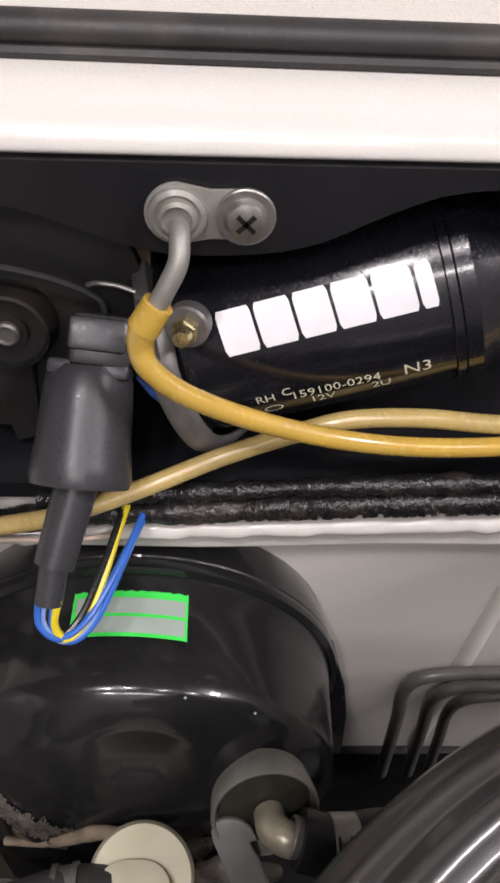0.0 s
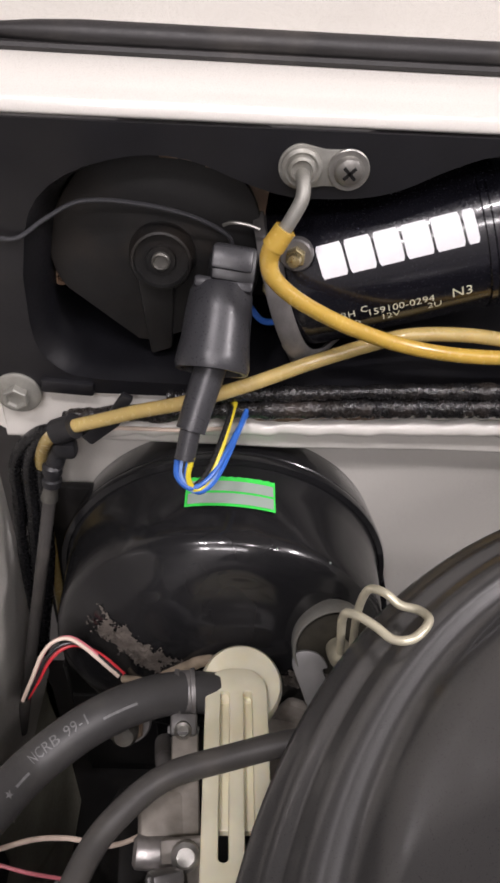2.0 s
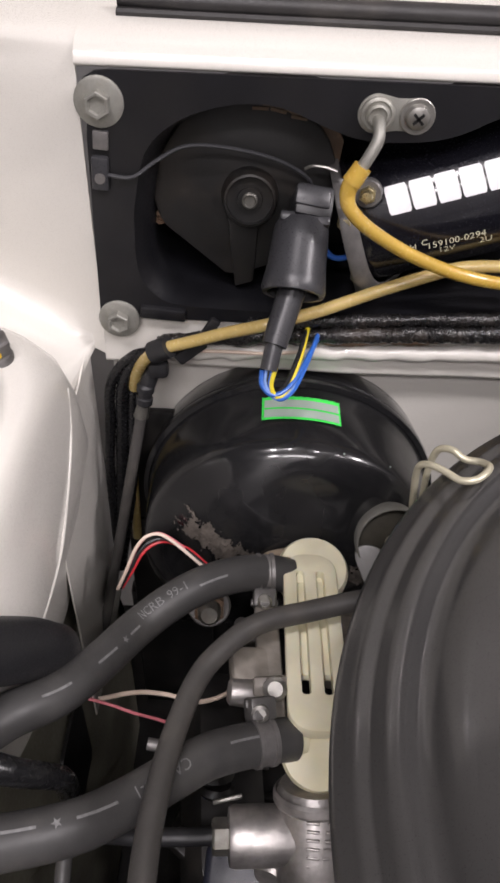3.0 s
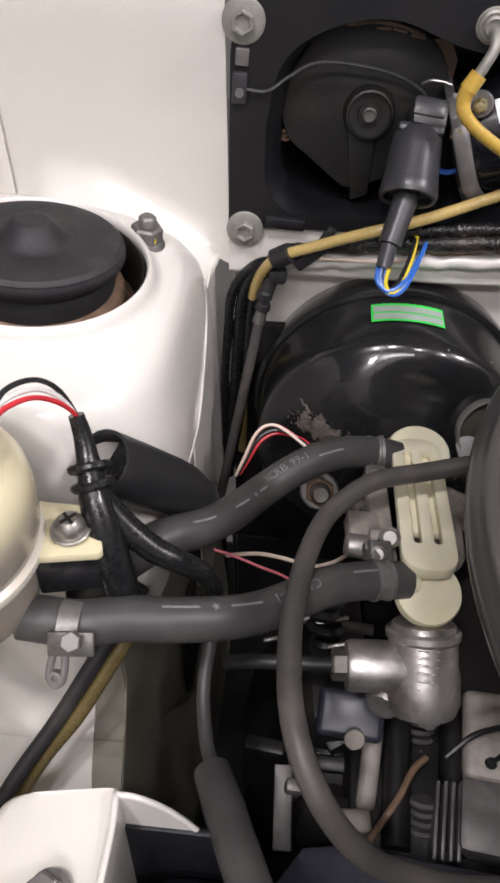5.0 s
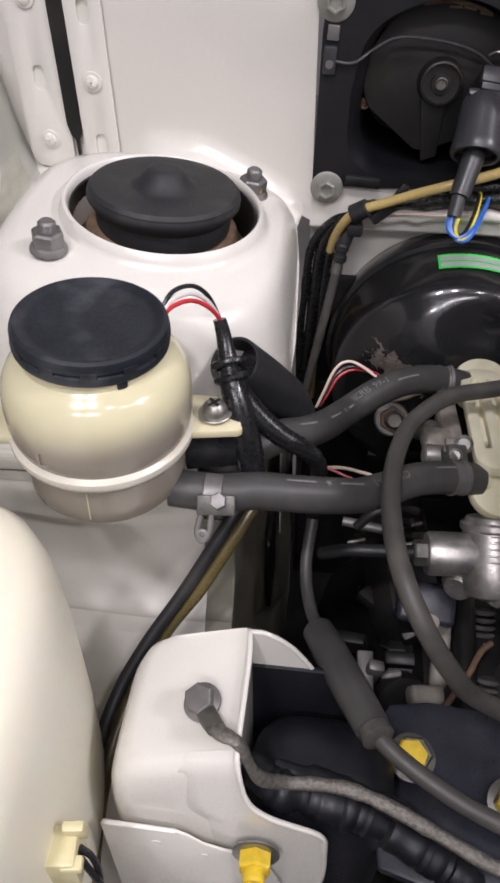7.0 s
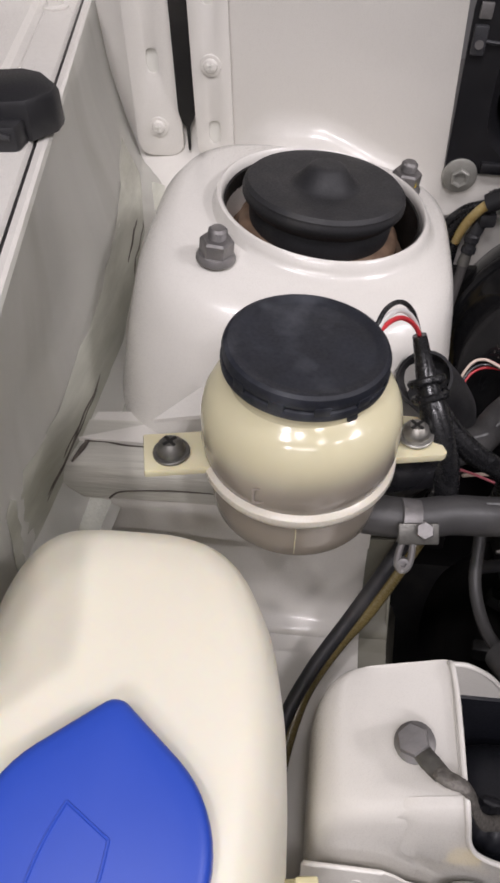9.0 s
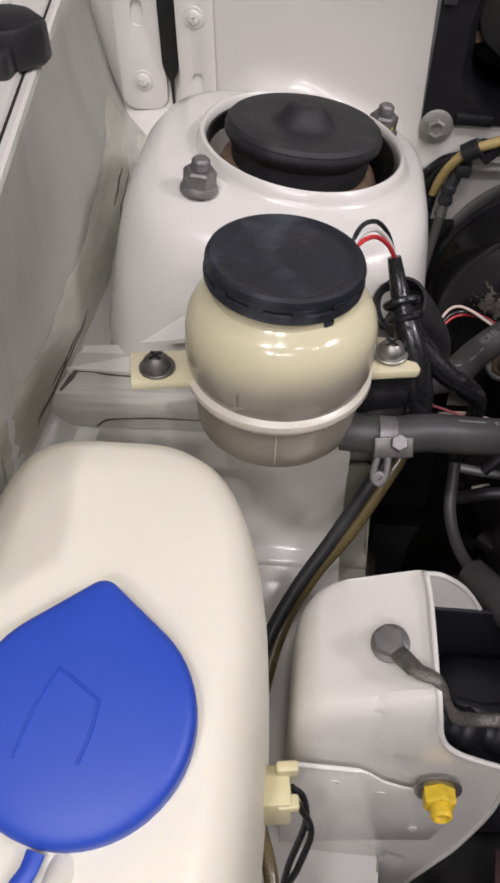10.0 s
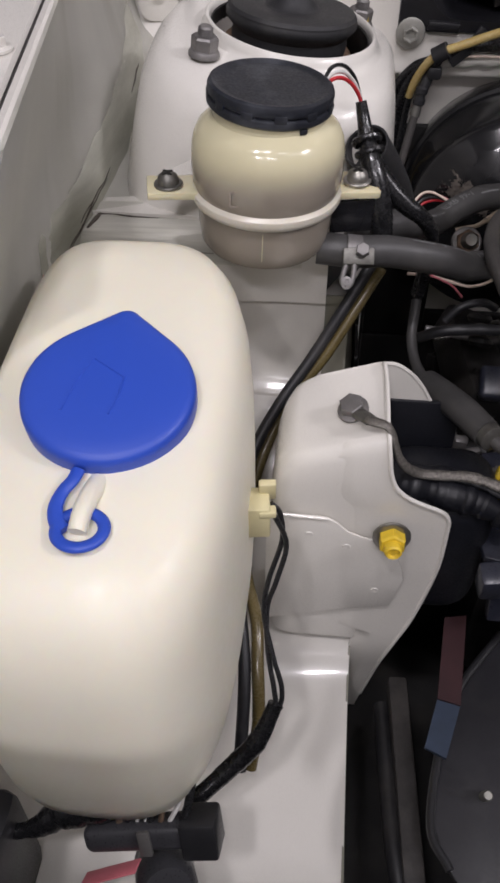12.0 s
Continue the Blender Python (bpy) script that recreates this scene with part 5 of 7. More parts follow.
def booster():
    t = thing("brake_booster", (BC.x, 0.25, BC.z), "gloss black brake booster drum with dusty patches", "brake booster")
    m = basis((BC.x, 0.0, BC.z), (0, -1, 0), (0, 0, 1))
    # radius, height towards the front
    part("rear_shell", lathe([(0.06, -0.32), (0.095 + BK, -0.31), (0.1100 + BK, -0.285), (0.1145 + BK, -0.262), (0.1150 + BK, -0.256), (0.1125 + BK, -0.252)], m, 96), BOOSTER_BLACK, t)
    part("rim", lathe([(r + BK, h) for r, h in ((0.1120, -0.2545), (0.1155, -0.2540), (0.1165, -0.2505), (0.1160, -0.2470), (0.1120, -0.2455))], m, 96, close=False), BOOSTER_BLACK, t)
    n, rows, bm = 120, [], bmesh.new()
    prof = [(0.1120, -0.2475), (0.1105, -0.2440), (0.1095, -0.2300), (0.1085, -0.2050), (0.1080, -0.1900), (0.1070, -0.1840), (0.1045, -0.1795), (0.1000, -0.1760), (0.0930, -0.1690), (0.0840, -0.1620), (0.0720, -0.1560), (0.0600, -0.1500), (0.0500, -0.1465), (0.0400, -0.1445), (0.0300, -0.1425), (0.0180, -0.1405), (0.0, -0.1395)]
    for r, h in prof:
        row = []
        for j in range(n):
            a = 2 * math.pi * j / n
            flute = 0.0
            if 0.045 < r < 0.0946:
                k = math.sin(math.pi * (r - 0.045) / 0.0496)
                flute = -0.012 * k * (0.5 + 0.5 * math.cos(4 * a + 0.5)) ** 2
            rr = r + BK * min(1.0, r / 0.05)
            row.append(bm.verts.new(m @ Vector((rr * math.cos(a), rr * math.sin(a), h + flute))))
        rows.append(row)
    for a, b in zip(rows, rows[1:]):
        for j in range(n):
            bm.faces.new((a[j], a[(j + 1) % n], b[(j + 1) % n], b[j]))
    bmesh.ops.remove_doubles(bm, verts=bm.verts, dist=1e-5)
    face = BVHTree.FromBMesh(bm)
    part("front_shell", bm, BOOSTER_BLACK, t, smooth=1.2)
    dirt_crust(face)
    # sticker
    lab = thing("sticker", (-0.06, 0.22, 1.0145), "green sticker with grey print bars on the black booster", "sticker")

    def curved(x0, x1, y0, y1, lift, mat, name):
        b = bmesh.new()
        rr = [[b.verts.new((BC.x + (0.1216 + lift) * math.sin(x / 0.1216), y0 + (y1 - y0) * j / 3 + (x + 0.01) * -0.02, BC.z + (0.1216 + lift) * math.cos(x / 0.1216))) for j in range(4)] for x in [x0 + (x1 - x0) * i / 12 for i in range(13)]]
        for p, q in zip(rr, rr[1:]):
            for j in range(3):
                b.faces.new((p[j], q[j], q[j + 1], p[j + 1]))
        part(name, b, mat, lab)

    curved(-0.0270, 0.0340, 0.2085, 0.2445, 0.0008, GREEN, "backing")
    curved(-0.0250, 0.0325, 0.2105, 0.2200, 0.0013, PAPER, "print_bar")
    curved(-0.0250, 0.0325, 0.2220, 0.2315, 0.0013, PAPER, "print_bar")
    for x, y in ((-0.026, 0.1775), (0.008, 0.172)):
        part("speck", lathe([(0.0007, 0), (0.0005, 0.0004), (0, 0.0005)], basis((x, y, 1.0085 if x < 0 else 1.003), (0.1, -0.4, 1)), 8), PAPER, t, "small pale speck")


def moved(bm, m):
    bmesh.ops.transform(bm, matrix=m, verts=bm.verts)
    return bm


def vacuum_port():
    up = Matrix.Translation((0.004, -0.008, 0.012))
    t = thing("vacuum_port", (0.012, 0.150, 0.945), "steel vacuum port and clamped hose on the brake booster", "vacuum pipe")
    m = basis((0.010, 0.154, 0.940), (0.10, -0.90, 0.40), (0, 0, 1))
    part("flange", moved(lathe([(0.0255, -0.014), (0.0270, -0.006), (0.0280, 0.0030), (0.0272, 0.0050), (0.0262, 0.0046), (0.0250, -0.0010), (0.0242, -0.0020)], m, 56, close=False), up), PALE_ZINC, t, "bright turned cup ring")
    part("cup_floor", moved(lathe([(0.0248, -0.0022), (0.0180, -0.0010), (0.0110, 0.0010), (0.0, 0.0010)], m, 40, close=False), up), CUP_BRONZE, t, "dull dark cup floor")
    part("elbow", moved(tube([(0.0120, 0.152, 0.940), (0.0140, 0.1425, 0.9440), (0.0200, 0.1375, 0.9455), (0.0280, 0.1365, 0.9440)], [0.0078, 0.0086, 0.0086, 0.0080], 24), up), PALE_BRASS, t, "stained brassy elbow")
    part("elbow_collar", moved(lathe([(0.0090, -0.003), (0.0098, -0.002), (0.0098, 0.002), (0.0090, 0.003)], basis((0.0245, 0.1378, 0.9470), (1, -0.15, -0.25)), 24, close=False), up), ALLOY, t)
    part("hose", moved(tube([(0.026, 0.1370, 0.947), (0.045, 0.134, 0.943), (0.07, 0.138, 0.94), (0.11, 0.13, 0.95), (0.16, 0.10, 0.96)], 0.0145, 24), up), RUBBER, t, "black rubber vacuum hose")
    part("clamp", moved(lathe([(0.0150, -0.007), (0.0158, -0.0065), (0.0158, 0.0065), (0.0150, 0.007)], basis((0.047, 0.134, 0.943), (1, 0.05, -0.15)), 32, close=False), up), ZINC, t, "bright spring clamp")
    for k in (-0.003, 0.003):
        part("clamp_slot", moved(rbox((0.0008, 0.012, 0.004), Matrix.Translation((0.047 + k, 0.128, 0.9575)) @ pose(0, 0, 0, 30, 0, 0), 0), up), DARK, t)
    t = thing("pipe_fitting", (0.004, 0.13, 0.91), "dull grey flat steel arm with a brassy hexagon head", "pipe fitting")
    strip = [(v.x - 0.35 * v.y, v.y) for v in spline([(-0.0105, -0.012, 0), (-0.0115, 0.004, 0), (-0.0120, 0.016, 0), (-0.0080, 0.0235, 0), (0.0005, 0.0260, 0), (0.0085, 0.0235, 0), (0.0110, 0.0160, 0), (0.0070, 0.0135, 0), (0.0085, 0.004, 0), (0.0095, -0.012, 0)], 4)]
    arm_plate = plate(strip, 0.0042, basis(Vector((0.001, 0.1340, 0.9180)), (-0.10, -0.74, 0.66), (1, 0, 0)), 0.0012)
    part("arm", moved(arm_plate, up), ARM_GREY, t, "flat grey steel arm with a hooked head")
    fm = basis((0.0075, 0.1200, 0.9035), (0.0, -0.62, 0.78))
    part("collar", moved(lathe([(0.0108, -0.004), (0.0112, 0.0), (0.0104, 0.002)], fm, 24), up), DARK_STEEL, t)
    part("hexagon_head", moved(hexagon(0.0086, 0.002, 0.0105, fm), up), PALE_BRASS, t, "pale brassy hexagon head")
    # end of the brake cylinder below the booster
    t = thing("brake_cylinder", (-0.008, 0.125, 0.85), "dusty pale cast brake cylinder below the vacuum port", "brake cylinder")
    cm = basis((-0.016, 0.150, 0.846), (0.0, -1, 0.0))
    part("body", lathe([(0.030, -0.01), (0.030, 0.010), (0.0255, 0.014), (0.0245, 0.050), (0.0225, 0.054), (0.0, 0.055)], cm, 36), DULL_CAST, t)
    part("ear", rbox((0.046, 0.009, 0.024), pose(0.004, 0.139, 0.872, 0, 28, 0), 0.004), DULL_CAST, t)
    # brake pipes at the firewall
    for r0, x0, z0, name in ((0.0050, 0.128, 0.8712, "outer"), (0.0048, 0.151, 0.853, "inner"), (0.0044, 0.168, 0.838, "third")):
        solo("brake_pipe", tube([(x0 + 0.004, 0.262, 0.70), (x0, 0.262, z0 - 0.07), (x0 - 0.003, 0.262, z0 - 0.030), (x0 + 0.002, 0.262, z0 - 0.009), (x0 + 0.022, 0.262, z0), (x0 + 0.08, 0.262, z0 + 0.002), (0.34, 0.262, z0 + 0.002)], r0, 14), PIPE_GREY, "dull steel brake pipe bent along the firewall", "pipe", group="brake pipes")
    m = Matrix(((1, 0, 0, 0), (0, 0, -1, 0.270), (0, 1, 0, 0), (0, 0, 0, 1)))
    solo("booster_bracket", plate([(0.040, 0.922), (0.058, 0.922), (0.068, 0.905), (0.075, 0.875), (0.083, 0.845), (0.090, 0.800), (0.094, 0.730), (0.040, 0.730)], 0.004, m, 0.0015), BLACK_PAINT, "black steel bracket plate behind the brake booster", "bracket")
    solo("firewall_crease", tube([(0.182, 0.2925, 0.97), (0.172, 0.2945, 0.78), (0.165, 0.2965, 0.66)], 0.0110, 16), WHITE_DUSTY, "pressed crease in the white firewall", "crease")


# ---- control cable and small wires left of the booster ----
def cables():
    t = thing("control_cable", (-0.185, 0.235, 1.0), "black control cable with a crimped fitting", "cable")
    part("rod", tube([(-0.181, 0.236, 1.000), (-0.1895, 0.2251, 0.9545), (-0.201, 0.2103, 0.893), (-0.2137, 0.194, 0.826), (-0.226, 0.178, 0.76)], 0.0046, 14), HOSE_LIGHT, t)
    part("fitting", lathe([(0.0048, -0.010), (0.0068, -0.008), (0.0068, -0.003), (0.0055, -0.002), (0.0055, 0.002), (0.0070, 0.003), (0.0070, 0.008), (0.005, 0.010)], basis((-0.1795, 0.2375, 1.008), (0.12, 0.12, 0.9)), 20), BLACK_PLASTIC, t, "crimped black fitting")
    part("neck", tube([(-0.181, 0.236, 1.000), (-0.1835, 0.234, 0.988)], [0.0048, 0.0062], 14), DARK_STEEL, t)
    part("upper_sleeve", tube([(-0.178, 0.239, 1.014), (-0.172, 0.243, 1.030), (-0.166, 0.244, 1.044)], 0.0062, 12), BLACK_PLASTIC, t)
    for k, (dx, r) in enumerate(((0.0, 0.0055), (0.010, 0.0045), (-0.009, 0.005))):
        solo("black_loom", tube([(-0.166 - dx * 0.2, 0.246, 1.044), (-0.185 - dx * 0.5, 0.250, 1.034), (-0.199 - dx, 0.254, 1.005), (-0.204 - dx, 0.255, 0.96), (-0.208 - dx, 0.25, 0.90), (-0.214, 0.23, 0.80)], r, 12, 8, wob=0.08), TAPE, "black loom dropping beside the booster", "wiring", group="looms beside the booster")
    t = thing("sensor_wires", (-0.16, 0.158, 0.94), "pink, pale and black wires arching over the booster's foot", "wires")
    arch = [(-0.193, 0.131, 0.897), (-0.1855, 0.139, 0.914), (-0.179, 0.1465, 0.929), (-0.1715, 0.152, 0.9365), (-0.162, 0.1545, 0.9375), (-0.152, 0.1505, 0.9355), (-0.140, 0.143, 0.9315), (-0.126, 0.134, 0.926)]
    for mat, drop, side in ((W_PALE, 0.0, 0.0), (W_PINK, 0.0016, 0.0018), (W_BLACK, 0.0075, 0.001), (W_RED, 0.0125, 0.002)):
        part("wire", tube([(x + drop * 0.25, y + side, z - drop * math.sin(math.pi * min(1.0, i / 6))) for i, (x, y, z) in enumerate(arch)], 0.00135, 8), mat, t)


# ---- heater hoses, valve and loop ----
HA = [(-0.062, 0.109, 0.952), (-0.079, 0.1067, 0.957), (-0.100, 0.099, 0.963), (-0.122, 0.087, 0.966), (-0.143, 0.074, 0.962), (-0.1636, 0.056, 0.957), (-0.181, 0.021, 0.970), (-0.197, -0.010, 0.987), (-0.217, -0.029, 0.997), (-0.238, -0.046, 0.993), (-0.262, -0.055, 0.975), (-0.28, -0.056, 0.95)]
HB = [(-0.062, -0.012, 0.953), (-0.0814, -0.0190, 0.960), (-0.109, -0.0315, 0.968), (-0.1314, -0.0485, 0.974), (-0.1525, -0.0666, 0.982), (-0.172, -0.083, 0.996), (-0.201, -0.0956, 1.008), (-0.223, -0.1005, 1.013), (-0.247, -0.108, 1.016), (-0.277, -0.108, 1.018)]
HR = 0.0125


def hose_clamp(at, axis, r, parent, screw_dir):
    m = basis(at, axis)
    b = part("clamp_band", lathe([(r, -0.0062), (r + 0.0014, -0.006), (r + 0.0014, -0.0035), (r + 0.0004, -0.003), (r + 0.0004, 0.003), (r + 0.0014, 0.0035), (r + 0.0014, 0.006), (r, 0.0062)], m, 32, close=False), GREY_METAL, parent, "steel band clamp")
    d = Vector(screw_dir).normalized()
    q = Vector(at) + d * (r + 0.006)
    bm = rbox((0.016, 0.014, 0.013), basis(q, d, axis), 0.002)
    rbox((0.019, 0.004, 0.005), basis(q + d * 0.003, d, axis), 0.001, bm=bm)
    part("clamp_block", bm, CLAMP_GREY, b)
    part("clamp_screw", lathe([(0.0052, 0), (0.0052, 0.0035), (0.0035, 0.0045), (0.0033, 0.003), (0, 0.003)], basis(q + Vector((0.0, -0.004, 0.003)), Vector((0, -0.75, 0.66))), 18), ZINC, b, "slotted clamp screw")


def heater_hoses():
    t = thing("upper_heater_hose", HA[3], "grey-black rubber heater hose with worn printed marks", "hose", "heater hoses")
    part("hose", tube(HA, HR, 28), HOSE, t)
    a = radians(118)
    for mark in (bar(0.008, 0.026, -0.0007, 0.0007), bar(0.080, 0.092, -0.0007, 0.0007), star(0.098, 0.0026), bar(0.108, 0.128, -0.0007, 0.0007), bar(0.152, 0.170, -0.0007, 0.0007)):
        part("ink_mark", on_tube(HA, HR, 0.045, a, [mark]), HOSE_INK, t, "worn pale ink mark")
    part("ink_text", on_tube(HA, HR, 0.078, a + 0.1, [([(u, v - 0.003) for u, v in letters("NCRB 99-1", 0.0088, True)[0]], letters("NCRB 99-1", 0.0088, True)[1])]), HOSE_INK, t, "worn pale ink letters")
    hose_clamp((-0.080, 0.1065, 0.957), (1, 0.1, 0), HR, t, (0.0, -0.75, -0.35))
    t = thing("lower_heater_hose", HB[4], "grey-black rubber hose clamped to the fluid reservoir", "hose", "heater hoses")
    part("hose", tube(HB, HR, 28, hollow=0.0085), HOSE, t)
    a = radians(100)
    for mark in (bar(0.024, 0.045, -0.0007, 0.0007), bar(0.120, 0.142, -0.0007, 0.0007), star(0.151, 0.0028), bar(0.160, 0.180, -0.0007, 0.0007)):
        part("ink_mark", on_tube(HB, HR, 0.0, a, [mark]), HOSE_INK, t, "worn pale ink mark")
    part("ink_text", on_tube(HB, HR, 0.070, a, [([(u, v - 0.003) for u, v in letters("CAN 99-1", 0.0088)[0]], letters("CAN 99-1", 0.0088)[1])]), HOSE_INK, t, "worn pale ink letters")
    hose_clamp((-0.080, -0.0185, 0.9597), (1, 0.35, -0.25), HR, t, (-0.1, 0.75, 0.45))
    # band clamp at the reservoir with its tail
    c = part("band", lathe([(HR, -0.006), (HR + 0.0012, -0.0055), (HR + 0.0012, 0.0055), (HR, 0.006)], basis((-0.2495, -0.1105, 1.0165), (-1, -0.05, 0.1)), 32, close=False), GREY_METAL, t, "grey steel band clamp")
    part("clamp_plate", rbox((0.024, 0.013, 0.0035), pose(-0.245, -0.1240, 1.0215, 52, 0, 5), 0.0012), DARK_STEEL, c)
    part("clamp_bolt", hexagon(0.0055, 0, 0.005, basis((-0.2425, -0.1265, 1.0275), (0, -0.6, 0.8))), GREY_METAL, c)
    part("clamp_tail", tube([(-0.2478, -0.1265, 1.0180), (-0.2480, -0.1320, 1.0100), (-0.2495, -0.1355, 1.0040), (-0.2530, -0.1365, 1.0015), (-0.2560, -0.1345, 1.0050), (-0.2555, -0.1310, 1.0110), (-0.2535, -0.1265, 1.0180)], 0.0021, 10), GREY_METAL, c)
    part("tail_eye", lathe([(0.0036, -0.002), (0.0036, 0.002), (0.0018, 0.0022), (0.0018, 0.0)], basis((-0.2525, -0.1345, 1.0060), (0, -0.8, 0.5)), 16), GREY_METAL, c)
    t = thing("loop_hose", (-0.13, -0.06, 0.945), "faded black vacuum hose bent in a wide loop", "hose")
    pts = [(0.06, 0.045, 1.015), (0.02, 0.056, 1.006), (-0.017, 0.057, 0.998), (-0.0531, 0.0493, 0.994), (-0.0839, 0.0395, 0.993), (-0.104, 0.0240, 0.990), (-0.1188, 0.004, 0.987), (-0.1292, -0.0338, 0.990), (-0.1341, -0.0770, 0.998), (-0.1342, -0.1120, 1.004), (-0.131, -0.1400, 1.004), (-0.1234, -0.1619, 0.997), (-0.1112, -0.1759, 0.98), (-0.0955, -0.1811, 0.955), (-0.0729, -0.1778, 0.92), (-0.0212, -0.169, 0.88), (0.05, -0.15, 0.85)]
    part("hose", tube(pts, 0.0066, 22), HOSE_LIGHT, t)
    part("end_cuff", tube(pts[:3], 0.0075, 22), RUBBER, t, "darker rubber cuff")


def heater_valve():
    t = thing("heater_valve", (-0.045, 0.05, 0.94), "ivory nylon heater valve with ribs on a cast body", "heater valve")
    # top cover: a long tongue with slots
    m = Matrix.Translation((-0.0485, 0.060, 0.957)) @ pose(0, 0, 0, -3.0, 0, 1.0)
    out = rounded(-0.0185, -0.076, 0.0185, 0.060, 0.0150, 6)
    slots = [rounded(x - 0.0026, -0.052, x + 0.0026, 0.044, 0.0022, 3) for x in (-0.0068, 0.0068)]
    part("cover", plate(out, 0.009, m, 0.0012, slots), VALVE_CREAM, t)
    part("cover_base", rbox((0.032, 0.084, 0.008), m @ Matrix.Translation((0, 0.008, -0.003)), 0.003), VALVE_CREAM, t)
    part("upper_cap", lathe([(0.024, -0.016), (0.0255, -0.010), (0.0255, 0.0), (0.0235, 0.004), (0.012, 0.006), (0, 0.006)], basis((-0.046, 0.114, 0.953), (0.05, -0.25, 1)), 40), VALVE_CREAM, t)
    part("lower_disc", lathe([(0.017, -0.010), (0.0215, -0.006), (0.0225, 0.0), (0.0212, 0.004), (0.010, 0.005), (0, 0.005)], basis((-0.0465, -0.0160, 0.9465), (0.08, -0.45, 1)), 48), VALVE_CREAM, t, "round ivory disc")
    for y, x1 in ((0.108, -0.045), (-0.012, -0.055)):
        part("nipple", tube([(-0.066, y, 0.9525), (x1, y + 0.002, 0.9500)], [0.0105, 0.0095], 20), VALVE_CREAM, t)
    # cast body below
    part("cast_body", lathe([(0.0205, 0.0), (0.0230, 0.005), (0.0235, 0.028), (0.0250, 0.034), (0.0255, 0.052), (0.0225, 0.060), (0.012, 0.064), (0, 0.064)], basis((-0.0470, -0.026, 0.928), (0.04, -0.60, -0.72)), 36), ALLOY, t, "cast aluminium body")
    part("cast_collar", lathe([(0.0235, 0.0), (0.0250, 0.002), (0.0250, 0.006), (0.0235, 0.008)], basis((-0.0470, -0.028, 0.9255), (0.04, -0.60, -0.72)), 36, close=False), ALLOY, t)
    part("side_lobe", lathe([(0.011, -0.012), (0.0135, -0.008), (0.0135, 0.008), (0.010, 0.014), (0, 0.015)], basis((-0.0660, -0.054, 0.884), (-0.35, -0.8, 0.1)), 24), ALLOY, t)
    for k in range(6):
        q = Vector((-0.0470, -0.026, 0.928)) + Vector((0.043, -0.640, -0.768)) * (0.012 + 0.0050 * k) + Vector((0, -0.768, 0.640)) * 0.0238
        for dx, w in ((-0.003, 0.0075), (0.0075 - 0.0008 * k, 0.0045)):
            part("cast_mark", rbox((w, 0.0016, 0.0018), basis(q + Vector((dx, 0, 0)), (dx * 30, -0.768, 0.640), (1, 0, 0)), 0.0005), ALLOY, t)
    part("side_port", lathe([(0.0160, 0.0), (0.0172, 0.004), (0.0172, 0.044), (0.0160, 0.047), (0.0125, 0.0475), (0.0, 0.0475)], basis((-0.050, -0.047, 0.906), (-1, -0.08, 0.03)), 32), ALLOY, t, "machined side port")
    port = part("port_nut", hexagon(0.0105, 0.0, 0.010, basis((-0.097, -0.0507, 0.9074), (-1, -0.08, 0.03))), DARK_STEEL, t, "dark steel union nut")
    part("port_pipe", tube([(-0.104, -0.051, 0.9076), (-0.130, -0.053, 0.908), (-0.158, -0.052, 0.904), (-0.178, -0.046, 0.890)], 0.0052, 14), RUBBER, port, "black pipe")
    part("end_bolt", hexagon(0.0085, 0.0, 0.008, basis((-0.0420, -0.068, 0.886), (0.1, -0.8, 0.35))), ALLOY, t)
    part("end_pin", lathe([(0.005, 0.007), (0.004, 0.012), (0, 0.013)], basis((-0.0420, -0.068, 0.886), (0.1, -0.8, 0.35)), 16), ALLOY, t)
    # bracket between the two hoses
    part("bracket", rbox((0.016, 0.085, 0.020), Matrix.Translation((-0.076, 0.044, 0.940)) @ pose(0, 0, 0, 0, 0, 4), 0.003), DULL_CAST, t, "dusty pale cast bracket")
    part("bracket_stub", lathe([(0.0085, 0), (0.0090, 0.003), (0.0085, 0.020), (0.006, 0.022), (0, 0.022)], basis((-0.080, 0.020, 0.945), (-1, 0.0, 0.1)), 24), ALLOY, t)
    part("bracket_screw", lathe([(0.0072, 0), (0.0072, 0.004), (0.0050, 0.0055), (0.0045, 0.004), (0, 0.004)], basis((-0.0735, 0.012, 0.9665), (0.05, -0.6, 0.8)), 24), ZINC, t)
    part("bracket_tab", rbox((0.022, 0.012, 0.006), pose(-0.0755, 0.016, 0.962, 35, 0, 5), 0.002), DULL_CAST, t)
    part("bracket_boss", rbox((0.026, 0.030, 0.016), pose(-0.088, 0.036, 0.944, 0, 8, 6), 0.004), DULL_CAST, t)


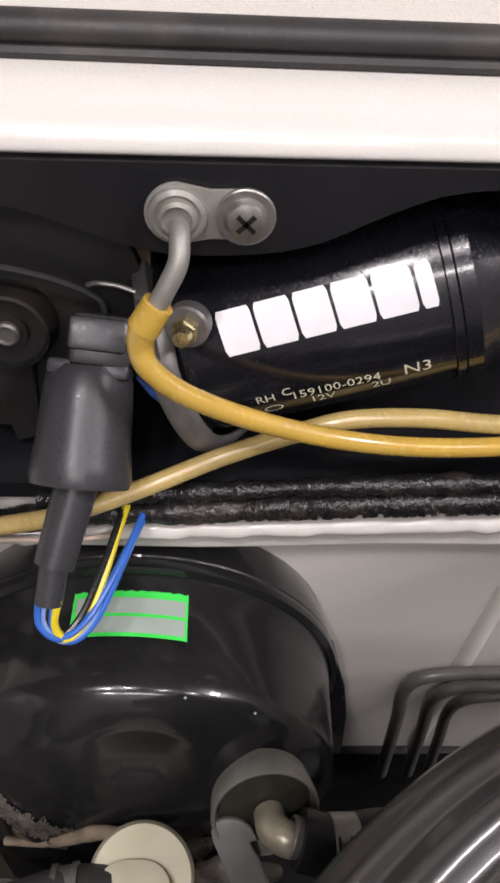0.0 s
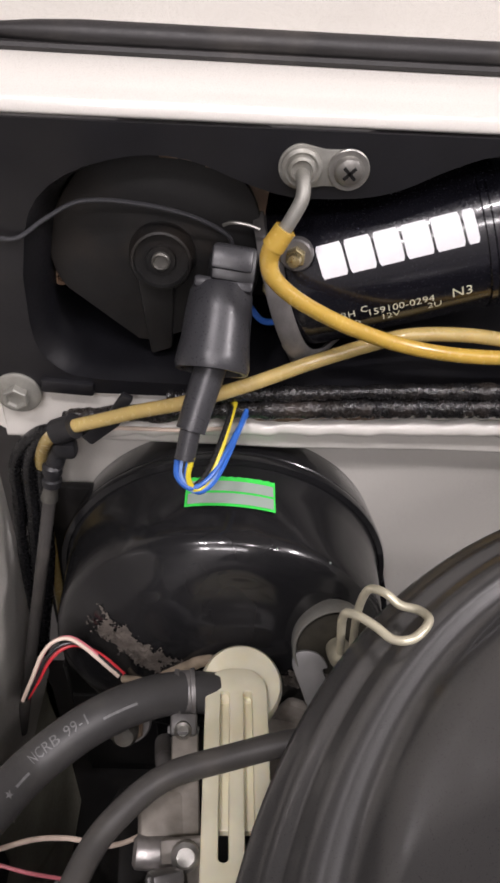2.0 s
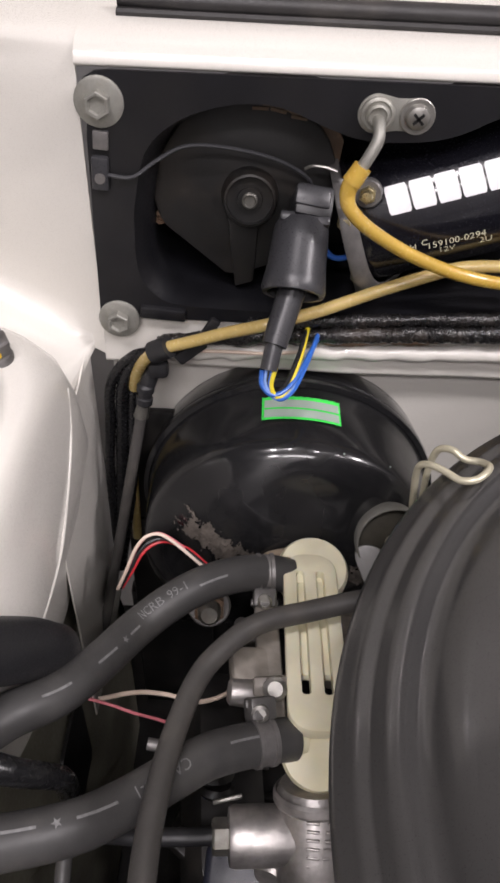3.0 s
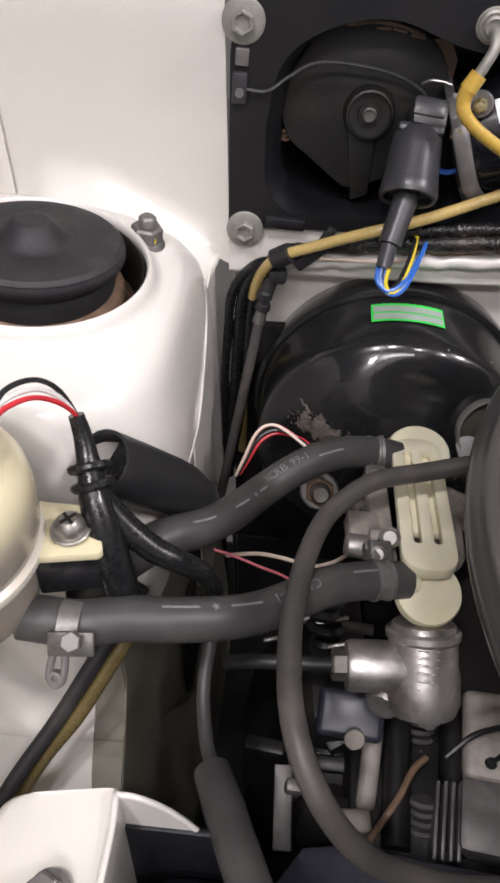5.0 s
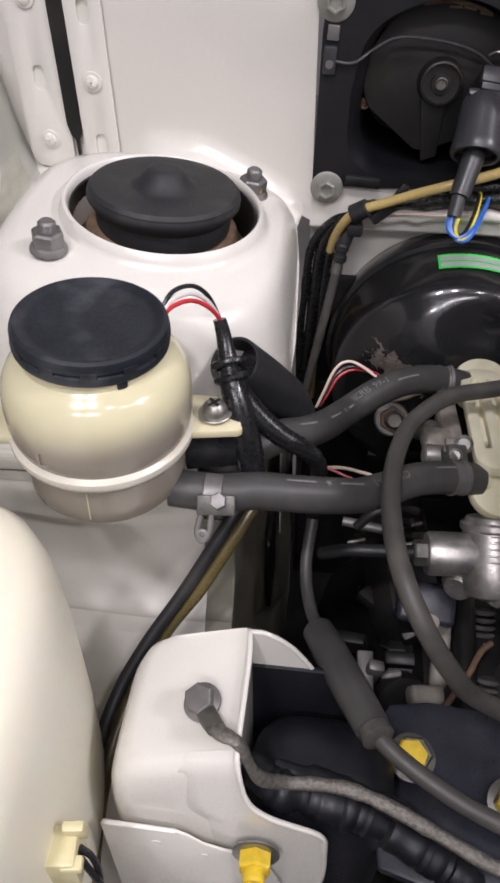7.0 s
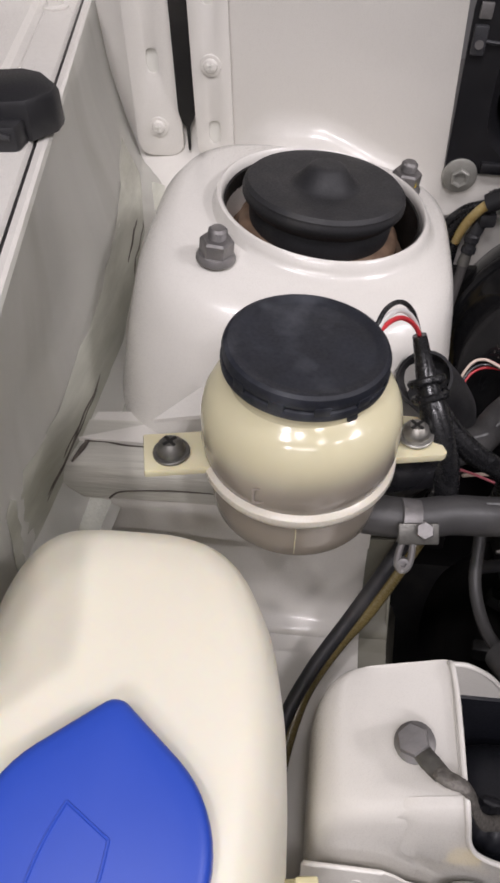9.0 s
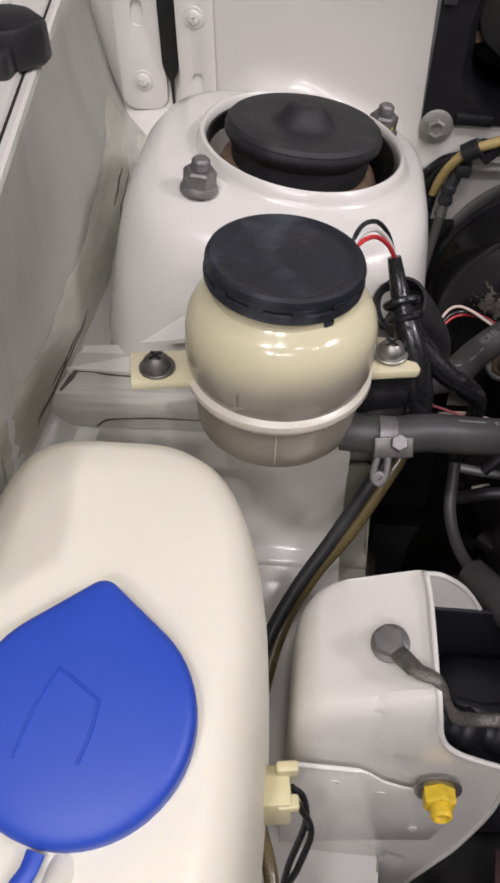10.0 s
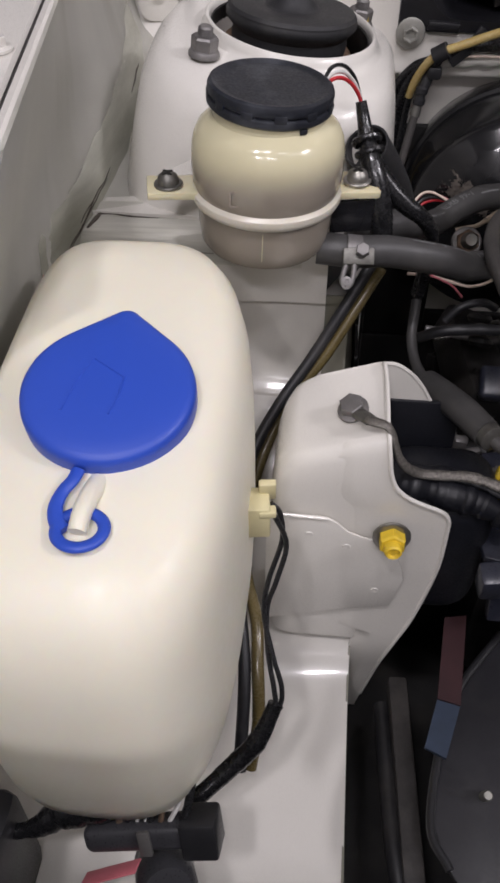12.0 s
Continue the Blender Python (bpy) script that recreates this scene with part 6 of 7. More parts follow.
# ---- fluid reservoir ----
def reservoir_plastic():
    """Translucent cream plastic that turns grey-brown where fluid stands behind it."""
    m = CREAM.copy()
    m.name = "fluid_filled_cream_plastic"
    n, l = m.node_tree.nodes, m.node_tree.links
    b = n["Principled BSDF"]
    co, sep, lvl, mix = n.new("ShaderNodeTexCoord"), n.new("ShaderNodeSeparateXYZ"), n.new("ShaderNodeMapRange"), n.new("ShaderNodeMix")
    l.new(co.outputs["Object"], sep.inputs[0])
    l.new(sep.outputs["Z"], lvl.inputs["Value"])
    lvl.interpolation_type = "SMOOTHSTEP"
    lvl.inputs["From Min"].default_value, lvl.inputs["From Max"].default_value = 1.078 * SIZE, 1.104 * SIZE
    mix.data_type = "RGBA"
    mix.inputs["A"].default_value = (0.29, 0.255, 0.21, 1)
    b.inputs["Subsurface Weight"].default_value = 0.05
    src = b.inputs["Base Color"].links[0].from_socket
    l.new(src, mix.inputs["B"])
    l.new(lvl.outputs[0], mix.inputs["Factor"])
    l.new(mix.outputs["Result"], b.inputs["Base Color"])
    return m


RES = reservoir_plastic()


def reservoir():
    c = Vector((-0.3195, -0.099, 1.028))
    t = thing("fluid_reservoir", c, "cream translucent fluid reservoir with a dark screw cap", "fluid reservoir")
    ax = (0.045, -0.012, 1)
    m = basis(c, ax, (1, 0, 0))
    part("lower_bowl", lathe([(0.040, -0.010), (0.046, -0.008), (0.0495, -0.003), (0.0508, 0.008), (0.0520, 0.028)], m, 64), RES, t, "fluid-darkened lower bowl")
    part("seam_ridge", lathe([(0.0515, 0.026), (0.0552, 0.0285), (0.0568, 0.0320), (0.0565, 0.0355), (0.0545, 0.0375), (0.0530, 0.0385)], m, 64, close=False), RIDGE, t)
    part("shoulder", lathe([(0.0535, 0.0375), (0.0550, 0.042), (0.0560, 0.050), (0.0560, 0.058), (0.0556, 0.067), (0.0540, 0.0750), (0.0508, 0.0815), (0.0465, 0.0855), (0.0430, 0.0875), (0.0405, 0.0895), (0.0392, 0.099)], m, 64, close=False), RES, t)
    # screw cap with a rough rim
    cm = basis(c + Vector((0.0036, 0.001, 0.0945)), (0.095, -0.020, 1), (1, 0, 0))
    cap = part("screw_cap", lathe([(0.0400, -0.001), (0.0425, 0.000), (0.0443, 0.0015), (0.0447, 0.0045), (0.0440, 0.0062), (0.0425, 0.0068), (0.0425, 0.0078), (0.0440, 0.0088), (0.0442, 0.0120), (0.0432, 0.0145), (0.0412, 0.0156), (0.0390, 0.0152), (0.0372, 0.0140), (0.0340, 0.0138), (0.0200, 0.0140), (0.0, 0.0140)], cm, 72), CAP_BLUE_BLACK, t, "blue-black moulded screw cap")
    rnd = random.Random(2)
    for k in range(12):
        a = 2 * math.pi * k / 12 + 0.25
        part("grip", rbox((0.0024, 0.0085, 0.0060), cm @ pose(0.0434 * math.cos(a), 0.0434 * math.sin(a), 0.0075, 0, 0, math.degrees(a)), 0.0010), CAP_BLUE_BLACK, cap)
    for a in (-52,):
        part("lug", rbox((0.003, 0.006, 0.004), cm @ pose(0.0425 * math.cos(radians(a)), 0.0425 * math.sin(radians(a)), -0.0015, 0, 0, a), 0.001), CAP_BLUE_BLACK, cap)
    part("mould_line", rbox((0.0006, 0.0012, 0.022), m @ Matrix.Translation((0.003, -0.0515, 0.013)), 0.0004), CREAM, t)
    part("level_mark", plate(rounded(-0.0035, -0.006, 0.0035, 0.006, 0.002, 3), 0.0006, m @ Matrix(((1, 0, 0, -0.018), (0, 0, -1, -0.0527), (0, 1, 0, 0.050), (0, 0, 0, 1))), 0, [rounded(-0.0022, -0.0047, 0.0022, 0.0047, 0.0012, 3)]), FLUID, t)
    # mounting ears
    e = pose(c.x, c.y, c.z + 0.0310, 0, 3.7, 13.5)
    part("ear", plate([(-0.088, -0.014), (-0.050, -0.014), (-0.040, -0.010), (-0.040, 0.012), (-0.050, 0.016), (-0.088, 0.016)], 0.0055, e, 0.001), CREAM, t, "cream mounting ear")
    part("ear", plate([(0.040, -0.012), (0.050, -0.016), (0.084, -0.016), (0.087, -0.014), (0.085, 0.006), (0.078, 0.018), (0.050, 0.024), (0.040, 0.030)], 0.0055, e, 0.001), CREAM, t, "cream mounting ear")
    cross_screw((-0.3888, -0.117, 1.0700), (0, -0.05, 1), 0.0082, "dark green cross-head screw with washer in the reservoir's ear", DARK_STEEL, 1.3, 0.75)
    cross_screw((-0.2500, -0.0835, 1.0620), (0, -0.05, 1), 0.0082, "grey cross-head screw with washer in the reservoir's ear", ZINC, 1.3, 0.75)
    b = thing("reservoir_bracket", (-0.32, -0.09, 1.03), "white gusset and black shadow plate under the reservoir's ears", "bracket")
    # black plate put in for the shadow below the right ear
    part("ear_shade", rbox((0.034, 0.004, 0.026), pose(-0.2520, -0.0925, 1.0380, 0, 0, 13), 0.001), BLACK_PAINT, b, "black plate standing for the shadow under the right ear")
    part("gusset", plate([(-0.41, -0.075), (-0.352, -0.062), (-0.352, -0.015), (-0.365, -0.015)], 0.003, pose(0, 0, 1.052, 0, 0, 0)), WHITE, b, "white triangular gusset")


def sensor_wiring():
    t = thing("sensor_lead", (-0.25, -0.05, 1.10), "black, red and white sensor wires in a black sleeve", "wiring")
    for mat, dz, dy in ((W_BLACK, 0.0065, 0.004), (W_WHITE, 0.0030, 0.001), (W_RED, 0.0, -0.002)):
        part("wire", tube([(-0.2810, -0.0830 + dy, 1.1250 + dz * 0.4), (-0.2750, -0.0700 + dy, 1.1300 + dz), (-0.2660, -0.0560 + dy, 1.1270 + dz), (-0.2575, -0.0480 + dy * 0.6, 1.1180 + dz * 0.8), (-0.2515, -0.0440, 1.1060), (-0.2490, -0.0470, 1.0960)], 0.00145, 8), mat, t)
    part("sleeve", tube([(-0.2515, -0.0440, 1.1060), (-0.2485, -0.0480, 1.0950), (-0.2450, -0.0560, 1.0830), (-0.2400, -0.0690, 1.0700), (-0.2345, -0.0780, 1.0550), (-0.2290, -0.0850, 1.0320), (-0.226, -0.086, 1.00)], [0.0042, 0.0050, 0.0062, 0.0085, 0.0095, 0.0095, 0.009], 16, hollow=0.0), TAPE, t, "glossy black taped sleeve")
    part("branch", tube([(-0.2420, -0.0640, 1.0740), (-0.2290, -0.0690, 1.0560), (-0.2120, -0.0730, 1.0400), (-0.1960, -0.0720, 1.0280), (-0.1860, -0.0660, 1.0120), (-0.1830, -0.0560, 0.9850), (-0.1860, -0.0480, 0.9400)], [0.0070, 0.0078, 0.0074, 0.0066, 0.0062, 0.0062, 0.0062], 14), TAPE, t, "black taped branch")
    for k in range(2):
        q = Vector((-0.2445 + 0.0026 * k, -0.0570 - 0.0065 * k, 1.0815 - 0.0060 * k))
        am = basis(q, (0.25, -0.65 + 0.2 * k, -0.65), (1, 0, 0))
        part("tie", tube([am @ Vector((0.0098 * math.cos(a), 0.0082 * math.sin(a), 0)) for a in [radians(x) for x in range(0, 361, 24)]], 0.0021, 8, 4, flat=1.3), TAPE, t, "black plastic tie")
    t = thing("rubber_sleeve", (-0.22, -0.025, 1.05), "wide black rubber sleeve with an open mouth", "rubber tube")
    part("sleeve", tube([(-0.207, 0.024, 0.976), (-0.215, 0.006, 1.006), (-0.230, -0.020, 1.042), (-0.2440, -0.0395, 1.0700)], [0.0170, 0.0182, 0.0185, 0.0182], 28, hollow=0.0163), RUBBER, t)
    part("inner_wires", tube([(-0.222, -0.026, 1.040), (-0.233, -0.033, 1.057), (-0.236, -0.037, 1.064)], 0.0070, 12, wob=0.2), TAPE, t, "dark wires inside the mouth")


# ---- washer tank ----
def washer_tank():
    t = thing("washer_tank", (-0.405, -0.30, 0.80), "ivory plastic washer tank with rounded shoulders", "washer tank")
    n = 96

    def ring(z, kx, ky, lift):
        cx, cy, hx, hy = -0.3955, -0.3128, 0.0860, 0.1672
        out = []
        for j in range(n):
            a = 2 * math.pi * j / n
            c, s = math.cos(a), math.sin(a)
            p = 5.0 if c < 0 and s > 0 else 2.7 if s > 0 else 3.2
            x, y = hx * kx * math.copysign(abs(c) ** (2 / p), c), hy * ky * math.copysign(abs(s) ** (2 / p), s)
            out.append((cx + x, cy + y + 0.012 * lift, z + lift * 0.14 * (y + 0.02)))
        return out

    secs = [ring(*q) for q in ((0.785, 0.72, 0.80, 0), (0.792, 0.86, 0.90, 0), (0.806, 0.94, 0.955, 0), (0.83, 0.975, 0.975, 0), (0.88, 1.0, 0.985, 0.1), (0.93, 1.0, 0.98, 0.3), (0.970, 0.99, 0.965, 0.6), (0.995, 0.965, 0.945, 0.8),
                               (1.012, 0.915, 0.91, 0.95), (1.022, 0.84, 0.865, 1), (1.028, 0.74, 0.80, 1), (1.0315, 0.58, 0.68, 1), (1.033, 0.38, 0.50, 1), (1.0335, 0.15, 0.2, 1))]
    part("tank_body", loft(secs), TANK, t, smooth=1.3)
    part("neck", lathe([(0.046, 0.0), (0.044, 0.012), (0.040, 0.018), (0.040, 0.022)], basis((-0.388, -0.320, 1.018), (0.04, -0.18, 1)), 48), TANK, t)
    # teardrop cap: a round lid drawn out to a blunt tip
    R1, r2, D = 0.0505, 0.0085, 0.0535
    beta = math.acos((R1 - r2) / D)
    out = [(R1 * math.cos(a), R1 * math.sin(a)) for a in [math.pi / 2 + beta + (2 * math.pi - 2 * beta) * k / 44 for k in range(45)]]
    out += [(r2 * math.cos(a), D + r2 * math.sin(a)) for a in [math.pi / 2 - beta + 2 * beta * k / 14 for k in range(15)]]
    m = basis((-0.3875, -0.3190, 1.0420), (0.05, -0.20, 1), (1, 0, 0))
    secs = []
    for h, k in ((-0.012, 0.93), (-0.011, 0.985), (-0.008, 1.0), (0.001, 1.0), (0.0040, 0.988), (0.0058, 0.955), (0.0068, 0.90), (0.0078, 0.75), (0.0085, 0.55), (0.0090, 0.33), (0.0092, 0.12)):
        secs.append([m @ Vector((x * k, (y - 0.004) * k + 0.004, h)) for x, y in out])
    lid = loft(secs)
    tree = BVHTree.FromBMesh(lid)
    cap = part("filler_cap", lid, BLUE, t, "teardrop blue plastic filler cap", smooth=3)
    down = (m.to_3x3() @ Vector((0, 0, -1))).normalized()
    for line in (((-0.022, -0.020), (-0.017, 0.002), (-0.011, 0.018)), ((-0.011, 0.018), (-0.001, 0.012), (0.009, 0.006)), ((0.009, 0.006), (0.008, -0.008), (0.005, -0.020))):
        q = [tree.ray_cast(m @ Vector((x, y, 0.03)), down)[0] for x, y in line]
        part("moulded_line", tube(q, 0.0008, 6), BLUE, cap)
    part("tether", tube([(-0.3935, -0.3690, 1.0310), (-0.3950, -0.3760, 1.0300), (-0.3990, -0.3830, 1.0280), (-0.4005, -0.3920, 1.0260), (-0.3975, -0.4000, 1.0245), (-0.3925, -0.405, 1.0240)], [0.0040, 0.0038, 0.0038, 0.0042, 0.0045, 0.004], 12, flat=0.55), BLUE, cap)
    loop = [(-0.3845 + 0.0125 * math.cos(a), -0.4035 + 0.0115 * math.sin(a), 1.0240) for a in [radians(x) for x in range(100, 441, 20)]]
    part("tether_ring", tube(loop, 0.0034, 12, flat=0.7), BLUE, cap)
    part("vent_spout", tube([(-0.3835, -0.3700, 1.0220), (-0.3842, -0.3840, 1.0270), (-0.3848, -0.3960, 1.0280), (-0.3852, -0.4060, 1.0250)], [0.0062, 0.0056, 0.0052, 0.0050], 18), TANK, t)
    part("vent_foot", rbox((0.014, 0.034, 0.010), pose(-0.3770, -0.384, 1.0150, 5, 0, 6), 0.004), TANK, t)
    # pump and its wiring below the tank
    p = thing("washer_pump", (-0.39, -0.465, 0.765), "dark grey washer pump with loose wires under the tank", "washer pump")
    part("band", rbox((0.088, 0.022, 0.020), pose(-0.366, -0.466, 0.7690, -32, -13, 4), 0.007, 4), GREY_PLASTIC, p, "wide dark band")
    part("band_clip", rbox((0.009, 0.004, 0.019), pose(-0.364, -0.476, 0.7760, -32, -13, 4), 0.0015), PIPE_GREY, p, "worn bright clip")
    part("cable_grip", rbox((0.026, 0.026, 0.028), pose(-0.327, -0.464, 0.7760, -32, -10, 4), 0.003), BLACK_PLASTIC, p)
    part("motor", lathe([(0.019, -0.03), (0.021, -0.026), (0.021, 0.024), (0.017, 0.030), (0, 0.030)], basis((-0.352, -0.484, 0.738), (0.25, -0.55, 0.75)), 28), GREY_PLASTIC, p)
    part("paper_flap", rbox((0.044, 0.014, 0.0012), pose(-0.388, -0.490, 0.752, -38, -24, 12), 0.0004), W_PINK, p, "crumpled pink tape flap")
    for mat, x, lean, r in ((W_WHITE, -0.349, 0.010, 0.0017), (W_WHITE, -0.372, -0.006, 0.0014), (W_BLACK, -0.362, 0.004, 0.002), (RUST, -0.384, 0.004, 0.0026), (W_BLACK, -0.340, 0.006, 0.003), (W_BLACK, -0.378, 0.002, 0.002), (GREEN_WIRE, -0.398, 0.005, 0.0022), (W_WHITE, -0.366, 0.003, 0.001), (RUST, -0.355, 0.002, 0.002)):
        part("wire", tube([(x + lean, -0.440, 0.815), (x + lean * 0.6, -0.455, 0.797), (x, -0.462, 0.782), (x - 0.002, -0.463, 0.768)], r, 8), mat, p)
    solo("dark_loom", tube([(-0.380, -0.440, 0.778), (-0.402, -0.456, 0.784), (-0.424, -0.462, 0.778), (-0.444, -0.470, 0.764), (-0.468, -0.474, 0.756), (-0.50, -0.478, 0.752)], [0.010, 0.014, 0.012, 0.007, 0.004, 0.004], 14, 8, wob=0.2), TAPE, "dark taped loom behind the washer pump", "wiring")
    # plain black box added to darken the corner left of the pump
    solo("corner_box", rbox((0.09, 0.10, 0.14), pose(-0.508, -0.500, 0.715, 0, 4, 0), 0.012), BLACK_PLASTIC, "black box added in the dark corner beside the tank", "headlamp")


def tank_wiring():
    t = thing("connector", (-0.303, -0.297, 0.93), "cream nylon connector hooked on the tank's flank", "connector")
    part("shell", rbox((0.018, 0.022, 0.030), pose(-0.3050, -0.300, 0.922, 0, 0, 8), 0.002), CONN_CREAM, t)
    part("latch", rbox((0.012, 0.006, 0.018), pose(-0.2985, -0.292, 0.938, 8, 0, 8), 0.0015), CONN_CREAM, t)
    part("lug", rbox((0.012, 0.008, 0.006), pose(-0.2970, -0.307, 0.932, 0, 0, 8), 0.0015), CONN_CREAM, t)
    t = thing("tank_loom", (-0.29, -0.35, 0.84), "black wires looping from the connector down to the pump", "wiring")
    run = [(-0.2985, -0.298, 0.931), (-0.2900, -0.302, 0.9220), (-0.2850, -0.308, 0.9000), (-0.2920, -0.320, 0.8700), (-0.2960, -0.330, 0.8450), (-0.2900, -0.352, 0.8200), (-0.2830, -0.368, 0.8000), (-0.2830, -0.380, 0.7850), (-0.2950, -0.395, 0.7700), (-0.3150, -0.412, 0.7550), (-0.3450, -0.440, 0.7450)]
    for k in range(2):
        part("wire", tube([(x + 0.0030 * math.cos(i * 1.1 + math.pi * k), y + 0.0022 * math.sin(i * 1.1 + math.pi * k), z + 0.004 * k * (i == 0)) for i, (x, y, z) in enumerate(run)], 0.0020, 8), W_BLACK, t)
    part("sleeve", tube([(-0.2840, -0.376, 0.792), (-0.2960, -0.396, 0.770), (-0.3150, -0.412, 0.755), (-0.3400, -0.436, 0.746)], [0.0055, 0.0075, 0.007, 0.006], 14, wob=0.12), TAPE, t, "black taped sleeve")
    solo("brown_tube", tube([(-0.222, -0.060, 0.972), (-0.239, -0.082, 0.950), (-0.264, -0.1065, 0.912), (-0.289, -0.125, 0.880), (-0.310, -0.150, 0.845), (-0.322, -0.20, 0.82), (-0.320, -0.26, 0.80), (-0.306, -0.305, 0.790), (-0.302, -0.335, 0.775), (-0.298, -0.370, 0.745), (-0.302, -0.395, 0.715)], 0.0052, 18), material("olive_brown_vinyl", (0.12, 0.092, 0.036), 0.28, vary=0.2, scale=40, bump=0.01, coat=0.3), "olive-brown vinyl tube running down the apron", "hose")
    solo("black_tube", tube([(-0.226, -0.058, 0.985), (-0.250, -0.088, 0.952), (-0.276, -0.112, 0.912), (-0.303, -0.140, 0.878), (-0.322, -0.172, 0.850), (-0.332, -0.22, 0.82), (-0.322, -0.29, 0.80), (-0.312, -0.34, 0.77), (-0.31, -0.40, 0.72)], 0.0052, 18), RUBBER, "black rubber tube running down the apron", "hose")


# ---- headlight bracket, ground strap and engine mount ----
def mount_bracket():
    t = thing("mount_bracket", (-0.25, -0.23, 0.85), "white painted pressed steel mount bracket bolted to the rail", "metal bracket")
    secs = []
    for z, k, dx in ((0.70, 1.0, 0.0), (0.84, 1.0, 0.0), (0.888, 0.995, 0.0), (0.912, 0.975, 0.001), (0.928, 0.93, 0.002), (0.9385, 0.86, 0.003), (0.9425, 0.76, 0.004), (0.9435, 0.60, 0.004)):
        hx, hy = 0.0415, 0.0475
        dr = (1 - k) * 0.040
        lift = 0.36 * max(0.0, min(1.0, (z - 0.85) / 0.07))
        cx, cy, ring = -0.2595 + dr, -0.2115 + dr * 0.7, []
        for j in range(72):
            a = 2 * math.pi * j / 72
            c, s = math.cos(a), math.sin(a)
            p = 16.0 if c > 0 else 5.0
            x, y = (hx - dr) * math.copysign(abs(c) ** (2 / p), c), (hy - dr * 0.8) * math.copysign(abs(s) ** (2 / p), s)
            ring.append((cx + x, cy + y, z + lift * x + 0.03 * y))
        secs.append(ring)
    part("box", loft(secs), WHITE, t, smooth=1.2)
    rows = [(-0.2172, -0.1850, 0.9552), (-0.2168, -0.2100, 0.9545), (-0.2168, -0.2350, 0.9535), (-0.2166, -0.2450, 0.9540), (-0.2160, -0.2508, 0.9512), (-0.2145, -0.2552, 0.9420), (-0.2115, -0.2582, 0.9250), (-0.2060, -0.2595, 0.9120), (-0.1960, -0.2600, 0.9025),
            (-0.1830, -0.2602, 0.8960), (-0.1700, -0.2602, 0.8900), (-0.1640, -0.2602, 0.8820), (-0.1625, -0.2602, 0.8650), (-0.1625, -0.2602, 0.8150), (-0.1721, -0.2602, 0.7441), (-0.1826, -0.2602, 0.7000), (-0.1939, -0.2602, 0.6540), (-0.2043, -0.2602, 0.5940), (-0.2090, -0.2602, 0.5660)]
    line = spline(rows[3:], 4)
    bm = bmesh.new()
    grid = []
    for q in line:
        slope = 0.36 * max(0.0, min(1.0, (q.z - 0.86) / 0.08))
        cells = []
        for j in range(13):
            x = -0.2620 + (q.x + 0.2620) * j / 12 if q.z > 0.72 else -0.2230 + (q.x + 0.2230) * j / 12
            sink = 0.0045 * max(0.0, 1 - j / 5.0)
            cells.append(bm.verts.new((x, q.y + sink * (1.0 if q.z < 0.945 else 0.2), q.z + slope * (min(x, -0.2172) + 0.2172) - sink * (1.0 if q.z > 0.93 else 0.0))))
        grid.append(cells)
    for a, b in zip(grid, grid[1:]):
        for j in range(12):
            bm.faces.new((a[j], a[j + 1], b[j + 1], b[j]))
    bmesh.ops.recalc_face_normals(bm, faces=bm.faces)
    bmesh.ops.solidify(bm, geom=bm.faces[:], thickness=0.0012)
    part("pressed_face", bm, WHITE, t, smooth=1.2)
    part("rim", tube([(-0.2200, -0.1640, 0.9420), (-0.2190, -0.1690, 0.9555)] + rows[:-1], 0.0018, 10), WHITE, t, "rolled white rim")
    wall = [(-0.1640, 0.70), (-0.1640, 0.9420), (-0.1690, 0.9540)] + [(y, z - 0.0008) for x, y, z in rows[:7]] + [(-0.2582, 0.70)]
    part("inner_wall", plate(wall, 0.0014, Matrix(((0, 0, 1, -0.2190), (1, 0, 0, 0), (0, 1, 0, 0), (0, 0, 0, 1)))), WHITE, t)
    m = Matrix(((1, 0, 0, 0), (0, 0, 1, -0.170), (0, 1, 0, 0), (0, 0, 0, 1)))
    back = [(v.x, v.y) for v in spline([(-0.2190, 0.9555, 0), (-0.2080, 0.9545, 0), (-0.1930, 0.9430, 0), (-0.1800, 0.9230, 0), (-0.1715, 0.9030, 0), (-0.1745, 0.8900, 0), (-0.1900, 0.8600, 0), (-0.1980, 0.7800, 0)], 4)]
    part("rear_wing", plate([(-0.2190, 0.78)] + back, 0.002, m), WHITE, t)
    part("wing_rim", tube([(x, -0.1690, z) for x, z in back[::4][:6]], 0.0017, 8), WHITE, t)
    m = Matrix(((1, 0, 0, 0), (0, 0, 1, -0.2655), (0, 1, 0, 0), (0, 0, 0, 1)))
    part("lap_plate", plate([(-0.3030, 0.7309), (-0.3020, 0.8760), (-0.2960, 0.8800), (-0.2540, 0.8785), (-0.2470, 0.8740), (-0.2380, 0.8640), (-0.2250, 0.8580), (-0.2080, 0.8540), (-0.1990, 0.8460), (-0.1884, 0.8078), (-0.1958, 0.7678), (-0.2380, 0.7556)], 0.002, m, 0.0006), WHITE, t, "lapped white plate")
    part("fold", tube([(-0.3000, -0.2640, 0.8770), (-0.2960, -0.2650, 0.8792), (-0.2800, -0.2650, 0.8790), (-0.2540, -0.2650, 0.8780)], 0.0017, 10), WHITE, t)
    for x, z in ((-0.268, 0.858), (-0.238, 0.846), (-0.210, 0.789)):
        part("spot_weld", lathe([(0.0035, 0), (0.003, 0.0006), (0.001, 0.0002)], basis((x, -0.2656, z), (0, -1, 0)), 14), WHITE, t)
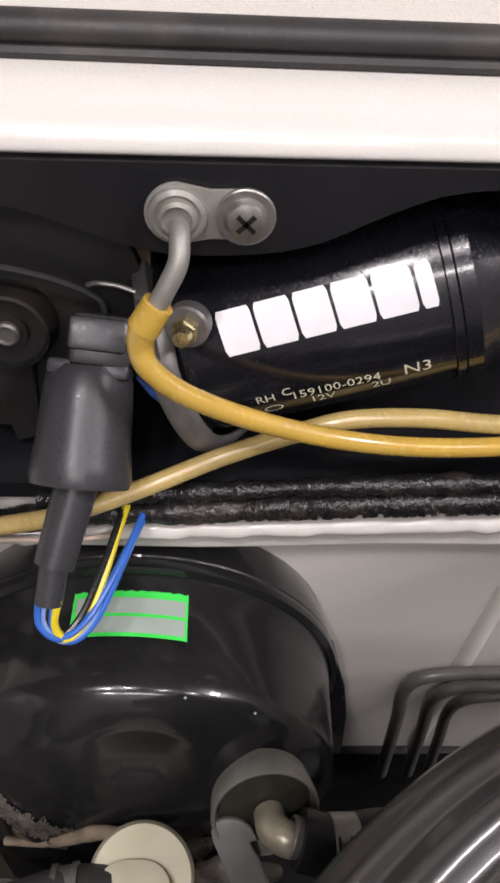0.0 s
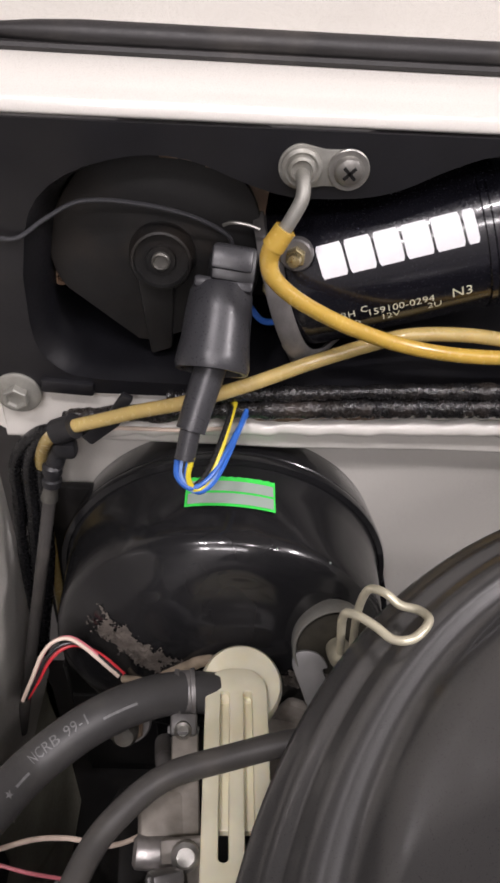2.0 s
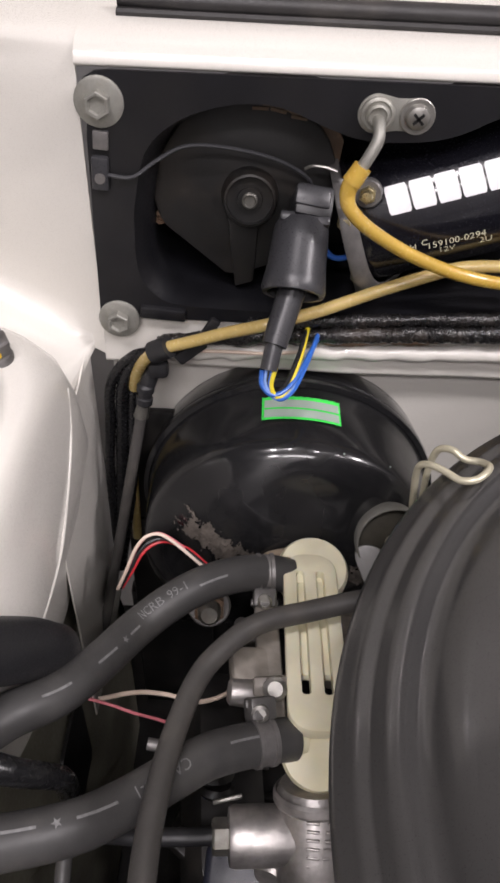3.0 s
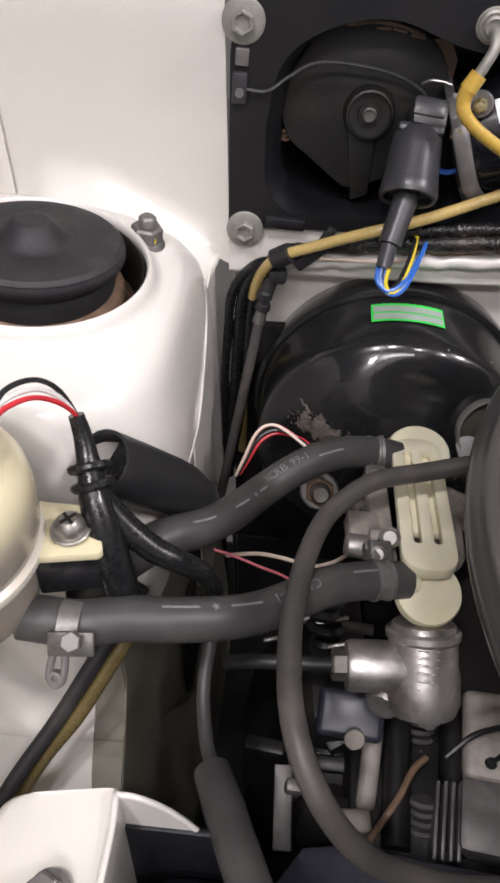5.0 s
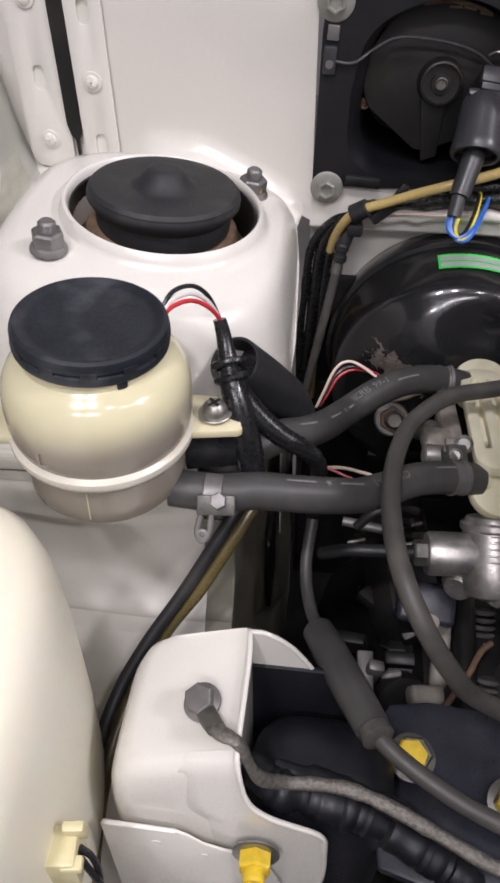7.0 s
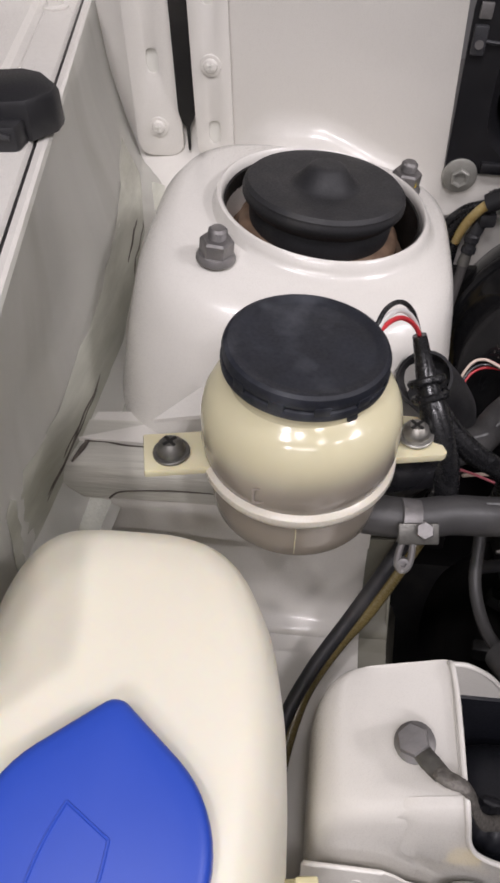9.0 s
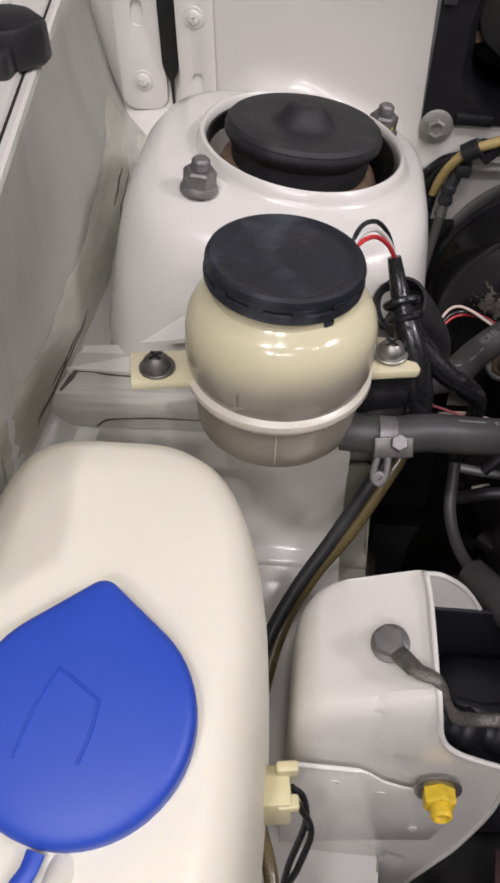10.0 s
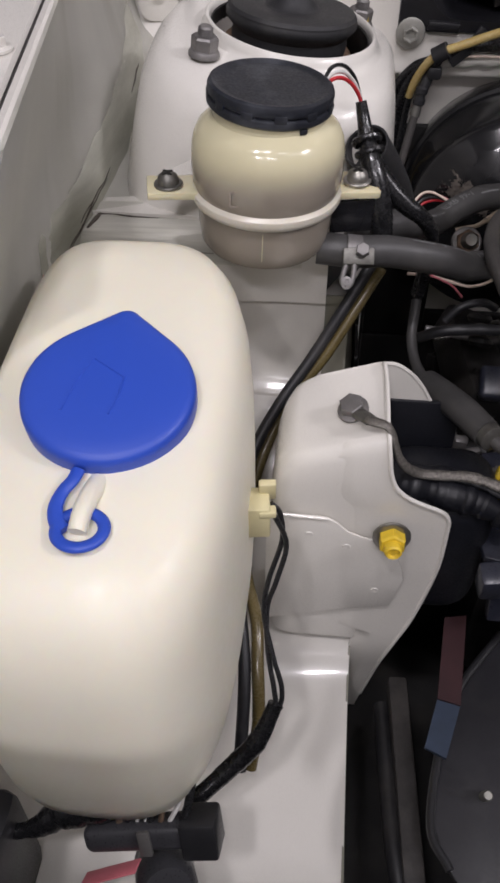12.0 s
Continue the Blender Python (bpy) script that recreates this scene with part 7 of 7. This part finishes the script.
    hex_bolt((-0.2415, -0.2160, 0.9475), (-0.30, -0.22, 1), 0.0094, "dull grey hexagon bolt clamping the ground strap", GREY_METAL, washer=1.25, socket=False)
    t = thing("ground_strap", (-0.23, -0.23, 0.95), "braided tinned ground strap from the white bracket to the engine", "ground strap")
    pts = [(-0.2385, -0.2220, 0.9530), (-0.2330, -0.2320, 0.9555), (-0.2270, -0.2385, 0.9580), (-0.2160, -0.2430, 0.9560), (-0.2050, -0.2480, 0.9300), (-0.1900, -0.2420, 0.9120), (-0.1700, -0.2390, 0.9080), (-0.1500, -0.2410, 0.9100), (-0.1250, -0.2470, 0.9060), (-0.0950, -0.2560, 0.8960), (-0.0600, -0.2660, 0.8860), (-0.0100, -0.270, 0.875)]
    part("lug", tube([(-0.2408, -0.2190, 0.9505), (-0.2350, -0.2290, 0.9545), (-0.2290, -0.2370, 0.9570)], [0.0055, 0.0062, 0.0056], 12, flat=0.5), DARK_STEEL, t, "crimped steel lug")
    part("braid", tube(pts, [0.0042, 0.0044, 0.0046] + [0.0042] * 9, 14, 12, wob=0.16, flat=0.55), BRAID, t)
    t = thing("marked_stud", (-0.2045, -0.272, 0.863), "yellow-painted nut and stud on the white bracket", "nut")
    m = basis((-0.2045, -0.2660, 0.8640), (0.03, -0.95, 0.12))
    part("washer", lathe([(0.0148, 0), (0.0148, 0.0012), (0.0138, 0.0018), (0.0095, 0.0018)], m, 28), ZINC, t)
    part("nut", hexagon(0.0108, 0.002, 0.0115, m), YELLOW_PAINT, t)
    part("stud", lathe([(0.0068, 0.010), (0.0068, 0.0175), (0.0055, 0.0190), (0.0042, 0.0180), (0.0038, 0.0165), (0, 0.0165)], m, 20), YELLOW_PAINT, t)


def engine_mount():
    t = thing("engine_mount", (-0.15, -0.22, 0.82), "black rubber engine mount inside the white bracket", "engine mount")
    part("block", rbox((0.096, 0.076, 0.160), Matrix.Translation((-0.167, -0.2150, 0.8140)), 0.030, 5), MOUNT_BLACK, t)
    part("rear_flap", rbox((0.066, 0.005, 0.21), pose(-0.186, -0.1755, 0.816, -3, 0, 0), 0.002), MOUNT_BLACK, t)
    t = thing("black_bundle", (-0.16, -0.246, 0.88), "thick black taped bundle beneath the ground strap", "wiring")
    part("loom", tube([(-0.214, -0.222, 0.890), (-0.196, -0.236, 0.893), (-0.172, -0.240, 0.891), (-0.140, -0.245, 0.886), (-0.105, -0.256, 0.874), (-0.070, -0.268, 0.860)], [0.009, 0.012, 0.013, 0.012, 0.011, 0.010], 20, 14, wob=0.35), MOUNT_BLACK, t)
    part("loose_tape", tube([(-0.196, -0.226, 0.903), (-0.176, -0.233, 0.9045), (-0.150, -0.236, 0.902), (-0.118, -0.244, 0.894), (-0.095, -0.252, 0.884)], [0.003, 0.006, 0.007, 0.006, 0.003], 14, 14, wob=0.45, flat=0.6), MOUNT_BLACK, t)
    t = thing("engine_support", (-0.06, -0.20, 0.85), "blue-black painted steel support plate with yellow-marked bolts", "engine support")
    out = [(-0.135, -0.165), (-0.118, -0.142), (-0.090, -0.138), (0.02, -0.150), (0.14, -0.160), (0.14, -0.285), (-0.02, -0.285), (-0.128, -0.255)]
    part("plate", plate(out, 0.010, pose(0, 0, 0.845, 3, -4, 0), 0.003), BLUE_STEEL, t)
    part("skirt", rbox((0.26, 0.012, 0.05), pose(0.004, -0.285, 0.835, -12, -4, 0), 0.003), BLUE_STEEL, t)
    for q in ((-0.105, -0.188, 0.8530), (-0.0425, -0.2165, 0.8630)):
        b = thing("marked_bolt", q, "yellow-painted hexagon bolt on the mount arm", "bolt", "mount arm bolts")
        m = basis(q, (0.05, -0.25, 1))
        part("washer", lathe([(0.0165, -0.006), (0.0165, -0.003), (0.012, -0.002)], m, 28), DARK_STEEL, b)
        part("head", hexagon(0.0128, -0.003, 0.0095, m), DARK_STEEL, b)
        part("paint_dab", hexagon(0.0118, 0.0020, 0.0104, m @ Matrix.Translation((-0.0016, -0.0010, 0)) @ pose(0, 0, 0, 0, 0, 8)), YELLOW_PAINT, b, "yellow paint dab")
    t = thing("clutch_cable", (-0.15, -0.17, 0.91), "black control cable in a fat rubber sleeve", "cable")
    part("sleeve", tube([(-0.1760, -0.1300, 0.9060), (-0.1660, -0.1520, 0.9130), (-0.1520, -0.1830, 0.9220), (-0.1390, -0.2080, 0.9250)], [0.0112, 0.0120, 0.0120, 0.0112], 24, hollow=0.007), HOSE, t, "fat rubber sleeve")
    part("upper_cable", tube([(-0.186, -0.050, 0.935), (-0.1885, -0.078, 0.9120), (-0.1830, -0.108, 0.9030), (-0.1720, -0.138, 0.9080)], 0.0046, 16), HOSE, t)
    part("lower_cable", tube([(-0.1420, -0.2020, 0.9240), (-0.1300, -0.2180, 0.9230), (-0.1050, -0.2340, 0.9180), (-0.0700, -0.2480, 0.9100), (-0.0200, -0.2580, 0.90), (0.06, -0.26, 0.89)], 0.0056, 16), HOSE_LIGHT, t)
    part("end_crimp", lathe([(0.010, -0.004), (0.0105, 0.004), (0.007, 0.006)], basis((-0.1370, -0.2110, 0.9250), (0.4, -0.8, 0.1)), 20), DARK_STEEL, t)


# ---- air cleaner ----
def air_cleaner():
    c = Vector((0.199, -0.116, 1.106))
    t = thing("air_cleaner", c, "large round black air cleaner lid with rolled ridges", "air cleaner")
    R = 0.260
    m = Matrix.Translation(c)
    part("lid", lathe([(R - 0.002, -0.008), (R, -0.005), (R + 0.0005, -0.001), (R - 0.0015, 0.002), (R - 0.0045, 0.0025), (R - 0.0065, 0.0045), (R - 0.0095, 0.0062), (R - 0.0125, 0.0050), (R - 0.0145, 0.0055), (R - 0.0175, 0.0090), (R - 0.0225, 0.0105), (R - 0.0265, 0.0085), (R - 0.0300, 0.0050), (R - 0.0345, 0.0045), (R - 0.0385, 0.0075), (R - 0.0440, 0.0105), (R - 0.052, 0.0120), (R - 0.070, 0.0135), (R - 0.11, 0.0150), (0.08, 0.0175), (0.0, 0.019)], m, 180), LID_BLACK, t, smooth=1.3)
    part("bowl", lathe([(R - 0.070, -0.090), (R - 0.052, -0.080), (R - 0.045, -0.012), (R - 0.002, -0.007)], m, 120), BLACK_PAINT, t)
    a = math.atan2(0.043 - c.y, 0.017 - c.x)
    q = Vector((c.x + R * math.cos(a), c.y + R * math.sin(a), 1.110))
    d, s = Vector((math.cos(a), math.sin(a), 0)), Vector((-math.sin(a), math.cos(a), 0))
    pts = [q + d * 0.009 + s * -0.006 + Vector((0, 0, -0.040)), q + d * 0.012 + s * -0.009 + Vector((0, 0, -0.015)), q + d * 0.010 + s * -0.011 + Vector((0, 0, 0.006)), q + d * 0.000 + s * -0.010 + Vector((0, 0, 0.014)), q - d * 0.010 + s * -0.0105 + Vector((0, 0, 0.012)), q - d * 0.020 + s * -0.013 + Vector((0, 0, 0.014)), q - d * 0.028 + s * -0.008 + Vector((0, 0, 0.018)),
           q - d * 0.028 + s * 0.006 + Vector((0, 0, 0.018)), q - d * 0.020 + s * 0.012 + Vector((0, 0, 0.015)), q - d * 0.008 + s * 0.011 + Vector((0, 0, 0.014)), q + d * 0.004 + s * 0.011 + Vector((0, 0, 0.012)), q + d * 0.011 + s * 0.010 + Vector((0, 0, 0.002)), q + d * 0.010 + s * 0.006 + Vector((0, 0, -0.035))]
    pts = [q + (p - q) * 0.78 for p in pts]
    k = thing("wire_clip", q, "bent pale wire clip over the air cleaner's rim", "wire clip")
    part("wire", tube(pts, 0.0019, 12, 6), PALE_BRASS, k)


# ---- engine parts deep in the bay ----
def engine_parts():
    rnd = random.Random(3)
    t = thing("hose_fitting", (-0.120, 0.108, 0.90), "rusty steel pipe fitting with a grey washer", "pipe fitting")
    m = basis((-0.1205, 0.119, 0.899), (0.05, -0.75, 0.55))
    part("washer", lathe([(0.0155, 0), (0.0165, 0.003), (0.0150, 0.005), (0.010, 0.005)], m, 28), GREY_METAL, t)
    part("nut", hexagon(0.0125, 0.004, 0.014, m), RUST, t)
    part("tip", lathe([(0.009, 0.013), (0.0085, 0.022), (0.006, 0.026), (0, 0.026)], m, 20), DARK_STEEL, t)
    t = thing("engine_block", (-0.02, -0.02, 0.60), "oily dark engine block with cast ribs", "engine")
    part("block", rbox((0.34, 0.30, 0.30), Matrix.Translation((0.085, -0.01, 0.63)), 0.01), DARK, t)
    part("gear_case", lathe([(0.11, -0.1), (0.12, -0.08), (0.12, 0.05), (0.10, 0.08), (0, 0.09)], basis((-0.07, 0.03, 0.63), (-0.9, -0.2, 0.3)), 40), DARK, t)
    up = Vector((0.0, 0.68, 0.72))
    for at in ((-0.030, -0.104, 0.772), (-0.028, -0.034, 0.772)):
        for k in range(5):
            part("coil_turn", lathe([(0.0095, -0.0020), (0.0118, 0.0), (0.0095, 0.0020)], basis(Vector(at) + up * 0.0068 * k, up), 22), GREY_METAL, t, "pale spring turn")
    for x0, y0, x1, y1 in ((-0.047, -0.010, -0.051, -0.118), (-0.0035, -0.010, -0.012, -0.118)):
        part("post", tube([(x0, y0, 0.800), ((x0 + x1) / 2, (y0 + y1) / 2, 0.792), (x1, y1, 0.785)], 0.0105, 14), DARK, t)
    part("cast_pad", rbox((0.034, 0.034, 0.022), pose(-0.028, -0.062, 0.760, 35, 0, 4), 0.007, 3), DULL_CAST, t, "dull beige casting")
    part("cast_web", rbox((0.015, 0.062, 0.018), pose(-0.069, -0.062, 0.788, 20, 0, -6), 0.005, 3), DULL_CAST, t, "dull beige casting")
    part("cast_foot", rbox((0.030, 0.016, 0.018), pose(-0.084, -0.104, 0.790, 25, 10, 12), 0.005, 3), DULL_CAST, t, "dull beige casting")
    part("pale_cover", rbox((0.075, 0.080, 0.014), pose(0.036, -0.048, 0.806, 20, 0, -3), 0.006, 3), DULL_CAST, t, "dull beige cover")
    part("flat_bar", rbox((0.014, 0.058, 0.006), pose(-0.1325, -0.095, 0.780, 25, 0, 3), 0.0015), GREY_METAL, t)
    part("port_bracket", rbox((0.048, 0.034, 0.018), pose(-0.088, -0.050, 0.842, 30, 0, -4), 0.005, 3), BLUE_STEEL, t, "blue-black bracket")
    part("bracket_disc", lathe([(0.0075, 0.0), (0.0070, 0.0012), (0, 0.0014)], basis((-0.0855, -0.0700, 0.8440), (0.1, -0.75, 0.65)), 22), DULL_CAST, t)
    for q, w in (((-0.0990, -0.0180, 0.880), 0.020), ((-0.1480, -0.0060, 0.862), 0.016), ((-0.1050, 0.0080, 0.872), 0.026)):
        part("tab", rbox((w, 0.003, 0.0055), pose(*q, 25, -8, 12), 0.001), ZINC, t, "bright metal tab")
    for k, (z0, r0) in enumerate(((0.876, 0.013), (0.866, 0.015), (0.855, 0.013))):
        part("bellows_ring", lathe([(r0 * 0.8, -0.004), (r0, 0.0), (r0 * 0.8, 0.004)], basis((-0.112 + 0.002 * k, 0.012 - 0.006 * k, z0), (0.1, 0.5, 0.85)), 24), DARK, t)
    part("side_box", rbox((0.06, 0.05, 0.09), pose(0.022, -0.092, 0.765, 10, 0, -6), 0.006), GREY_METAL, t, "dull grey cast box")
    for k in range(4):
        part("box_fin", rbox((0.003, 0.052, 0.085), pose(-0.007 - 0.0055 * k, -0.094, 0.762, 10, 0, -6), 0.001), GREY_METAL, t)
    part("pipe_bend", tube([(-0.095, 0.105, 0.895), (-0.092, 0.085, 0.915), (-0.090, 0.075, 0.93), (-0.086, 0.06, 0.938)], 0.006, 14), GREY_METAL, t)
    part("cross_rod", tube([(-0.16, 0.035, 0.842), (-0.11, 0.030, 0.838), (-0.07, 0.026, 0.838)], 0.0045, 12), GREY_METAL, t)
    part("lever", rbox((0.014, 0.010, 0.075), pose(-0.128, -0.078, 0.765, 14, 6, 0), 0.003), GREY_METAL, t)
    part("lever", rbox((0.020, 0.008, 0.060), pose(-0.108, -0.07, 0.75, 18, -8, 10), 0.003), GREY_METAL, t)
    part("pulley", lathe([(0.020, -0.012), (0.026, -0.010), (0.020, 0.0), (0.026, 0.010), (0.016, 0.012), (0, 0.012)], basis((-0.098, -0.092, 0.752), (0.2, -0.7, 0.6)), 28), DARK, t)
    part("rocker_cover", rbox((0.055, 0.16, 0.05), pose(-0.105, 0.03, 0.80, 0, 20, 5), 0.01), DARK, t)
    for k in range(16):
        q = (rnd.uniform(-0.15, -0.06), rnd.uniform(-0.06, 0.08), rnd.uniform(0.73, 0.80))
        part("small_casting", rbox((rnd.uniform(0.012, 0.034), rnd.uniform(0.008, 0.024), rnd.uniform(0.012, 0.03)), pose(*q, rnd.uniform(-25, 25), rnd.uniform(-25, 25), rnd.uniform(-40, 40)), 0.003), DARK, t)
    solo("pale_cable_end", tube([(-0.128, 0.150, 0.896), (-0.108, 0.147, 0.9045), (-0.088, 0.143, 0.922), (-0.070, 0.140, 0.938), (-0.055, 0.136, 0.945)], [0.0028, 0.0034, 0.0040, 0.0040, 0.0036], 12, wob=0.25), RUST_PALE, "stained beige cable end beside the heater valve", "cable")
    solo("engine_wire", tube([(-0.188, 0.030, 0.912), (-0.165, 0.040, 0.905), (-0.145, 0.044, 0.897), (-0.12, 0.042, 0.893), (-0.095, 0.052, 0.900), (-0.085, 0.072, 0.915), (-0.080, 0.090, 0.930)], 0.0016, 8), W_PALE, "pale stained wire crossing under the hoses", "wire")
    solo("pink_wire", tube([(-0.196, 0.022, 0.928), (-0.180, 0.021, 0.923), (-0.162, 0.019, 0.916), (-0.145, 0.019, 0.908), (-0.132, 0.022, 0.893)], 0.0011, 8), W_PINK, "pink wire crossing under the hoses", "wire")
    solo("brown_lead", tube([(-0.030, -0.062, 0.812), (-0.040, -0.072, 0.812), (-0.050, -0.090, 0.808), (-0.062, -0.106, 0.800), (-0.070, -0.116, 0.790)], 0.0026, 8), RUST, "brown lead among the engine castings", "wire")
    t = thing("black_lead", (0.0, -0.065, 0.85), "thin black leads with a round end over the engine", "wire")
    part("wire", tube([(0.060, -0.040, 0.850), (0.0135, -0.055, 0.851), (-0.004, -0.062, 0.850), (-0.022, -0.074, 0.840)], 0.0022, 8), W_BLACK, t)
    part("second_wire", tube([(0.060, -0.058, 0.852), (0.022, -0.070, 0.851), (0.0063, -0.0802, 0.850)], 0.0016, 8), W_BLACK, t)
    part("round_end", lathe([(0.0, -0.0042), (0.0030, -0.0030), (0.0042, 0.0), (0.0030, 0.0030), (0.0, 0.0042)], basis((0.0063, -0.0802, 0.850), (0, 0, 1)), 16), W_BLACK, t)
    solo("black_bend", tube([(-0.150, -0.010, 0.885), (-0.135, -0.005, 0.900), (-0.115, 0.0, 0.902), (-0.10, 0.01, 0.890)], 0.0042, 12), RUBBER, "small bent black vacuum tube", "hose")
    # added dark slabs that stand for the shade in the pocket between the tower and the booster
    t = thing("pocket_shade", (-0.170, 0.274, 0.735), "added dark slabs beside the booster that stand for shade", "pad")
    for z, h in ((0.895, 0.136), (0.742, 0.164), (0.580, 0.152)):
        part("shade_slab", rbox((0.085, 0.008, h), Matrix.Translation((-0.170, 0.274, z)), 0.003), DARK, t)
    # front of the bay: radiator shroud and straps
    t = thing("fan_shroud", (-0.08, -0.40, 0.68), "grey-black moulded fan shroud at the front of the bay", "fan shroud")
    part("panel", plate([(-0.090, -0.255), (-0.138, -0.325), (-0.162, -0.42), (-0.150, -0.455), (-0.12, -0.50), (0.25, -0.50), (0.25, -0.24)], 0.006, pose(0, 0, 0.715, 0, 0, 0), 0.002), SHROUD, t)
    part("edge", tube([(-0.090, -0.255, 0.722), (-0.138, -0.325, 0.722), (-0.162, -0.42, 0.722), (-0.150, -0.455, 0.722)], 0.0035, 10), BLACK_PLASTIC, t)
    part("stud", lathe([(0.004, 0), (0.004, 0.012), (0.003, 0.014), (0, 0.014)], basis((-0.120, -0.40, 0.722), (0, -0.3, 1)), 14), PALE_ZINC, t, "pale plastic stud")
    t = thing("belt_strap", (-0.15, -0.33, 0.75), "faded maroon and blue strap at the radiator", "strap")
    part("maroon_length", plate([(-0.145, -0.262), (-0.126, -0.258), (-0.138, -0.342), (-0.156, -0.338)], 0.003, pose(0, 0, 0.748, 0, 0, 0)), MAROON, t, "faded maroon length")
    part("blue_length", plate([(-0.156, -0.338), (-0.138, -0.342), (-0.152, -0.385), (-0.168, -0.378)], 0.0034, pose(0, 0, 0.7455, 0, 0, 0)), SLATE_BLUE, t, "slate blue length")
    solo("radiator_rail", rbox((0.018, 0.24, 0.02), pose(-0.168, -0.39, 0.645, 0, 0, 3), 0.003), RAIL_GREY, "narrow grey rail below the shroud", "rail")
    solo("radiator_hose", tube([(-0.187, -0.29, 0.63), (-0.184, -0.36, 0.64), (-0.180, -0.42, 0.645), (-0.172, -0.47, 0.64)], 0.008, 16), RUBBER, "slim black hose at the radiator", "hose")
    solo("strap_bracket", rbox((0.06, 0.02, 0.03), pose(-0.110, -0.290, 0.855, 10, -6, 5), 0.004), BLUE_STEEL, "blue-black bracket end below the mount arm", "bracket")


wiper_motor()
gearbox()
wiper_plug()
washer_pipe()
ledge_clutter()
booster()
vacuum_port()
cables()
heater_hoses()
heater_valve()
reservoir()
sensor_wiring()
washer_tank()
tank_wiring()
mount_bracket()
engine_mount()
air_cleaner()
engine_parts()
